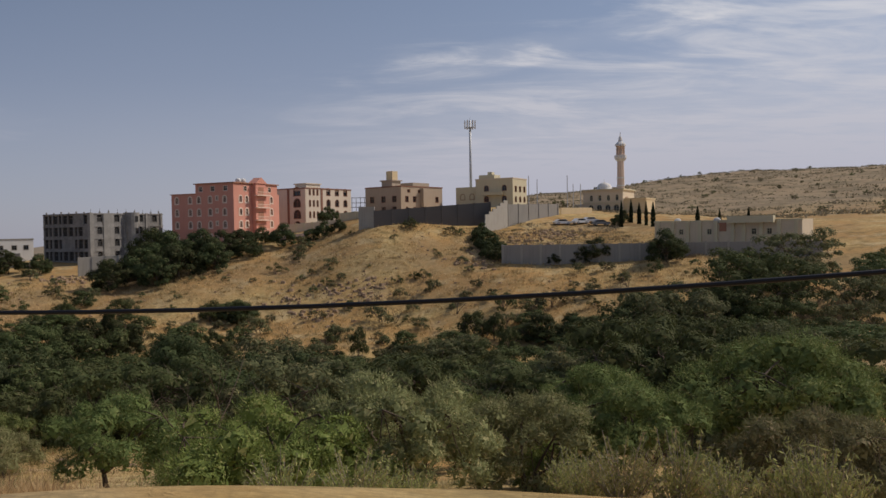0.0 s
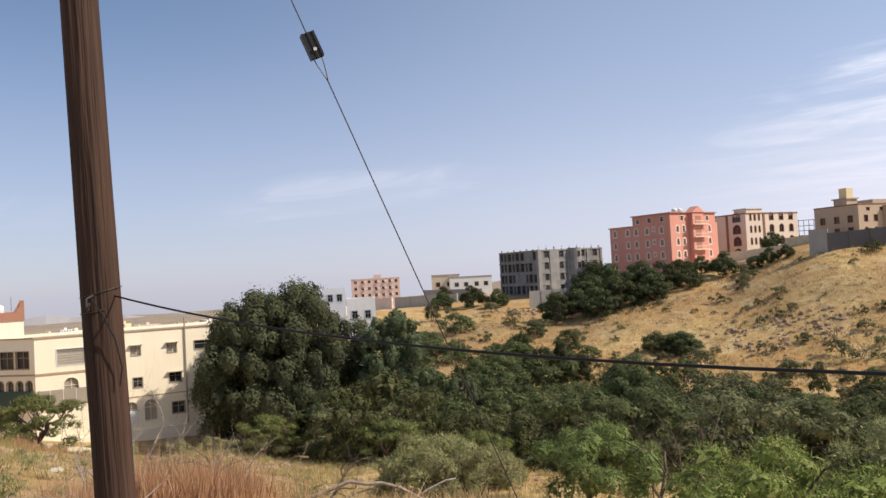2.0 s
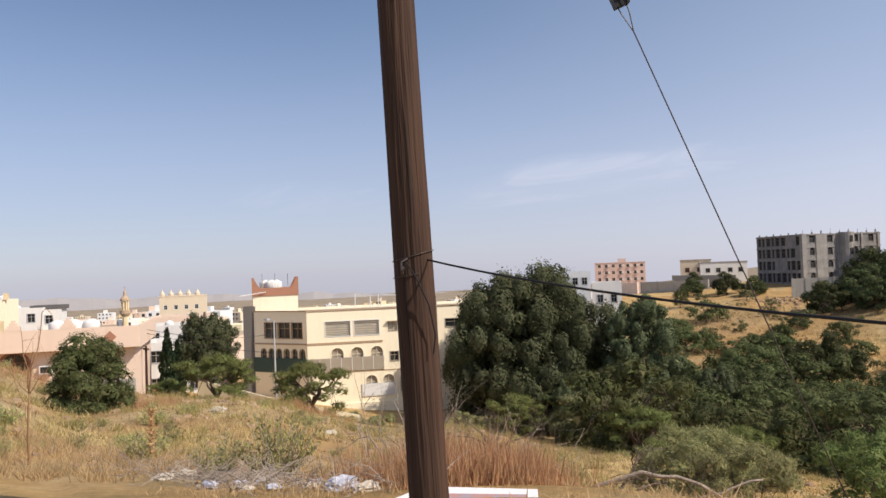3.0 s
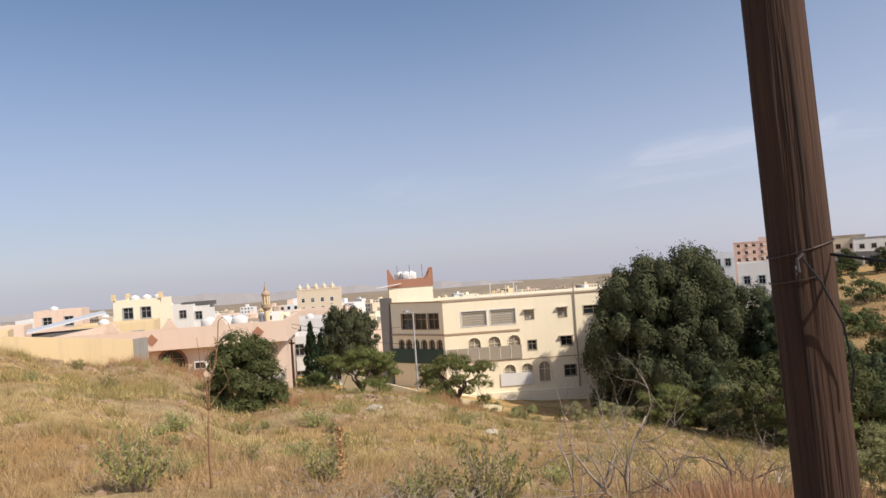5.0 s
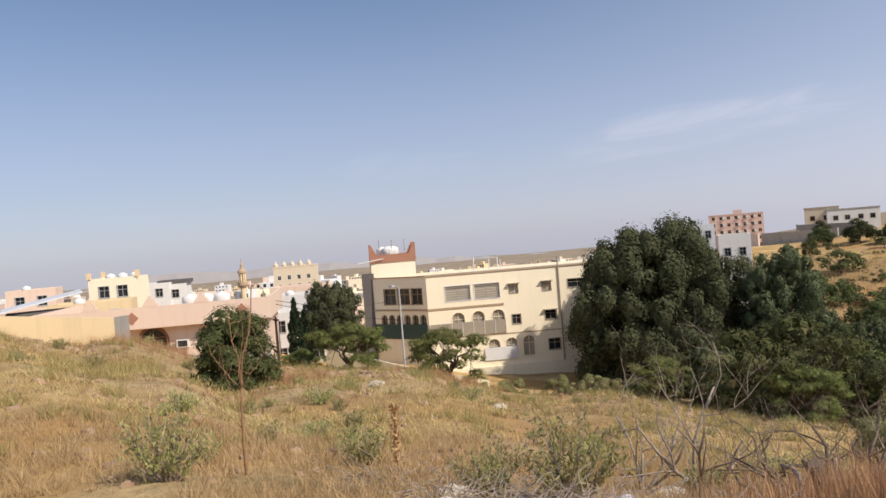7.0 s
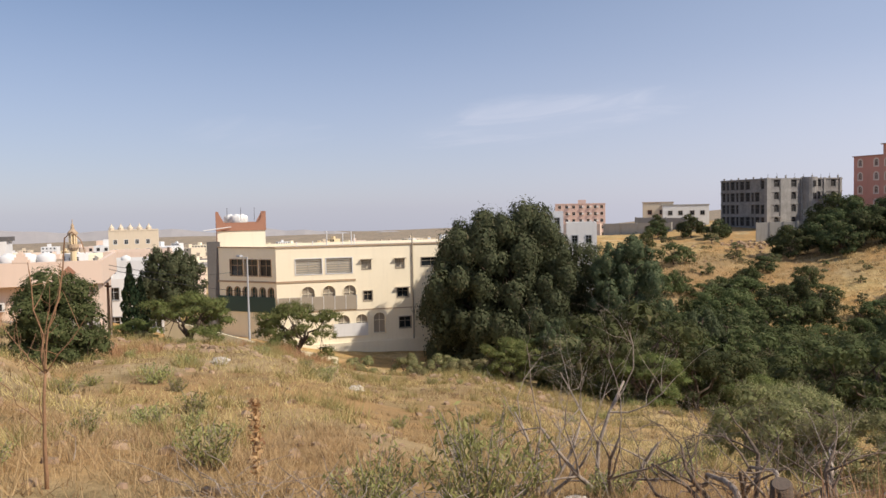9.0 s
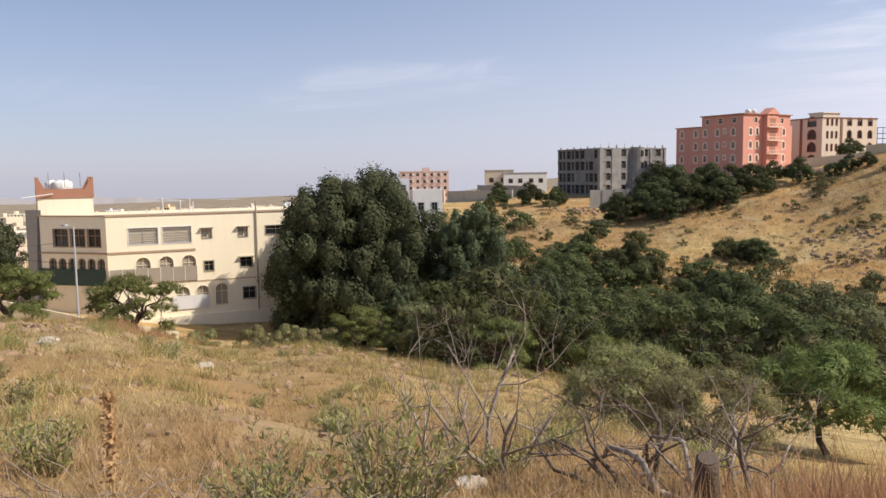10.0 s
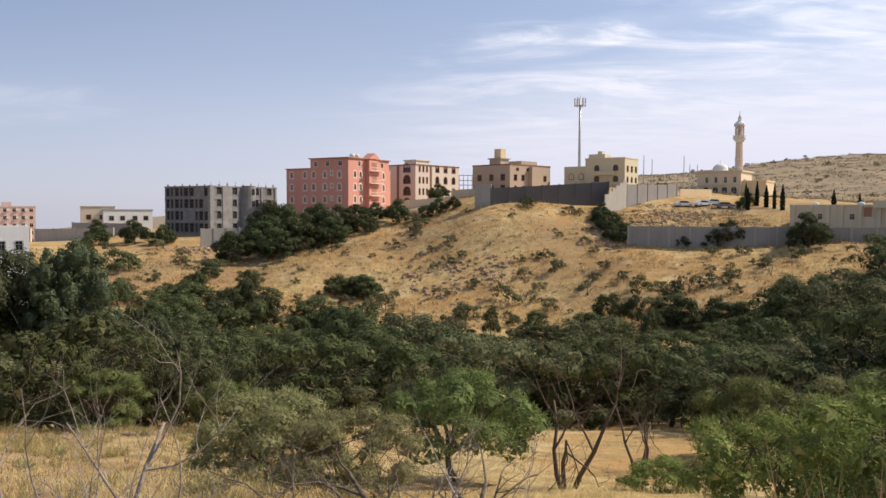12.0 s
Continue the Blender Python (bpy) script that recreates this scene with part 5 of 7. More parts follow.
# ---- plants ----
def leaf_verts(g, centers, length, width, axis_bias=(0, 0, 0), flat=0.5, out=None, corners=4, stray=0.38, along_way=None):
    """Diamond or three-cornered leaves at the centres, turned at random, leaning to axis_bias; flat presses their faces towards the sky."""
    n = len(centers)
    ax = g.normal(size=(n, 3)) + np.array(axis_bias)
    if along_way is not None:
        ax = along_way * 3.0 + ax
    ax /= np.linalg.norm(ax, axis=1, keepdims=True)
    nr = g.normal(size=(n, 3)) * (1 - flat) + np.array((0, 0, 1.0)) * flat
    if out is not None:      # faces turned away from the heart of their clump
        nr = out + g.normal(size=(n, 3)) * stray
        ax = ax - nr * (ax * nr).sum(1, keepdims=True) / (nr * nr).sum(1, keepdims=True)
        ax /= np.linalg.norm(ax, axis=1, keepdims=True) + 1e-9
    sd = np.cross(ax, nr)
    sd /= np.linalg.norm(sd, axis=1, keepdims=True) + 1e-9
    s = g.uniform(0.6, 1.35, (n, 1))
    L, W = ax * length * s / 2, sd * width * s / 2
    if corners == 3:
        return np.stack([centers - L * 0.7 + W, centers + L, centers - L * 0.7 - W], 1).reshape(-1, 3)
    quads = np.stack([centers - L, centers + W, centers + L, centers - W], 1)
    return quads.reshape(-1, 3)


def bent(p, q, g, wob, n=5, rise=0.0):
    p, q = np.array(p, float), np.array(q, float)
    pts = []
    for i in range(n):
        w = i / (n - 1)
        c = p * (1 - w) + q * w
        if 0 < i < n - 1:
            c = c + g.normal(size=3) * wob
        c[2] += rise * math.sin(math.pi * w)
        pts.append(tuple(c))
    return pts


def bough_leaves(g, cs, rad, shape, total, leaf, tufts, feather, heart=1.0, hang=0.0, lumps=0.30, under=-0.35):
    """Leaves over domed boughs at cs: each bough bulges into tufts, fine leaves lie over the tufts, and coarser leaf sprays fill it below."""
    n = len(cs)
    shape = np.array(shape, float)
    td = g.normal(size=(n * tufts, 3))
    td[:, 2] = np.where(td[:, 2] < under, -td[:, 2], td[:, 2])
    td /= np.linalg.norm(td, axis=1, keepdims=True) + 1e-9
    share = rad ** 2 / (rad ** 2).sum()
    own = g.choice(n, total, p=share)
    which = own * tufts + g.integers(0, tufts, total)
    off = g.normal(size=(total, 3)) * 0.36
    away = np.linalg.norm(off, axis=1, keepdims=True)
    d = td[which] + off
    d /= np.linalg.norm(d, axis=1, keepdims=True) + 1e-9
    reach = 1.06 - lumps * away + g.normal(size=(total, 1)) * 0.035
    loose = g.random((total, 1)) < feather * 0.5
    reach = np.where(loose, reach + g.uniform(0.0, 0.42, (total, 1)) * (1 - away).clip(0, 1), reach)
    step = d * reach
    pos = cs[own] + step * shape * rad[own][:, None]
    pos[:, 2] -= hang * g.random(total) * rad[own]
    nr = d * 0.85 / shape + off * 0.5
    nr /= np.linalg.norm(nr, axis=1, keepdims=True) + 1e-9
    if feather > 0.5:        # fine sprays that point out of the bough
        sp = loose[:, 0]
        turned = np.cross(d[sp] + g.normal(size=(int(sp.sum()), 3)) * 0.5, g.normal(size=(int(sp.sum()), 3)))
        turned[:, 2] = np.abs(turned[:, 2])
        fine = np.concatenate([leaf_verts(g, pos[~sp], leaf, leaf * 0.42, (0, 0, 0.1), 0.5, nr[~sp], 3, 0.22),
                               leaf_verts(g, pos[sp], leaf * 2.0, leaf * 0.34, (0, 0, 0), 0.5, turned / (np.linalg.norm(turned, axis=1, keepdims=True) + 1e-9), 3, 0.1, d[sp] + np.array((0, 0, 0.25)))])
    else:
        fine = leaf_verts(g, pos, leaf, leaf * 0.5, (0, 0, 0.1 - hang * 2), 0.5, nr, 3, 0.15)
    # the shaded leaf sprays within
    k = int(n * 46 * heart)
    own = g.choice(n, k, p=share)
    d = g.normal(size=(k, 3))
    d[:, 2] = np.where(d[:, 2] < under - 0.2, -d[:, 2], d[:, 2])
    d /= np.linalg.norm(d, axis=1, keepdims=True) + 1e-9
    pos = cs[own] + d * shape * rad[own][:, None] * g.uniform(0.55, 0.80, (k, 1))
    size = float(rad.mean())
    return np.concatenate([fine, leaf_verts(g, pos, size * 0.46, size * 0.34, (0, 0, -hang), 0.5, d / shape, 3, 0.2)])


def acacia_meshes(seed, H, R, pads, per, leaf, material, low=0.35, stems=1, limb_r=0.09, sprays=0, heart=1.0, umbrella=False, bough=1.0):
    """Trunk with spreading limbs, and a crown of flat feathery pads with gaps and an uneven outline."""
    g = np.random.default_rng(seed)
    wood = Build()
    forks = []
    for s in range(stems):
        b = np.array((g.uniform(-0.3, 0.3) * (stems > 1), g.uniform(-0.3, 0.3) * (stems > 1), -0.4))
        t = np.array((g.uniform(-0.12, 0.12) * R, g.uniform(-0.12, 0.12) * R, H * g.uniform(0.16, 0.28)))
        wood.tube(bent(b, t, g, 0.03 * R, 4), [limb_r * 1.7, limb_r * 1.4, limb_r * 1.25, limb_r * 1.1], 6)
        forks.append(t)
    ends = []
    k = 6
    off = g.uniform(0, 6.28)
    for i in range(k):
        a = off + i * 6.283 / k + g.uniform(-0.4, 0.4)
        r = R * g.uniform(0.35, 0.72)
        e = np.array((math.cos(a) * r, math.sin(a) * r, H * g.uniform(0.55, 0.82)))
        wood.tube(bent(forks[i % stems], e, g, 0.05 * R, 5, 0.05 * H), np.linspace(limb_r, limb_r * 0.4, 5), 4, False)
        ends.append(e)
    ph = g.uniform(0, 6.28, 4)
    cs, rad = [], []
    thick = 0.62 if umbrella else 0.82
    tries = 0
    while len(cs) < pads and tries < pads * 14:
        tries += 1
        i = len(cs)
        a = g.uniform(0, 6.283)
        u = math.sqrt(g.uniform(0.0, 1.0))
        edge = 1 + 0.16 * math.sin(2 * a + ph[0]) + 0.13 * math.sin(3 * a + ph[1]) + 0.08 * math.sin(5 * a + ph[2])
        r = u * R * edge * g.uniform(0.7, 0.86)
        z = H * (0.88 - (0.88 - low) * 0.8 * u ** 2.2) + g.normal() * 0.05 * H
        if i % 2 == 0:
            z, r = H * g.uniform(low, 0.72), R * g.uniform(0.5, 0.9)
        if umbrella:         # a broad flat canopy, with boughs a tier or two lower
            z = H * (0.92 - 0.30 * u * u) + g.normal() * 0.05 * H
            if i % 5 > 2:
                z, r = H * g.uniform(0.12, 0.6), R * g.uniform(0.5, 0.98)
        c = np.array((math.cos(a) * r, math.sin(a) * r, z))
        q = R * (g.uniform(0.17, 0.31) if umbrella else g.uniform(0.20, 0.34)) * (1.12 - 0.35 * u) * bough
        # boughs keep apart, so that dark gaps stay between them
        if any(np.linalg.norm((c - k) / np.array((1, 1, 0.8))) < 0.46 * (q + w) for k, w in zip(cs, rad)) and tries < pads * 10:
            continue
        cs.append(c), rad.append(q)
        e = min(ends, key=lambda k: np.linalg.norm(k - c))
        wood.tube(bent(e, c, g, 0.02 * R, 3), [limb_r * 0.38, limb_r * 0.25, limb_r * 0.1], 3, False)
    cs, rad = np.array(cs), np.array(rad)
    total = pads * int(per * 1.75)
    tips = bough_leaves(g, cs, rad, (1.0, 1.0, thick), total, leaf * 0.82, 11, 0.30 + 0.35 * bool(sprays), heart)
    return wood.mesh("trunk", BARK, True), array_mesh("crown", tips, 3, material)


def plant(name, meshes, x, y, label, category, group="", scale=1.0, turn_deg=0.0, z=None, sz=None):
    z = height(x, y) if z is None else z
    ob = thing(name, pose(x, y, z - 0.05, 0, 0, turn_deg) @ Matrix.Diagonal((scale, scale, sz or scale, 1)), label, category, group)
    part("trunk", meshes[0], None, ob)
    part("crown", meshes[1], None, ob)
    return ob


# the thick wood on the valley floor
near_kinds = [acacia_meshes(100 + i, 4.8, 4.7, 36, 115, 0.225, (ACACIA, ACACIA, DARKLEAF, ACACIA, SHRUB)[i], low=0.25, stems=2, umbrella=True) for i in range(5)]
far_kinds = [acacia_meshes(200 + i, 5.4, 5.6, 32, 64, 0.36, (ACACIA, DARKLEAF, ACACIA, SHRUB)[i], heart=0.6, low=0.25, stems=2, umbrella=True) for i in range(4)]
WOOD_LABELS = {"acacia_leaves": "green feathery acacia in the dense valley wood", "grey_green_shrub_leaves": "grey-green thorn tree in the dense valley wood",
               "dark_leaves": "dark green bushy tree in the dense valley wood"}
rng = random.Random(21)


def scatter(a0, a1, d0, d1, step, kinds, scale, limit, keep=lambda a, d: True):
    n = 0
    d = d0
    while d < d1:
        a = a0 + rng.uniform(0, 3)
        while a < a1:
            dd, aa = d + rng.uniform(-0.45, 0.45) * step, a + math.degrees(rng.uniform(-0.4, 0.4) * step / d)
            if keep(aa, dd) and n < limit:
                x, y = HUB[0] - dd * math.sin(radians(aa)), dd * math.cos(radians(aa))
                k = kinds[min(int(rng.random() ** 1.25 * len(kinds)), len(kinds) - 1)]
                s = rng.uniform(*scale)
                plant("acacia_tree", k, x, y, WOOD_LABELS[k[1].materials[0].name], "tree", "valley wood", s, rng.uniform(0, 360), None, s * rng.uniform(0.85, 1.2))
                n += 1
            a += math.degrees(step / d)
        d += step * 0.9
    return n


def wood_near(a, d):
    return d > 53 + 4 * math.sin(a * 0.2) - (14 if a < -10 else 0)


def wood_far(a, d):
    far_edge = 150 if a < -23 else 112 if a < 10 else 114 + (a - 10) * 0.8 if a < 21 else 122 - (a - 21) * 1.2
    return d < far_edge + 5 * math.sin(a * 0.9)


scatter(-33, 33, 40, 82, 7.2, near_kinds, (0.7, 1.3), 84, wood_near)
scatter(-33, 42, 84, 156, 8.9, far_kinds, (0.75, 1.35), 140, wood_far)

# dark trees below the flats
dark_kinds = [acacia_meshes(300 + i, 6.0, 4.4, 34, 66, 0.50, DARKLEAF, low=0.08, stems=2, bough=1.2) for i in range(2)]
for x, y, s in ((-66, 195, 0.9), (-53, 182, 0.9), (-47, 193, 0.7), (-60, 170, 0.8), (-70, 170, 0.8), (-68, 180, 0.8), (-68, 190, 1.15), (-62, 184, 1.1), (-56, 186, 0.95), (-50, 188, 0.8), (-64, 176, 1.0), (-57, 175, 0.9), (-50, 178, 0.75), (-44, 186, 0.6), (-44, 200, 0.55),
                (-38, 196, 0.7), (-28, 197, 0.48), (-31, 196, 0.42), (-24, 196, 0.4), (10.5, 186, 0.42), (9.5, 182, 0.36), (11.5, 180, 0.45), (10.0, 176, 0.40), (12.2, 173, 0.48), (10.6, 169, 0.36), (12.8, 166, 0.42), (24, 161.5, 0.3), (29, 160.5, 0.36), (-92, 184, 0.6), (-100, 186, 0.7),
                (-112, 190, 0.5), (-76, 184, 0.5), (32, 160, 0.6), (44, 151, 0.8), (46, 199, 0.34), (48.5, 204, 0.4), (-108, 184, 0.55), (-30, 224, 0.6), (-120, 206, 0.6)):
    plant("dark_tree", dark_kinds[int(x) % 2], x, y, "dark dense tree below the hillside buildings", "tree", "dark hillside trees", s * 1.25, (x * 37) % 360)

# loose trees climbing out of the wood onto the slope
slope_kinds = [acacia_meshes(330 + i, 5.2, 4.2, 20, 56, 0.42, (ACACIA, DARKLEAF, ACACIA)[i], low=0.05, stems=2, bough=1.3) for i in range(3)]
SPARSE = {"acacia_leaves": "green spreading acacia on the lower hillside", "dark_leaves": "dark rounded tree on the lower hillside"}
for a0, a1, d0, d1, count in ((10, 30, 114, 160, 64), (22, 36, 118, 190, 16), (-27, 10, 112, 130, 34), (-27, -13, 114, 128, 10)):
    for _ in range(count):
        a, d = rng.uniform(a0, a1), d0 + (d1 - d0) * rng.random() ** 1.5
        k = rng.choice(slope_kinds)
        x, y = HUB[0] - d * math.sin(radians(a)), d * math.cos(radians(a))
        plant("acacia_tree", k, x, y, SPARSE[k[1].materials[0].name], "tree", "hillside trees", rng.uniform(0.4, 1.0), rng.uniform(0, 360), None, rng.uniform(0.4, 0.9))

# single trees of note
plant("dark_tree", acacia_meshes(310, 11.0, 5.0, 52, 240, 0.24, DARKLEAF, low=0.15, stems=2), -25.2, 74.2, "tall dark bushy tree standing over the valley wood", "tree")
plant("acacia_tree", acacia_meshes(311, 8.2, 4.8, 34, 190, 0.32, DARKLEAF, low=0.3), -51.2, 118.8, "dark spreading acacia at the foot of the slope", "tree", "", 1.2)
plant("acacia_tree", acacia_meshes(312, 7.0, 5.0, 34, 190, 0.32, ACACIA, low=0.3), -58.3, 111.0, "green spreading acacia at the foot of the slope", "tree", "", 1.2)
plant("acacia_tree", acacia_meshes(313, 6.0, 4.4, 30, 240, 0.24, DARKLEAF, low=0.5), 17.1, 70.4, "dark flat-topped acacia on the valley's side", "tree")

# shrubs on the hill
shrubs = [acacia_meshes(400 + i, 1.3, 1.25, 8, 40, 0.22, (SHRUB, ACACIA, SHRUB, SHRUB)[i], low=0.05, stems=2, limb_r=0.03, heart=0.4, bough=1.3) for i in range(4)]
n = 0
while n < 290:
    a, d = rng.uniform(-28, 36), 116 + 80 * rng.random() ** 1.3
    if d < (118 if a < 12 else 124) or (a < -8 and d > 158):
        continue
    x, y = HUB[0] - d * math.sin(radians(a)), d * math.cos(radians(a))
    s = 0.5 + 1.5 * rng.random() ** 1.8 + (0.7 * rng.random() if d < 145 else 0)
    plant("shrub", shrubs[n % 4], x, y, "low grey-green shrub on the dry hillside", "shrub", "hill shrubs", s, rng.uniform(0, 360))
    n += 1


for i in range(80):
    a, d = rng.uniform(-32, -8), rng.uniform(300, 640)
    x, y = HUB[0] - d * math.sin(radians(a)), d * math.cos(radians(a))
    plant("shrub", shrubs[i % 4], x, y, "dark shrub on the distant brown hill", "shrub", "far hill shrubs", rng.uniform(0.5, 1.7), rng.uniform(0, 360))


# eucalyptus
def eucalyptus_meshes(seed, H, R, clumps, per, leaf, material=EUCA, bough=1.0):
    g = np.random.default_rng(seed)
    wood = Build()
    top = (0.3, -0.2, H * 0.86)
    wood.tube(bent((0, 0, -0.6), top, g, 0.25, 7), np.linspace(0.55, 0.12, 7), 9)
    ph = g.uniform(0, 6.28, 4)
    cs, rs = [], []
    tries = 0
    while len(cs) < clumps and tries < clumps * 12:
        tries += 1
        z = g.uniform(0.02, 1.0)
        a = g.uniform(0, 6.283)
        # outline: widest a third of the way up, round top, lobed
        prof = (1 - max(0.0, (z - 0.40) / 0.64) ** 2.2) ** 0.5 if z > 0.40 else 0.88 + 0.3 * z
        lobe = 1 + 0.10 * math.sin(3 * a + ph[0] + 4 * z) + 0.08 * math.sin(5 * a + ph[1] - 6 * z)
        r = R * prof * lobe * g.uniform(0.62, 0.90)
        c = np.array((math.cos(a) * r, math.sin(a) * r, 0.6 + z * (H - 2.2)))
        q = R * bough * (0.09 + 0.14 * g.random() ** 1.4)
        if any(np.linalg.norm((c - k) / np.array((1, 1, 1.25))) < 0.60 * (q + w) for k, w in zip(cs, rs)) and tries < clumps * 9:
            continue
        cs.append(c), rs.append(q)
        if len(cs) % 4 == 0:
            s = np.array((0.2, -0.1, max(1.5, c[2] - r * 0.7)))
            wood.tube(bent(s, c, g, 0.2, 5, 0.4), np.linspace(0.16, 0.03, 5), 5, False)
    # each lobe bulges into hanging tufts
    verts = bough_leaves(g, np.array(cs), np.array(rs), (1.0, 1.0, 1.3), clumps * per, leaf, 16, 0.45, 1.0, 0.45, 0.50, -2.0)
    # the shaded heart of the crown
    n = clumps * 14
    ci = np.array(cs)[g.integers(0, len(cs), n)] * np.array((0.55, 0.55, 0.92)) + g.normal(size=(n, 3)) * 0.5
    verts = np.concatenate([verts, leaf_verts(g, ci, R * 0.16, R * 0.11, (0, 0, -1), 0.1, None, 3)])
    return wood.mesh("trunk", BARK, True), array_mesh("crown", verts, 3, material)


euc = eucalyptus_meshes(7, 17.6, 10.3, 150, 950, 0.34)
plant("eucalyptus_tree", euc, -64.2, 68.5, "huge dense eucalyptus with drooping grey-green foliage", "tree", z=-16.0)
euc2 = eucalyptus_meshes(9, 15.2, 4.5, 84, 620, 0.30, bough=1.4)
plant("eucalyptus_tree", euc2, -51.9, 72.9, "slimmer eucalyptus beside the huge one", "tree", z=-16.2)
plant("eucalyptus_tree", euc2, -45.5, 77.0, "smaller eucalyptus at the wood's edge", "tree", "", 0.62, 120)
plant("eucalyptus_tree", euc2, -54.0, 63.0, "low eucalyptus growth in front of the huge one", "tree", "", 0.5, 40)
plant("dark_tree", eucalyptus_meshes(11, 8.0, 3.4, 64, 300, 0.24, EUCA, 1.5), -80.2, 36.6, "dark loose-crowned tree beside the cypress", "tree", "", 1.0, 200, -8.6)


def cypress(x, y, H, R, seed):
    g = np.random.default_rng(seed)
    n = 2600
    z = g.uniform(0.03, 1, n)
    r = R * np.minimum(1, (1 - z) * 2.2 + 0.06) * g.uniform(0.35, 1.0, n) ** 0.5 * (1 + 0.15 * np.sin(z * 40))
    a = g.uniform(0, 6.283, n)
    pos = np.stack([np.cos(a) * r, np.sin(a) * r, z * H], 1)
    crown = array_mesh("crown", leaf_verts(g, pos, 0.42, 0.17, (0, 0, 2.2), 0.1), 4, CYPRESS)
    trunk = Build().tube([(0, 0, -0.4), (0, 0, H * 0.9)], [0.16, 0.03], 7).mesh("trunk", BARK, True)
    plant("cypress_tree", (trunk, crown), x, y, "slim dark cypress beside the salmon house", "tree", "cypresses")
    return trunk, crown


cyp = cypress(-74.6, 29.9, 7.2, 0.75, 3)
plant("cypress_tree", cyp, -76.2, 31.6, "slim dark cypress behind another one", "tree", "cypresses", 0.9)
for i, (x, y) in enumerate(((48.4, 206.0), (50.2, 203.0), (51.5, 200.0), (52.6, 197.5), (46.0, 196.0), (53.5, 194.5), (64, 178), (69, 174), (61, 184))):
    plant("cypress_tree", cyp, x, y, "slim dark cypress on the terrace", "tree", "cypresses", 0.55 + 0.08 * (i % 3), i * 40, sz=0.75 + 0.1 * (i % 2))

# trees by the cream building and on the field
field_kind = acacia_meshes(500, 3.4, 2.7, 44, 250, 0.11, GREEN, low=0.3, sprays=6, umbrella=True)
plant("acacia_tree", field_kind, -58.5, 26.4, "spreading acacia on the field before the school", "tree", "field acacias", 1.1, 30)
plant("acacia_tree", field_kind, -48.1, 27.9, "bushy olive acacia on the field", "tree", "field acacias", 1.0, 190)
plant("acacia_tree", field_kind, -62.5, 24.5, "small acacia on the field's far edge", "tree", "field acacias", 0.55, 80)
plant("acacia_tree", field_kind, -44.2, 43.2, "small acacia under the eucalyptus", "tree", "field acacias", 0.95, 280, -11.3)
plant("acacia_tree", field_kind, -33.0, 43.2, "small acacia at the wood's edge", "tree", "field acacias", 0.9, 10, -11.0)
plant("acacia_tree", field_kind, -40.0, 50.0, "small acacia at the wood's edge", "tree", "field acacias", 0.8, 110)
dense = acacia_meshes(501, 3.8, 1.75, 60, 250, 0.12, ACACIA, low=0.0, stems=3, limb_r=0.05, bough=1.45)
plant("thorn_bush", dense, -41.2, 11.2, "dense round green thorn bush on the field", "bush", "", 1.08, 0, height(-41.2, 11.2) - 0.45)
edge_bush = acacia_meshes(502, 3.0, 2.1, 20, 150, 0.17, OLIVE, low=0.1, stems=2, limb_r=0.05)
for x, y, s in ((-54.5, 32.0, 0.4), (-52.0, 36.0, 0.45), (-50.0, 40.0, 0.4), (-56.5, 30.0, 0.35), (-57.0, 37.0, 0.45), (-48.0, 45.0, 0.5), (-53.5, 42.0, 0.4), (-60.5, 24.0, 0.4), (-66.0, 48.0, 0.8), (-64.0, 52.0, 0.9), (-61.0, 54.0, 1.0), (-68.5, 46.0, 0.7), (-60.0, 50.0, 0.8), (-57.0, 54.0, 1.0), (-70.0, 43.5, 0.6), (-55.5, 50.5, 0.9), (-64.5, 45.0, 0.6)):
    plant("thorn_bush", edge_bush, x, y, "small dense bush at the field's edge", "bush", "edge bushes", s, x * 20)

# the nearer trees on the slope below the path
slope = {
    "green": acacia_meshes(600, 3.2, 2.3, 34, 390, 0.088, GREEN, low=0.36, limb_r=0.075, sprays=7),
    "olive": acacia_meshes(601, 2.7, 2.1, 34, 380, 0.085, OLIVE, low=0.12, stems=4, limb_r=0.05, sprays=7),
    "bright": acacia_meshes(602, 2.4, 2.3, 34, 400, 0.085, BRIGHT, low=0.08, stems=4, limb_r=0.04, sprays=8),
}
SLOPE_WORDS = {"green": "fresh green acacia on the slope below the path", "olive": "olive-brown thorn bush on the slope below the path", "bright": "bright green feathery acacia bush below the path"}
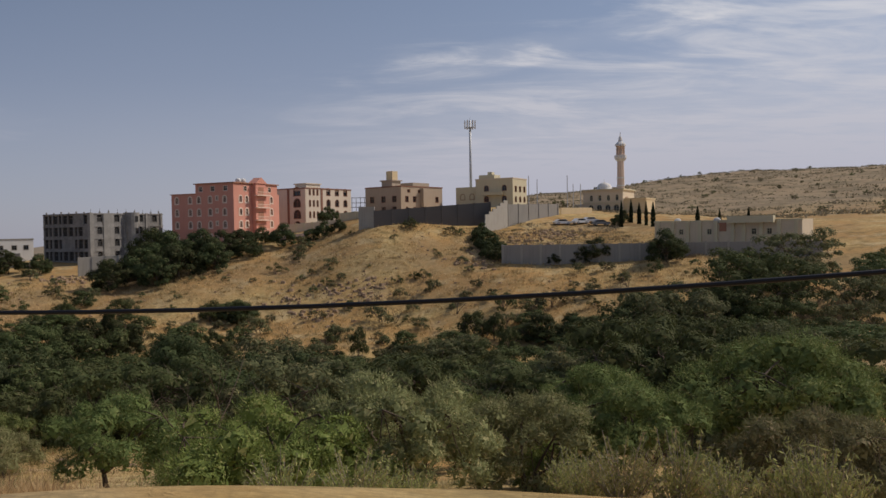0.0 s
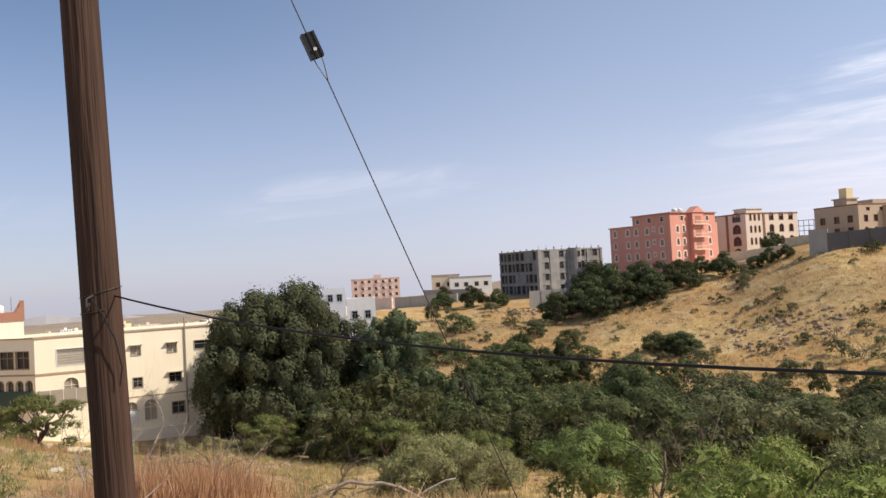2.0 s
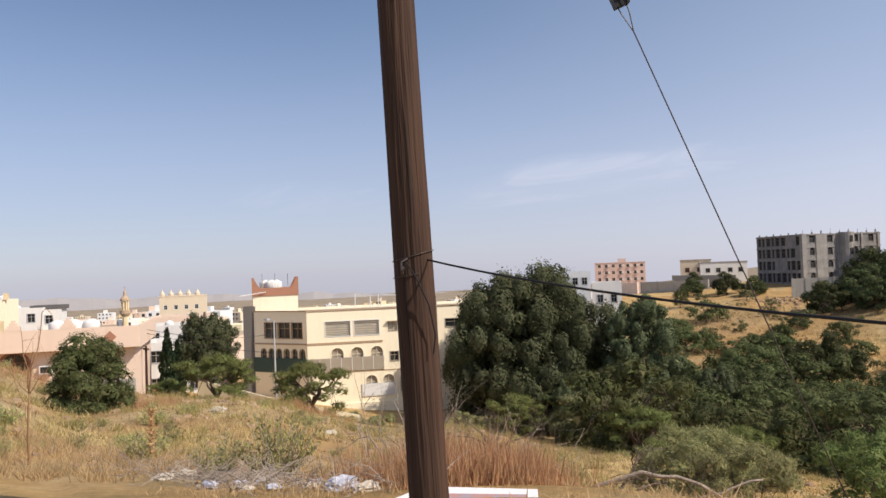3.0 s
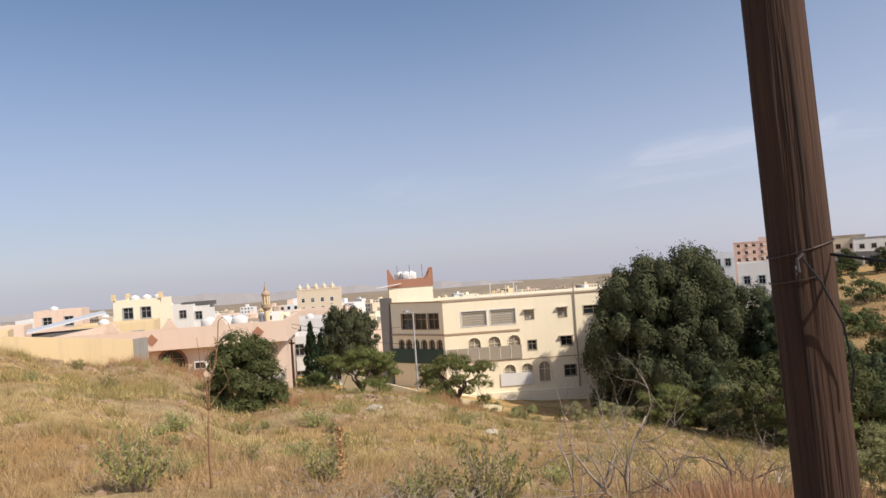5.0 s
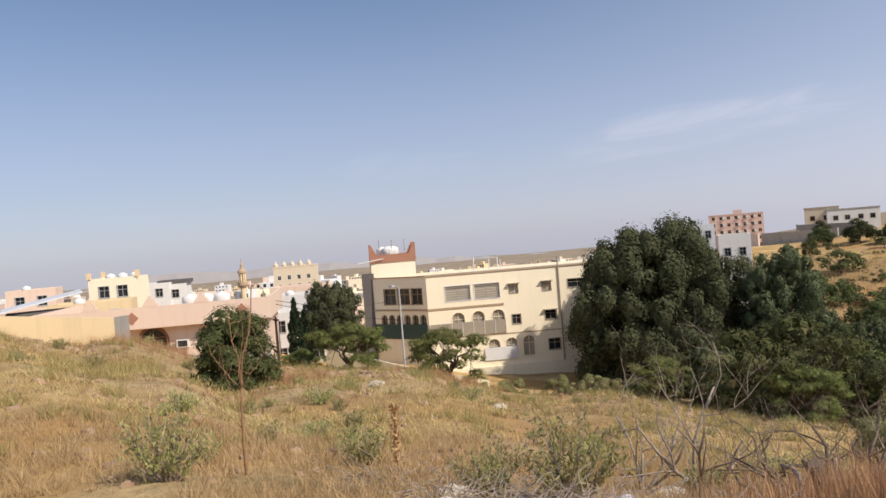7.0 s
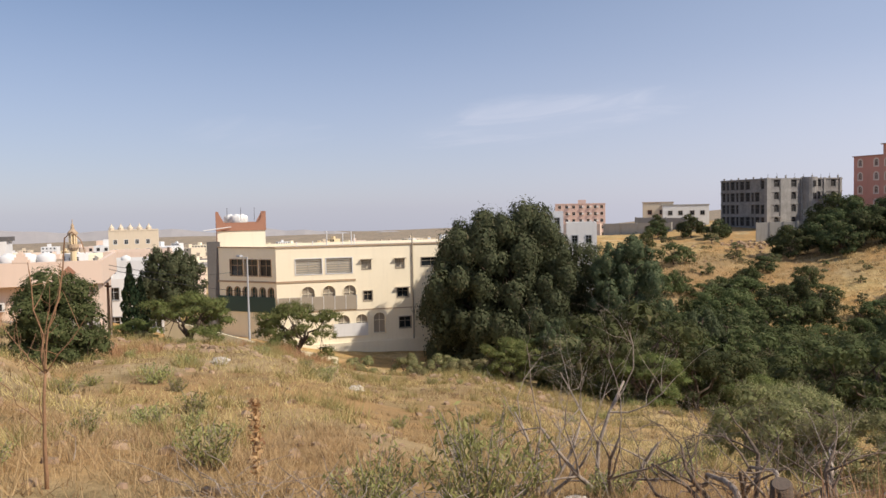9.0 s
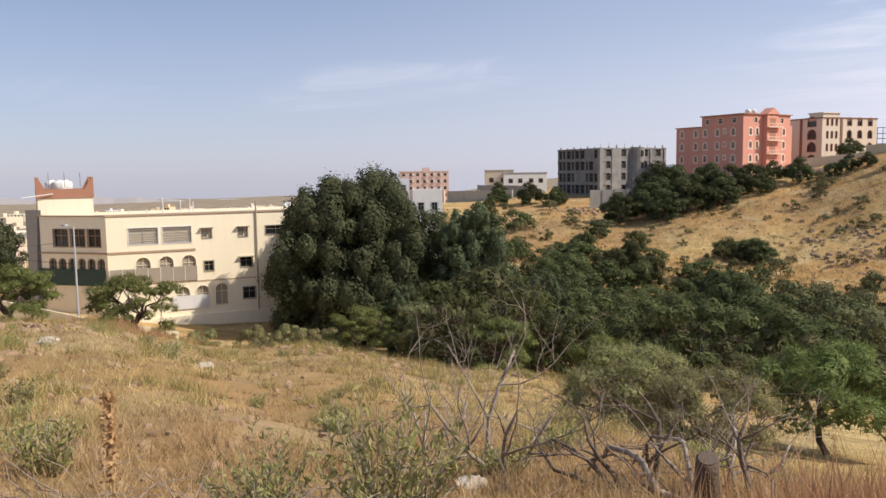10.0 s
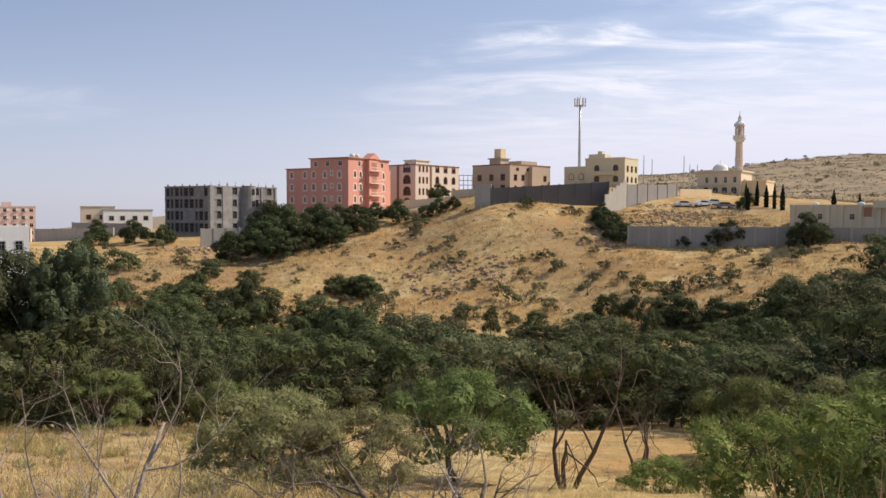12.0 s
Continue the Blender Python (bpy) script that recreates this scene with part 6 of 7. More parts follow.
for kind, x, y, s in (("green", -12.0, 24.6, 1.05), ("olive", -17.2, 22.2, 1.1), ("olive", -14.3, 19.6, 0.85), ("bright", -4.3, 12.2, 0.9), ("bright", -5.4, 15.6, 0.8), ("bright", -6.5, 21.4, 0.42),
                      ("olive", -1.9, 14.0, 0.95), ("olive", 0.7, 15.6, 0.85), ("green", 3.3, 15.8, 0.78), ("olive", 6.2, 13.6, 0.85), ("green", 11.6, 26.5, 1.6), ("olive", 9.5, 18.5, 0.9), ("green", 6.2, 32.8, 1.35), ("green", 14.9, 38.0, 1.8), ("olive", 1.6, 22.0, 0.9),
                      ("green", -0.5, 33.0, 1.1), ("olive", 8.5, 26.5, 1.15), ("olive", 13.0, 29.0, 1.2), ("olive", -20.0, 33.0, 0.8), ("green", -26.0, 43.5, 0.9),
                      ("bright", 1.5, 17.0, 0.55), ("green", 22.0, 42.0, 1.6), ("olive", 6.0, 40.0, 1.3), ("olive", -18.5, 26.5, 0.6)):
    plant("acacia_bush" if kind != "green" else "acacia_tree", slope[kind], x, y, SLOPE_WORDS[kind], "tree", "slope acacias", s, (x * 53 + y * 31) % 360)


# leafless wood
def bare_meshes(seed, H, spread, stems, r0, depth=4, droop=0.0, material=None, wander=0.26):
    g = np.random.default_rng(seed)
    stems_made = []

    def grow(b, p, d, length, r, level):
        pts, rad = [tuple(p)], [r]
        q = np.array(p, float)
        for i in range(4):
            d = d + g.normal(size=3) * wander + np.array((0, 0, 0.06 - droop))
            d /= np.linalg.norm(d)
            q = q + d * length / 4
            pts.append(tuple(q))
            rad.append(r * (1 - 0.15 * (i + 1)))
        b.tube(pts, rad, (6, 5, 4, 3, 3, 3)[level], level == 0)
        if level + 1 < depth:
            for j in range(int(g.integers(2, 4)) + (level < 2)):
                k = int(g.integers(2, 5))
                side = g.normal(size=3)
                nd = d * 0.7 + side * 0.55
                grow(b, np.array(pts[k]), nd / np.linalg.norm(nd), length * g.uniform(0.5, 0.75), rad[k] * 0.62, level + 1)

    for s in range(stems):
        a = g.uniform(0, 6.283)
        d = np.array((math.cos(a) * spread, math.sin(a) * spread, 1.0))
        b = Build()
        grow(b, np.array((math.cos(a) * 0.08, math.sin(a) * 0.08, -0.2)), d / np.linalg.norm(d), H * g.uniform(0.42, 0.6), r0, 0)
        stems_made.append(b.mesh("stem", material or DEADWOOD, True))
    return stems_made


def bare(name, me, x, y, label, scale=1.0, turn_deg=0.0, tilt=0.0, group="", z=None):
    ob = thing(name, pose(x, y, (height(x, y) if z is None else z) - 0.03, tilt, 0, turn_deg) @ Matrix.Scale(scale, 4), label, "dead tree", group)
    for stem in me:
        part("stem", stem, None, ob)
    return ob


bare_a = bare_meshes(31, 2.9, 0.55, 4, 0.036, 5, wander=0.19)
bare_b = bare_meshes(33, 4.0, 0.34, 3, 0.062, 5, material=BARK, wander=0.2)
HEAPWOOD = mat("dark_dead_wood", (0.23, 0.18, 0.14), (0.09, 0.065, 0.05), big=2.5, fine=22, amount=0.9, bump=0.5, rough=0.95)
bare_c = bare_meshes(35, 2.1, 1.0, 4, 0.040, 5, 0.12, HEAPWOOD)
bare_d = bare_meshes(37, 2.0, 0.9, 3, 0.024, 5, 0.06, DEADWOOD)
bare("dead_tree", bare_a, -13.4, 6.9, "leafless grey dead bush with forked stems in the dry grass", 0.95, 20)
bare("dead_tree", bare_a, -14.1, 6.3, "leafless thin dead stems beside the dead bush", 0.75, 150)
bare("dead_tree", bare_b, -8.8, 22.6, "leafless dark tree forking low on the slope", 1.35, 40)
bare("dead_tree", bare_b, -5.8, 29.3, "leafless dark tree on the slope", 1.1, 200)
bare("dead_tree", bare_b, -2.5, 27.0, "leafless dark tree on the slope", 1.15, 100)
bare("dead_tree", bare_b, 4.8, 31.5, "leafless dark tree among the acacias", 1.05, 300)
bare("dead_tree", bare_b, 1.0, 42.0, "grey leafless tree at the wood's edge", 1.3, 10)
for i, (x, y) in enumerate(((-27.0, 139.0), (-8.0, 142.0), (3.0, 140.0), (-36.0, 136.0), (33, 137), (-12.0, 150.0), (8.0, 152.0))):
    bare("dead_tree", bare_b, x, y, "small leafless tree on the dry hill", 1.0 + 0.2 * (i % 3), i * 70, group="hill dead trees")

# rocks: outcrops on the hill and stones on the field
def rock_stuff(name, spots, label, seed):
    g = random.Random(seed)
    b = Build()
    for x, y, s in spots:
        z = height(x, y)
        k = len(b.v)
        ring = [(x + math.cos(i * 1.047 + g.uniform(-0.3, 0.3)) * s * g.uniform(0.7, 1.2), y + math.sin(i * 1.047 + g.uniform(-0.3, 0.3)) * s * g.uniform(0.7, 1.2)) for i in range(6)]
        b.v += [(px, py, z - 0.3 * s) for px, py in ring]
        b.v += [(x + (px - x) * g.uniform(0.5, 0.95), y + (py - y) * g.uniform(0.5, 0.95), z + s * g.uniform(0.2, 0.6)) for px, py in ring]
        b.v.append((x, y, z + s * g.uniform(0.4, 0.75)))
        for i in range(6):
            j = (i + 1) % 6
            b.f += [(k + i, k + j, k + 6 + j, k + 6 + i), (k + 6 + i, k + 6 + j, k + 12)]
    whole(name, b, ROCK, pose(0, 0, 0), label, "rocks", kind="stuff")


g = random.Random(77)
spots = []
for cx, cy, r, n in ((-22, 152, 7, 60), (-16, 158, 6, 60), (9, 168, 5, 70), (11, 176, 4, 50), (-70, 186, 6, 50), (-30, 160, 6, 30), (-84, 178, 7, 50), (26, 182, 8, 70), (30, 190, 6, 60)):
    spots += [(g.gauss(cx, r * 0.6), g.gauss(cy, r * 0.5), g.uniform(0.25, 0.8)) for _ in range(n)]
for _ in range(260):
    a, d = g.uniform(-22, 34), g.uniform(138, 192)
    spots.append((HUB[0] - d * math.sin(radians(a)), d * math.cos(radians(a)), g.uniform(0.15, 0.45)))
rock_stuff("hill_rocks", spots, "brown broken rocks scattered on the dry hillside", 4)
spots = []
for _ in range(420):
    a, d = g.uniform(20, 95), 8 * (7 ** g.random())
    spots.append((HUB[0] - d * math.sin(radians(a)), d * math.cos(radians(a)), g.uniform(0.04, 0.11) * (1 + d / 30)))
for cx, cy, r, n in ((-44, 18, 3.5, 70), (-36, 17, 3, 40), (-50, 5.5, 5, 70), (-36, 33, 3, 35), (-28, 36, 4, 40)):
    spots += [(g.gauss(cx, r), g.gauss(cy, r * 0.6), g.uniform(0.1, 0.35)) for _ in range(n)]
rock_stuff("field_stones", spots, "brown stones scattered over the dry field", 5)


# grass
def grass_stuff(name, tufts, blades, seed, material, label, lean=0.35, width=0.012):
    """Tufts (x, y, height, radius) of thin bent blades."""
    g = np.random.default_rng(seed)
    out = []
    for x, y, h, r in tufts:
        z = height(x, y)
        n = blades
        base = np.stack([x + g.normal(size=n) * r, y + g.normal(size=n) * r, np.full(n, z - 0.04)], 1)
        tip = base + np.stack([g.normal(size=n) * lean * h, g.normal(size=n) * lean * h, h * g.uniform(0.5, 1.15, n)], 1)
        a = g.uniform(0, 6.283, n)
        w = width * (1 + h * 0.6)
        off = np.stack([np.cos(a) * w, np.sin(a) * w, np.zeros(n)], 1)
        out.append(np.stack([base - off, base + off, tip], 1).reshape(-1, 3))
    ob = new(name, array_mesh(name, np.concatenate(out), 3, material))
    return tagged(ob, label, "grass", kind="stuff")


def front(x, y):
    """Whether a place lies beyond the walker's track."""
    return y > 1.1 + 0.10 * (x + 7) ** 2 * 0.06 + (0.9 if x > -6 else 0.0) or x < -13.5


g = random.Random(9)
tufts = []
while len(tufts) < 5200:
    a, d = g.uniform(-25, 98), 2.2 + 13 * g.random() ** 0.8
    x, y = HUB[0] - d * math.sin(radians(a)), d * math.cos(radians(a))
    if front(x, y) and noise.noise((x * 0.45, y * 0.45, 2.0)) > -0.25 + 0.25 * g.random():
        if d > 5.5 or g.random() < 0.3:
            tufts.append((x, y, g.uniform(0.08, 0.30) * (1 if d > 5 else 0.6), g.uniform(0.05, 0.14)))
grass_stuff("dry_grass", tufts, 15, 1, STRAW, "short straw-coloured dry grass near the path", 0.5, 0.006)
tufts = []
while len(tufts) < 7500:
    a, d = g.uniform(-20, 98), 14 + 46 * g.random()
    x, y = HUB[0] - d * math.sin(radians(a)), d * math.cos(radians(a))
    if noise.noise((x * 0.16, y * 0.16, 4.0)) > -0.2 + 0.3 * g.random():
        tufts.append((x, y, g.uniform(0.08, 0.26), g.uniform(0.12, 0.35)))
grass_stuff("field_grass", tufts, 13, 2, STRAW, "straw-coloured dry grass over the field", 0.6, 0.008)
tufts = []
for _ in range(5600):
    a, d = g.uniform(10, 98), 7 + 52 * g.random() ** 0.9
    s = (0.5 + d / 40)
    tufts.append((HUB[0] - d * math.sin(radians(a)), d * math.cos(radians(a)), g.uniform(0.06, 0.2) * s, g.uniform(0.05, 0.15) * s))
grass_stuff("dry_scrub", tufts, 14, 6, BROWNTUFT, "low brown dry scrub tufts over the field", 0.5, 0.010)
tufts = []
for _ in range(420):
    a, d = g.uniform(16, 97), 9 + 48 * g.random() ** 0.8
    x, y = HUB[0] - d * math.sin(radians(a)), d * math.cos(radians(a))
    for _ in range(5):
        tufts.append((x + g.gauss(0, 0.16 + d * 0.004), y + g.gauss(0, 0.16 + d * 0.004), g.uniform(0.2, 0.45) * (0.7 + d / 60), g.uniform(0.05, 0.12) * (0.7 + d / 50)))
grass_stuff("scrub_cushions", tufts, 22, 16, CUSHION, "dark straw-brown scrub cushions over the dry field", 0.45, 0.008)
tufts = []
while len(tufts) < 300:
    x, y = g.gauss(-9.0, 0.6), g.gauss(3.6, 0.5)
    if y > 2.4 and x < -8.3 + 0.25 * g.random():
        tufts.append((x, y, g.uniform(0.25, 0.55), g.uniform(0.06, 0.14)))
for cx, cy, n in ((-9.5, 4.0, 20), (-44.5, 24.0, 60), (-50.5, 26.5, 60), (-42.0, 13.5, 60), (-53.0, 10.5, 60), (-57.0, 25.0, 60)):
    tufts += [(g.gauss(cx, 0.5 + abs(cx) * 0.03), g.gauss(cy, 0.35 + abs(cx) * 0.02), g.uniform(0.35, 0.8), g.uniform(0.06, 0.2)) for _ in range(n)]
grass_stuff("tall_dry_grass", tufts, 34, 3, REDGRASS, "tall reddish-brown dry grass in thick clumps", 0.22, 0.005)
tufts = []
for _ in range(6500):
    a, d = g.uniform(-26, 35), g.uniform(130, 196)
    tufts.append((HUB[0] - d * math.sin(radians(a)), d * math.cos(radians(a)), g.uniform(0.3, 0.7), g.uniform(0.4, 1.1)))
grass_stuff("hill_grass", tufts, 8, 4, STRAW, "dry orange grass over the far hill", 0.6, 0.06)
tufts = []
for _ in range(2600):
    a, d = g.uniform(-26, 35), g.uniform(130, 196)
    if noise.noise((a * 0.25, d * 0.06, 9.0)) > -0.15:
        tufts.append((HUB[0] - d * math.sin(radians(a)), d * math.cos(radians(a)), g.uniform(0.25, 0.6), g.uniform(0.2, 0.6)))
grass_stuff("hill_scrub", tufts, 10, 7, BROWNTUFT, "low brown dry scrub over the far hill", 0.7, 0.07)
tufts = [(g.uniform(14, 45), g.uniform(164, 202), g.uniform(0.2, 0.6), g.uniform(0.2, 0.7)) for _ in range(900)]
grass_stuff("terrace_scrub", tufts, 12, 17, FADED, "grey-brown weeds over the rubble terrace", 0.8, 0.06)
tufts = []
for _ in range(3000):
    a, d = g.uniform(-36, -6), g.uniform(235, 700)
    tufts.append((HUB[0] - d * math.sin(radians(a)), d * math.cos(radians(a)), g.uniform(0.4, 1.1), g.uniform(0.6, 2.4)))
grass_stuff("distant_scrub", tufts, 9, 8, FADED, "grey-brown scrub over the distant hill", 0.9, 0.22)


# weeds: leafy clumps on stems
def weed_meshes(seed, H, R, stems, per, leaf):
    g = np.random.default_rng(seed)
    b = Build()
    pos = []
    for i in range(stems):
        a, r = g.uniform(0, 6.283), R * math.sqrt(g.uniform(0.05, 1))
        e = (math.cos(a) * r, math.sin(a) * r, H * g.uniform(0.6, 1.05) * (1 - 0.35 * (r / R) ** 2))
        pts = bent((e[0] * 0.15, e[1] * 0.15, -0.05), e, g, 0.02, 4)
        b.tube(pts, np.linspace(0.008, 0.003, 4), 4, False)
        for _ in range(per):
            w = g.uniform(0.25, 1.0)
            k = min(int(w * 3), 2)
            f = w * 3 - k
            pos.append(np.array(pts[k]) * (1 - f) + np.array(pts[k + 1]) * f + g.normal(size=3) * 0.022)
    return b.mesh("stems", DEADWOOD), array_mesh("leaves", leaf_verts(g, np.array(pos), leaf, leaf * 0.24, (0, 0, 1.3), 0.3), 4, WEED)


weed = weed_meshes(71, 1.0, 0.62, 52, 30, 0.085)
weed_small = weed_meshes(72, 0.5, 0.42, 28, 24, 0.085)


def weed_plant(meshes, x, y, label, s=1.0, group=""):
    ob = thing("weed", pose(x, y, height(x, y), 0, 0, (x * 91) % 360) @ Matrix.Scale(s, 4), label, "weed", group)
    tagged(part("stalk", meshes[0], None, ob), kind="stuff"), part("foliage", meshes[1], None, ob)


weed_plant(weed, -12.5, 3.5, "tall grey-green leafy weed clump at the path's edge", 1.0)
weed_plant(weed, -13.3, 3.1, "grey-green leafy weed beside the tall clump", 0.7)
weed_plant(weed, -15.1, 0.4, "grey-green weed clump among dry stems", 0.85)
for i in range(15):
    x, y = g.uniform(-3.5, 5.0), g.uniform(8.5, 12.5)
    weed_plant(weed, x, y, "yellow-green leafy weed on the slope below the path", g.uniform(0.7, 1.3), "slope weeds")
for i in range(90):
    a, d = g.uniform(22, 92), 9 + 42 * g.random()
    x, y = HUB[0] - d * math.sin(radians(a)), d * math.cos(radians(a))
    weed_plant(weed_small, x, y, "small grey-green weed in the dry field", g.uniform(0.4, 0.95) * (1 + d / 90), "field weeds")


# ---- the pole, its wires, and what lies near the path ----
def timber_mat():
    m = mat("creosoted_timber", (0.082, 0.043, 0.027), (0.020, 0.011, 0.008), rough=0.85, big=5, fine=34, amount=1.0, bump=0.7, stain=0.95)
    n, l = m.node_tree.nodes, m.node_tree.links
    tc = next(k for k in n if k.type == "TEX_COORD")
    mp = n.new("ShaderNodeMapping")
    mp.inputs["Scale"].default_value = (1, 1, 0.035)
    l.new(tc.outputs["Object"], mp.inputs[0])
    for k in n:
        if k.type == "TEX_NOISE":
            l.new(mp.outputs[0], k.inputs["Vector"])
            if k.inputs["Scale"].default_value < 2:      # drying cracks
                k.inputs["Scale"].default_value = 48
    return m


TIMBER = timber_mat()
PX, PY = -7.20, 1.470
PZ = height(PX, PY)


def timber_pole(x, y, z, top, r0=0.135, r1=0.116, lean=1.8):
    ob = thing("utility_pole", pose(x, y, z) @ Matrix.Rotation(radians(lean), 4, (0.6, -0.8, 0)), "weathered dark brown timber utility pole with drying cracks", "utility pole")
    g = random.Random(12)
    b = Build()
    sides, rows = 40, 26
    h = top - z
    cracks = [(g.uniform(0, 6.283), g.uniform(0, 1), g.uniform(0.15, 0.4)) for _ in range(26)]
    for i in range(rows + 1):
        w = i / rows
        for j in range(sides):
            a = 2 * math.pi * j / sides
            r = (r0 + (r1 - r0) * w) * (1 + 0.012 * noise.noise((math.cos(a) * 2, math.sin(a) * 2, w * 9)))
            for ca, cw, cl in cracks:
                if abs(w - cw) < cl / 2 and abs((a - ca + math.pi) % (2 * math.pi) - math.pi) < 0.09:
                    r -= 0.006
            b.v.append((r * math.cos(a), r * math.sin(a), -0.6 + (h + 0.6) * w))
    for i in range(rows):
        for j in range(sides):
            p, q = i * sides + j, i * sides + (j + 1) % sides
            b.f.append((p, q, q + sides, p + sides))
    b.f.append(tuple(rows * sides + j for j in range(sides)))
    part("shaft", b, TIMBER, ob, smooth=True)
    return ob


pole = timber_pole(PX, PY, PZ, 8.2)
TIE = 1.82 - PZ


def ring_pts(r, z, tilt, n=28, turns=1.0, a0=0.0):
    return [(r * math.cos(a0 + 2 * math.pi * turns * i / n), r * math.sin(a0 + 2 * math.pi * turns * i / n), z + tilt * math.sin(a0 + 2 * math.pi * turns * i / n + 0.6)) for i in range(n + 1)]


part("wire_tie", Build().tube(ring_pts(0.1375, TIE + 0.02, 0.03, 40, 2.0), 0.0035, 5), STEEL, pole, "loops of thin galvanised tie wire")
part("wire_tie", Build().tube(ring_pts(0.1375, TIE - 0.10, 0.02, 14, 0.35, 3.6), 0.0035, 5), STEEL, pole)
part("hook", Build().tube([(0.09, -0.13, TIE), (0.10, -0.19, TIE - 0.02), (0.11, -0.2, TIE - 0.07), (0.08, -0.17, TIE - 0.1), (0.06, -0.14, TIE - 0.05)], 0.007, 6), STEEL, pole)
part("cable_tail", Build().tube([(0.10, -0.15, TIE - 0.02), (0.15, -0.12, TIE - 0.12), (0.19, -0.06, TIE - 0.3), (0.19, -0.02, TIE - 0.5), (0.17, -0.03, TIE - 0.62)], 0.005, 6), BLACK, pole)

# the low cable, from the pole away to the right
slope_y = -0.2295
cable = [(x, PY + slope_y * (x - PX), 1.82 - 0.1524 * (x - PX) + 0.0171 * (x - PX) ** 2) for x in np.linspace(PX + 0.02, 12.2, 60)]
whole("overhead_cable", Build().tube(cable, 0.0062, 8), BLACK, pose(0, 0, 0), "black sagging overhead cable tied to the timber pole", "cable")
ex, ey = cable[-1][0], cable[-1][1]
timber_pole(ex + 0.13, ey + 0.04, height(ex, ey), 8.4)

# the guy wire with its insulator
CL = Vector((-7.178, 3.82, 4.076))
GD = Vector((1.229, 1.326, -4.446))
lowp = CL + GD * 1.02
while lowp.z > height(lowp.x, lowp.y) - 0.1:
    lowp += GD * 0.02
topw = CL - GD * 1.0
GN = GD.normalized()
guy = thing("guy_wire", pose(CL.x, CL.y, CL.z), "thin steel guy wire with a black insulator block", "guy wire")
part("upper_strand", Build().tube([topw - CL, -GN * 0.125], 0.0060, 6), STEEL, guy)
part("lower_strand", Build().tube([GN * 0.36, lowp - CL], 0.0060, 6), STEEL, guy)
sx = Vector((0.8, 0.6, 0)).normalized()
for s in (-1, 1):
    part("loop_strand", Build().tube([GN * 0.10 + sx * 0.045 * s, GN * 0.20 + sx * 0.034 * s, GN * 0.37], 0.0052, 5), STEEL, guy)
ins = Build()
zx = GN.to_track_quat("Z", "X").to_matrix()
for x0, x1, y0, y1 in ((-0.056, 0.056, -0.036, 0.036), (-0.066, -0.043, -0.046, 0.046), (0.043, 0.066, -0.046, 0.046), (-0.012, 0.012, -0.044, 0.044)):
    k = len(ins.v)
    ins.box(x0, x1, y0, y1, -0.125, 0.125)
    ins.v[k:] = [tuple(zx @ Vector(v)) for v in ins.v[k:]]
part("insulator", ins, BLACK, guy, "ribbed black insulator block")
part("bolt", Build().tube([zx @ Vector((0, -0.066, 0.05)), zx @ Vector((0, 0.066, 0.05))], 0.018, 8), METAL, guy)

# stump with torn dead branches
SX, SY = -10.7, 4.9
sz_ = height(SX, SY)
stump = thing("tree_stump", pose(SX, SY, sz_), "sawn grey tree stump with a pale cut face", "tree stump")
part("stump_wood", Build().tube([(0, 0, -0.3), (0.01, 0, 0.1), (0.0, -0.03, 0.28), (0.02, -0.09, 0.44)], [0.14, 0.10, 0.085, 0.08], 14), BARK, stump, smooth=True)
CUT = mat("cut_wood_face", (0.17, 0.13, 0.10), (0.09, 0.07, 0.055), big=8, fine=60, bump=0.2)
part("cut_face", Build().tube([(0.021, -0.092, 0.438), (0.022, -0.098, 0.45)], 0.066, 14), CUT, stump, "pale sawn wood")
bare("dead_branch", bare_c, -11.4, 6.6, "tangled heap of torn grey dead branches", 0.95, 70, 28)
bare("dead_branch", bare_d, -11.1, 6.3, "tangled pale dead branches in the heap's middle", 0.95, 130, 48)
bare("dead_branch", bare_c, -10.7, 5.7, "torn dead branches leaning on the stump", 0.75, 260, 40)
bare("dead_branch", bare_d, -11.0, 6.7, "dead branches at the back of the heap", 0.92, 20, -30)
bare("dead_branch", bare_c, -8.3, 5.2, "low dead branches lying beyond the pole", 0.55, 170, 70)
bare("dead_branch", bare_d, -10.9, 6.0, "tangled grey dead branches beside the stump", 0.85, 200, -35)
bare("dead_branch", bare_c, -11.9, 6.1, "grey dead branches lying on the grass", 0.8, 310, 60)
gb = np.random.default_rng(8)
for pts, r, lb in ((((-11.1, 5.6, 0), (-11.5, 5.9, 0.30), (-12.0, 6.4, 0.42), (-12.4, 6.9, 0.1)), 0.036, "thick bent dead limb rising from the heap"),
                   (((-8.6, 4.9, 0), (-8.1, 5.3, 0.30), (-7.6, 5.6, 0.24), (-6.9, 6.1, 0.0)), 0.026, "bent fallen dead limb on the grass"),
                   (((-8.0, 5.5, 0), (-7.5, 5.9, 0.2), (-7.2, 6.2, 0.42)), 0.020, "short forked dead limb on the grass"),
                   (((-10.9, 5.6, 0), (-11.2, 6.1, 0.45), (-11.6, 6.5, 0.5), (-11.8, 6.7, 0.2)), 0.024, "arched pale dead limb")):
    pts = [(x, y, height(x, y) + z - 0.02) for x, y, z in pts]
    fine = []
    for p, q in zip(pts, pts[1:]):
        fine += bent(p, q, gb, 0.03, 4)[:-1]
    fine.append(pts[-1])
    whole("dead_limb", Build().tube(fine, np.linspace(r, r * 0.5, len(fine)), 7), DEADWOOD, pose(0, 0, 0), lb, "dead limb", "fallen limbs", smooth=True)

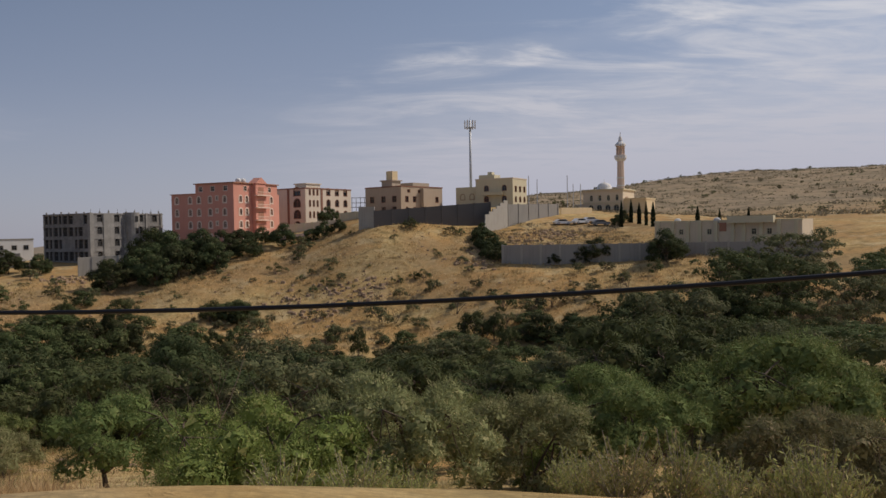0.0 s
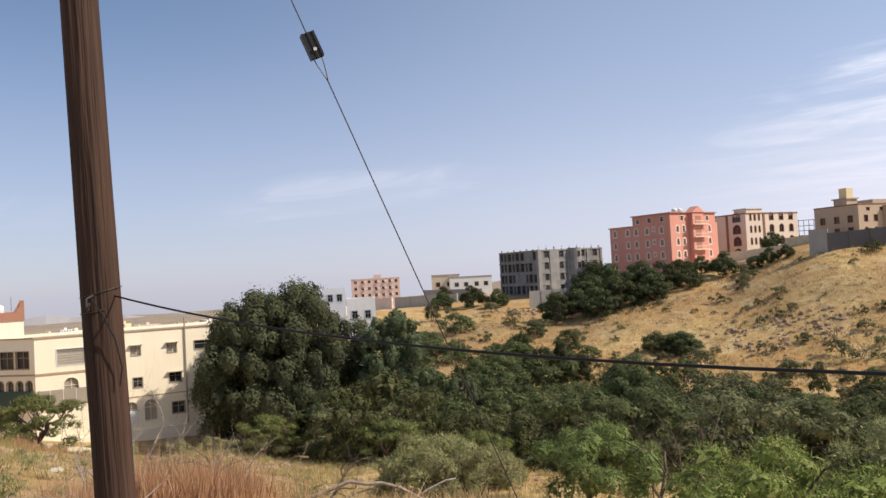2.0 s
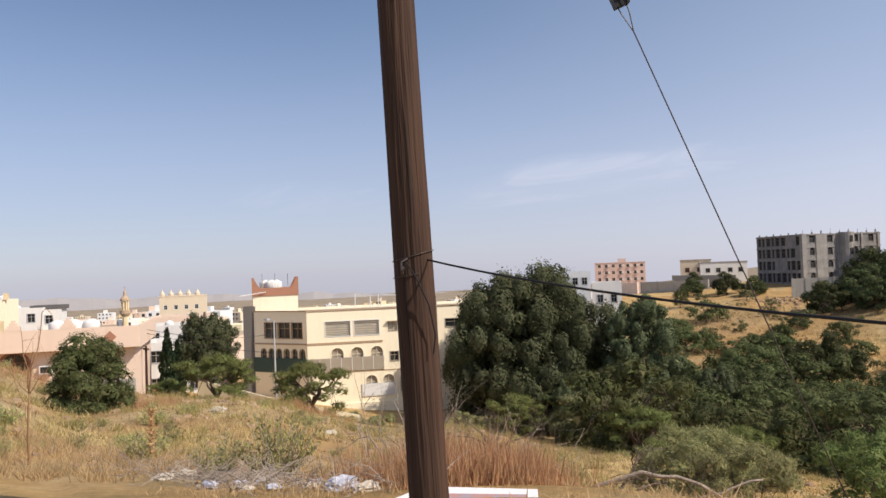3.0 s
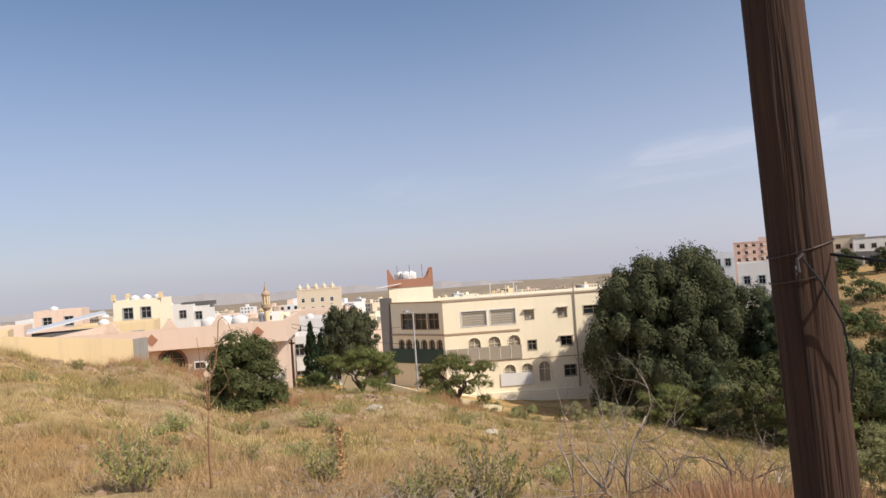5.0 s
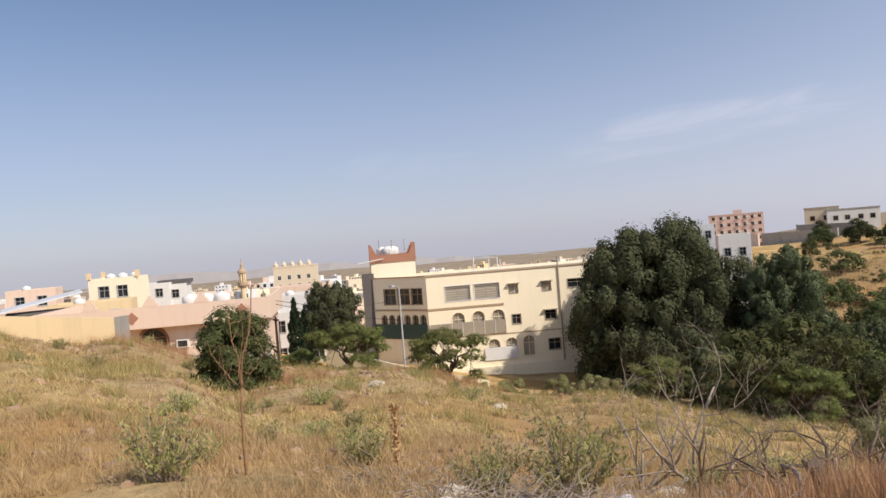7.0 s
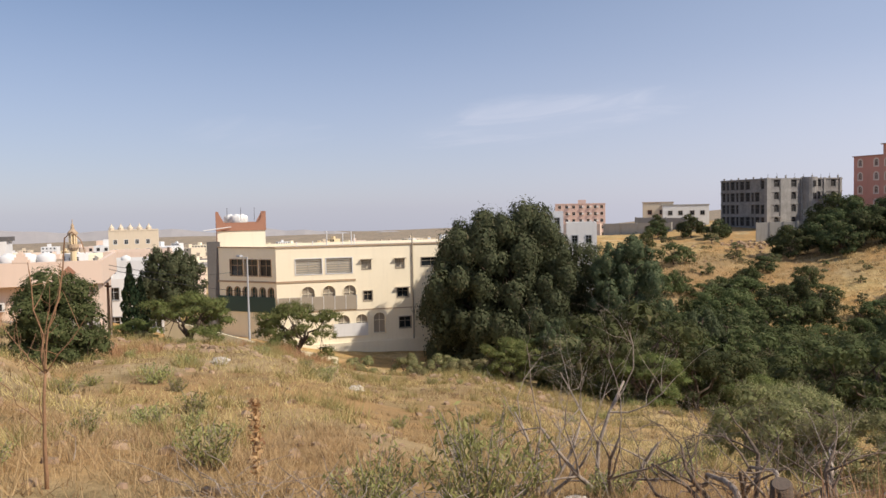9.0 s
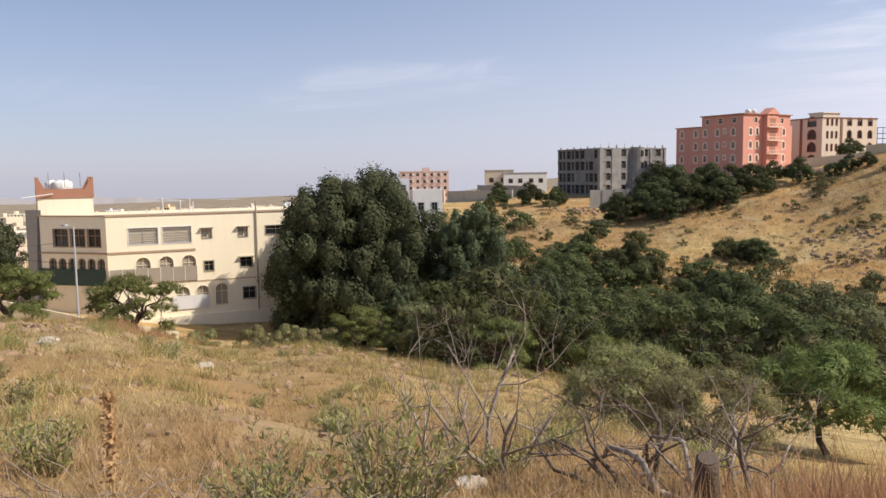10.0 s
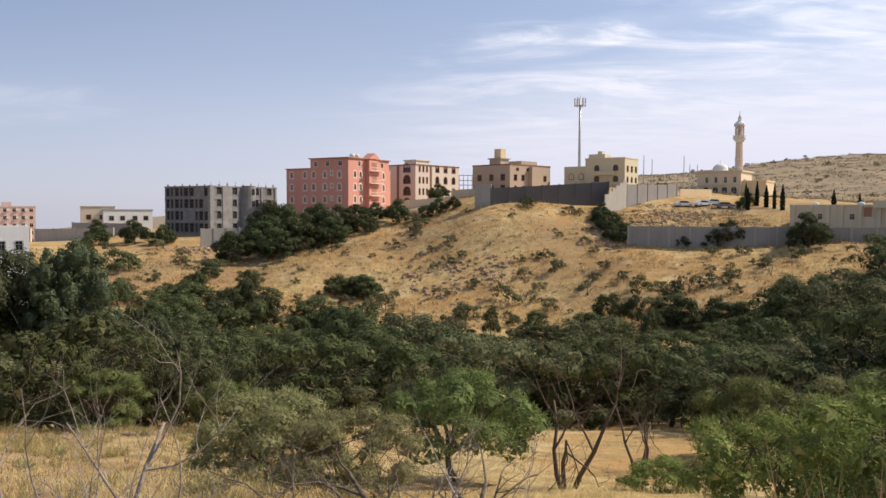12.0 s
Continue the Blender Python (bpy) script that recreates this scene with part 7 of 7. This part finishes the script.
DRYSTEM = mat("dry_orange_stem", (0.30, 0.17, 0.09), (0.17, 0.10, 0.06), big=4, fine=30, bump=0.3)
# thin dry sapling and a seeded stalk
sapling = thing("sapling", pose(-15.6, 1.42, height(-15.6, 1.42)), "thin orange-brown leafless sapling with upright forks", "sapling")
gs = np.random.default_rng(41)
stem = bent((0, 0, -0.1), (0.03, 0.02, 1.0), gs, 0.012, 6)
part("stem", Build().tube(stem, np.linspace(0.021, 0.012, 6), 7), DRYSTEM, sapling, smooth=True)
for k, (bx, by, bz, r) in enumerate(((-0.06, -0.05, 1.95, 0.010), (0.20, 0.16, 2.15, 0.010), (-0.30, -0.22, 1.55, 0.007), (0.36, 0.25, 1.5, 0.007), (0.10, 0.06, 1.75, 0.006), (-0.42, -0.30, 1.1, 0.005), (0.05, -0.2, 1.45, 0.005))):
    a0 = stem[5] if k < 5 else stem[3]
    pts = bent(a0, (bx, by, bz), gs, 0.025, 6, -0.03)
    if k == 1:               # the tallest tip nods over
        pts += [(bx + 0.05, by + 0.04, bz + 0.05), (bx + 0.13, by + 0.08, bz - 0.02), (bx + 0.16, by + 0.1, bz - 0.13)]
    part("branch", Build().tube(pts, np.linspace(r, r * 0.35, len(pts)), 5, False), DRYSTEM, sapling, smooth=True)
    for m in range(3):
        p = np.array(pts[2 + m])
        q = p + gs.normal(size=3) * 0.12 + np.array((0, 0, 0.16))
        part("twig", Build().tube(bent(p, q, gs, 0.012, 4), np.linspace(r * 0.45, r * 0.2, 4), 4, False), DRYSTEM, sapling)
stalk = thing("seed_stalk", pose(-14.2, 2.6, height(-14.2, 2.6)), "dry orange seed stalk standing in the grass", "plant")
part("stem", Build().tube([(0, 0, -0.05), (0.02, 0, 0.4), (0.01, 0.02, 0.85)], [0.012, 0.009, 0.005], 6), REDGRASS, stalk)
gs = np.random.default_rng(4)
zz = gs.uniform(0.2, 0.85, 260)
tagged(part("seed_head", array_mesh("seed_head", leaf_verts(gs, np.stack([gs.normal(size=260) * 0.025, gs.normal(size=260) * 0.025, zz], 1), 0.05, 0.03, (0, 0, 0.5), 0.2), 4, REDGRASS), None, stalk), kind="stuff")


# dry twigs lying in a mat at the path's edge
def twig_stuff():
    g = np.random.default_rng(15)
    b = Build()
    for i in range(420):
        x, y = g.normal(-11.9, 1.5), g.normal(2.7, 0.55)
        if y < 1.5:
            continue
        z = height(x, y)
        a, L = g.uniform(0, 6.283), g.uniform(0.2, 0.7)
        p = (x, y, z + g.uniform(0, 0.1))
        q = (x + math.cos(a) * L, y + math.sin(a) * L, z + g.uniform(0.02, 0.32))
        b.tube(bent(p, q, g, 0.03, 4), np.linspace(0.006, 0.002, 4), 4, False)
    whole("dry_twigs", b, DEADWOOD, pose(0, 0, 0), "mat of dry broken twigs at the path's edge", "twigs", kind="stuff")


twig_stuff()


# litter
def crumpled(name, x, y, s, material, label, category, seed, lift=0.0):
    g = random.Random(seed)
    bm = bmesh.new()
    bmesh.ops.create_icosphere(bm, subdivisions=3, radius=s)
    for v in bm.verts:
        k = 1 + 0.45 * noise.noise(v.co * (2.2 / s) + Vector((seed, 0, 0))) + 0.2 * noise.noise(v.co * (6 / s))
        v.co = Vector((v.co.x * k * 1.3, v.co.y * k, max(v.co.z * k * 0.55, -0.25 * s)))
    me = bpy.data.meshes.new(name)
    bm.to_mesh(me), bm.free()
    me.materials.append(material)
    ob = new(name, me)
    ob.matrix_world = pose(x, y, height(x, y) + 0.15 * s + lift, 0, 0, seed * 40)
    return tagged(ob, label, category)


FOIL = mat("crumpled_plastic", (0.62, 0.62, 0.66), (0.25, 0.27, 0.4), rough=0.3, big=9, fine=40, amount=0.8, bump=0.5)
PALESTONE = mat("pale_stone", (0.52, 0.46, 0.38), (0.4, 0.35, 0.28), big=3, fine=20, bump=0.5)
crumpled("plastic_wrapper", -12.2, 3.95, 0.10, FOIL, "crumpled shiny plastic wrapper in the dry grass", "litter", 1, 0.06)
crumpled("plastic_bag", -9.6, 2.5, 0.13, FOIL, "crumpled clear plastic bag in the dry grass", "litter", 2, 0.03)
crumpled("plastic_bag", -10.9, 3.0, 0.09, FOIL, "small crumpled plastic bag", "litter", 3, 0.03)
crumpled("pale_stone", -13.2, 2.6, 0.13, PALESTONE, "pale rounded stone in the grass", "stone", 5)
crumpled("pale_stone", -13.3, 6.0, 0.14, PALESTONE, "pale stone lying in the field", "stone", 6)
crumpled("pale_stone", -27.0, 14.5, 0.22, PALESTONE, "pale boulder in the field", "stone", 7)
crumpled("pale_stone", -30.5, 12.0, 0.28, PALESTONE, "flat pale boulder in the field", "stone", 8)

gl = random.Random(23)
for i in range(14):
    x, y = gl.uniform(-12.6, -8.9), gl.uniform(1.9, 3.1)
    if i % 3:
        crumpled("pale_stone", x, y, gl.uniform(0.05, 0.12), PALESTONE, "pale broken stone in the dry grass by the path", "stone", 30 + i)
    else:
        crumpled("plastic_scrap", x, y, gl.uniform(0.05, 0.09), FOIL, "crumpled pale plastic scrap in the dry grass", "litter", 30 + i, 0.03)

# the thrown-away printed panel behind the pole
BOARD = mat("white_board", (0.75, 0.72, 0.72), (0.66, 0.62, 0.62), rough=0.5)
PRINT = mat("printed_flowers", (0.45, 0.22, 0.18), (0.30, 0.28, 0.33), big=7, fine=14, amount=1.0, rough=0.5, bump=0)
panel = thing("printed_panel", pose(-7.35, 1.95, height(-7.35, 1.95) - 0.24, -70, 0, 40), "white discarded panel with a faded floral print behind the pole", "panel")
pts = [(-0.62, 0.0), (0.50, 0.0), (0.50, 0.62), (0.10, 0.64), (-0.30, 0.66), (-0.48, 0.60), (-0.62, 0.5)]
pb, pp = Build(), Build()
pb.face(*[(x, 0, z) for x, z in pts]), pb.face(*[(x, 0.03, z) for x, z in reversed(pts)])
for (xa, za), (xb, zb) in zip(pts, pts[1:] + pts[:1]):
    pb.face((xa, 0, za), (xa, 0.03, za), (xb, 0.03, zb), (xb, 0, zb))
part("board", pb, BOARD, panel)
part("print", pp.face((-0.4, -0.004, 0.12), (0.42, -0.004, 0.12), (0.42, -0.004, 0.55), (-0.36, -0.004, 0.57)), PRINT, panel, "faded red and grey floral print")

# street lamp before the school, and the small street pole
lamp = thing("street_lamp", pose(-66.0, 36.0, height(-66.0, 36.0)), "tall thin grey street lamp", "street lamp")
lz = height(-66.0, 36.0)
part("post", Build().tube([(0, 0, -0.5), (0, 0, -2.3 - lz)], [0.11, 0.06], 8), METAL, lamp)
part("arm", Build().tube([(0, 0, -2.35 - lz), (-0.5, -0.3, -2.2 - lz)], 0.04, 6), METAL, lamp)
part("lamp_head", Build().box(-0.95, -0.4, -0.45, -0.15, -2.26 - lz, -2.12 - lz), METAL, lamp)
sp = thing("street_pole", pose(-69.8, 25.9, height(-69.8, 25.9)), "dark timber street pole with a crossarm", "street pole")
part("post", Build().tube([(0, 0, -0.5), (0, 0, 4.7)], [0.14, 0.1], 8), TIMBER, sp)
part("crossarm", Build().box(-0.5, 0.5, -0.06, 0.06, 4.35, 4.48), TIMBER, sp)
wires = [((-69.8, 25.9, -2.4), (-84.5, 47.0, -5.0)), ((-69.8, 25.9, -2.7), (-66.0, 36.0, -5.2)), ((-69.8, 25.9, -2.4), (-95.0, -20.0, 0.5)), ((-69.8, 25.9, -2.7), (-95.0, -20.0, 0.0))]
for p, q in wires:
    w = [tuple(np.array(p) * (1 - t) + np.array(q) * t - np.array((0, 0, 1.2 * math.sin(math.pi * t) * np.hypot(p[0] - q[0], p[1] - q[1]) / 50))) for t in np.linspace(0, 1, 14)]
    whole("street_cable", Build().tube(w, 0.022, 5), BLACK, pose(0, 0, 0), "thin dark street cable", "cable", "street cables")
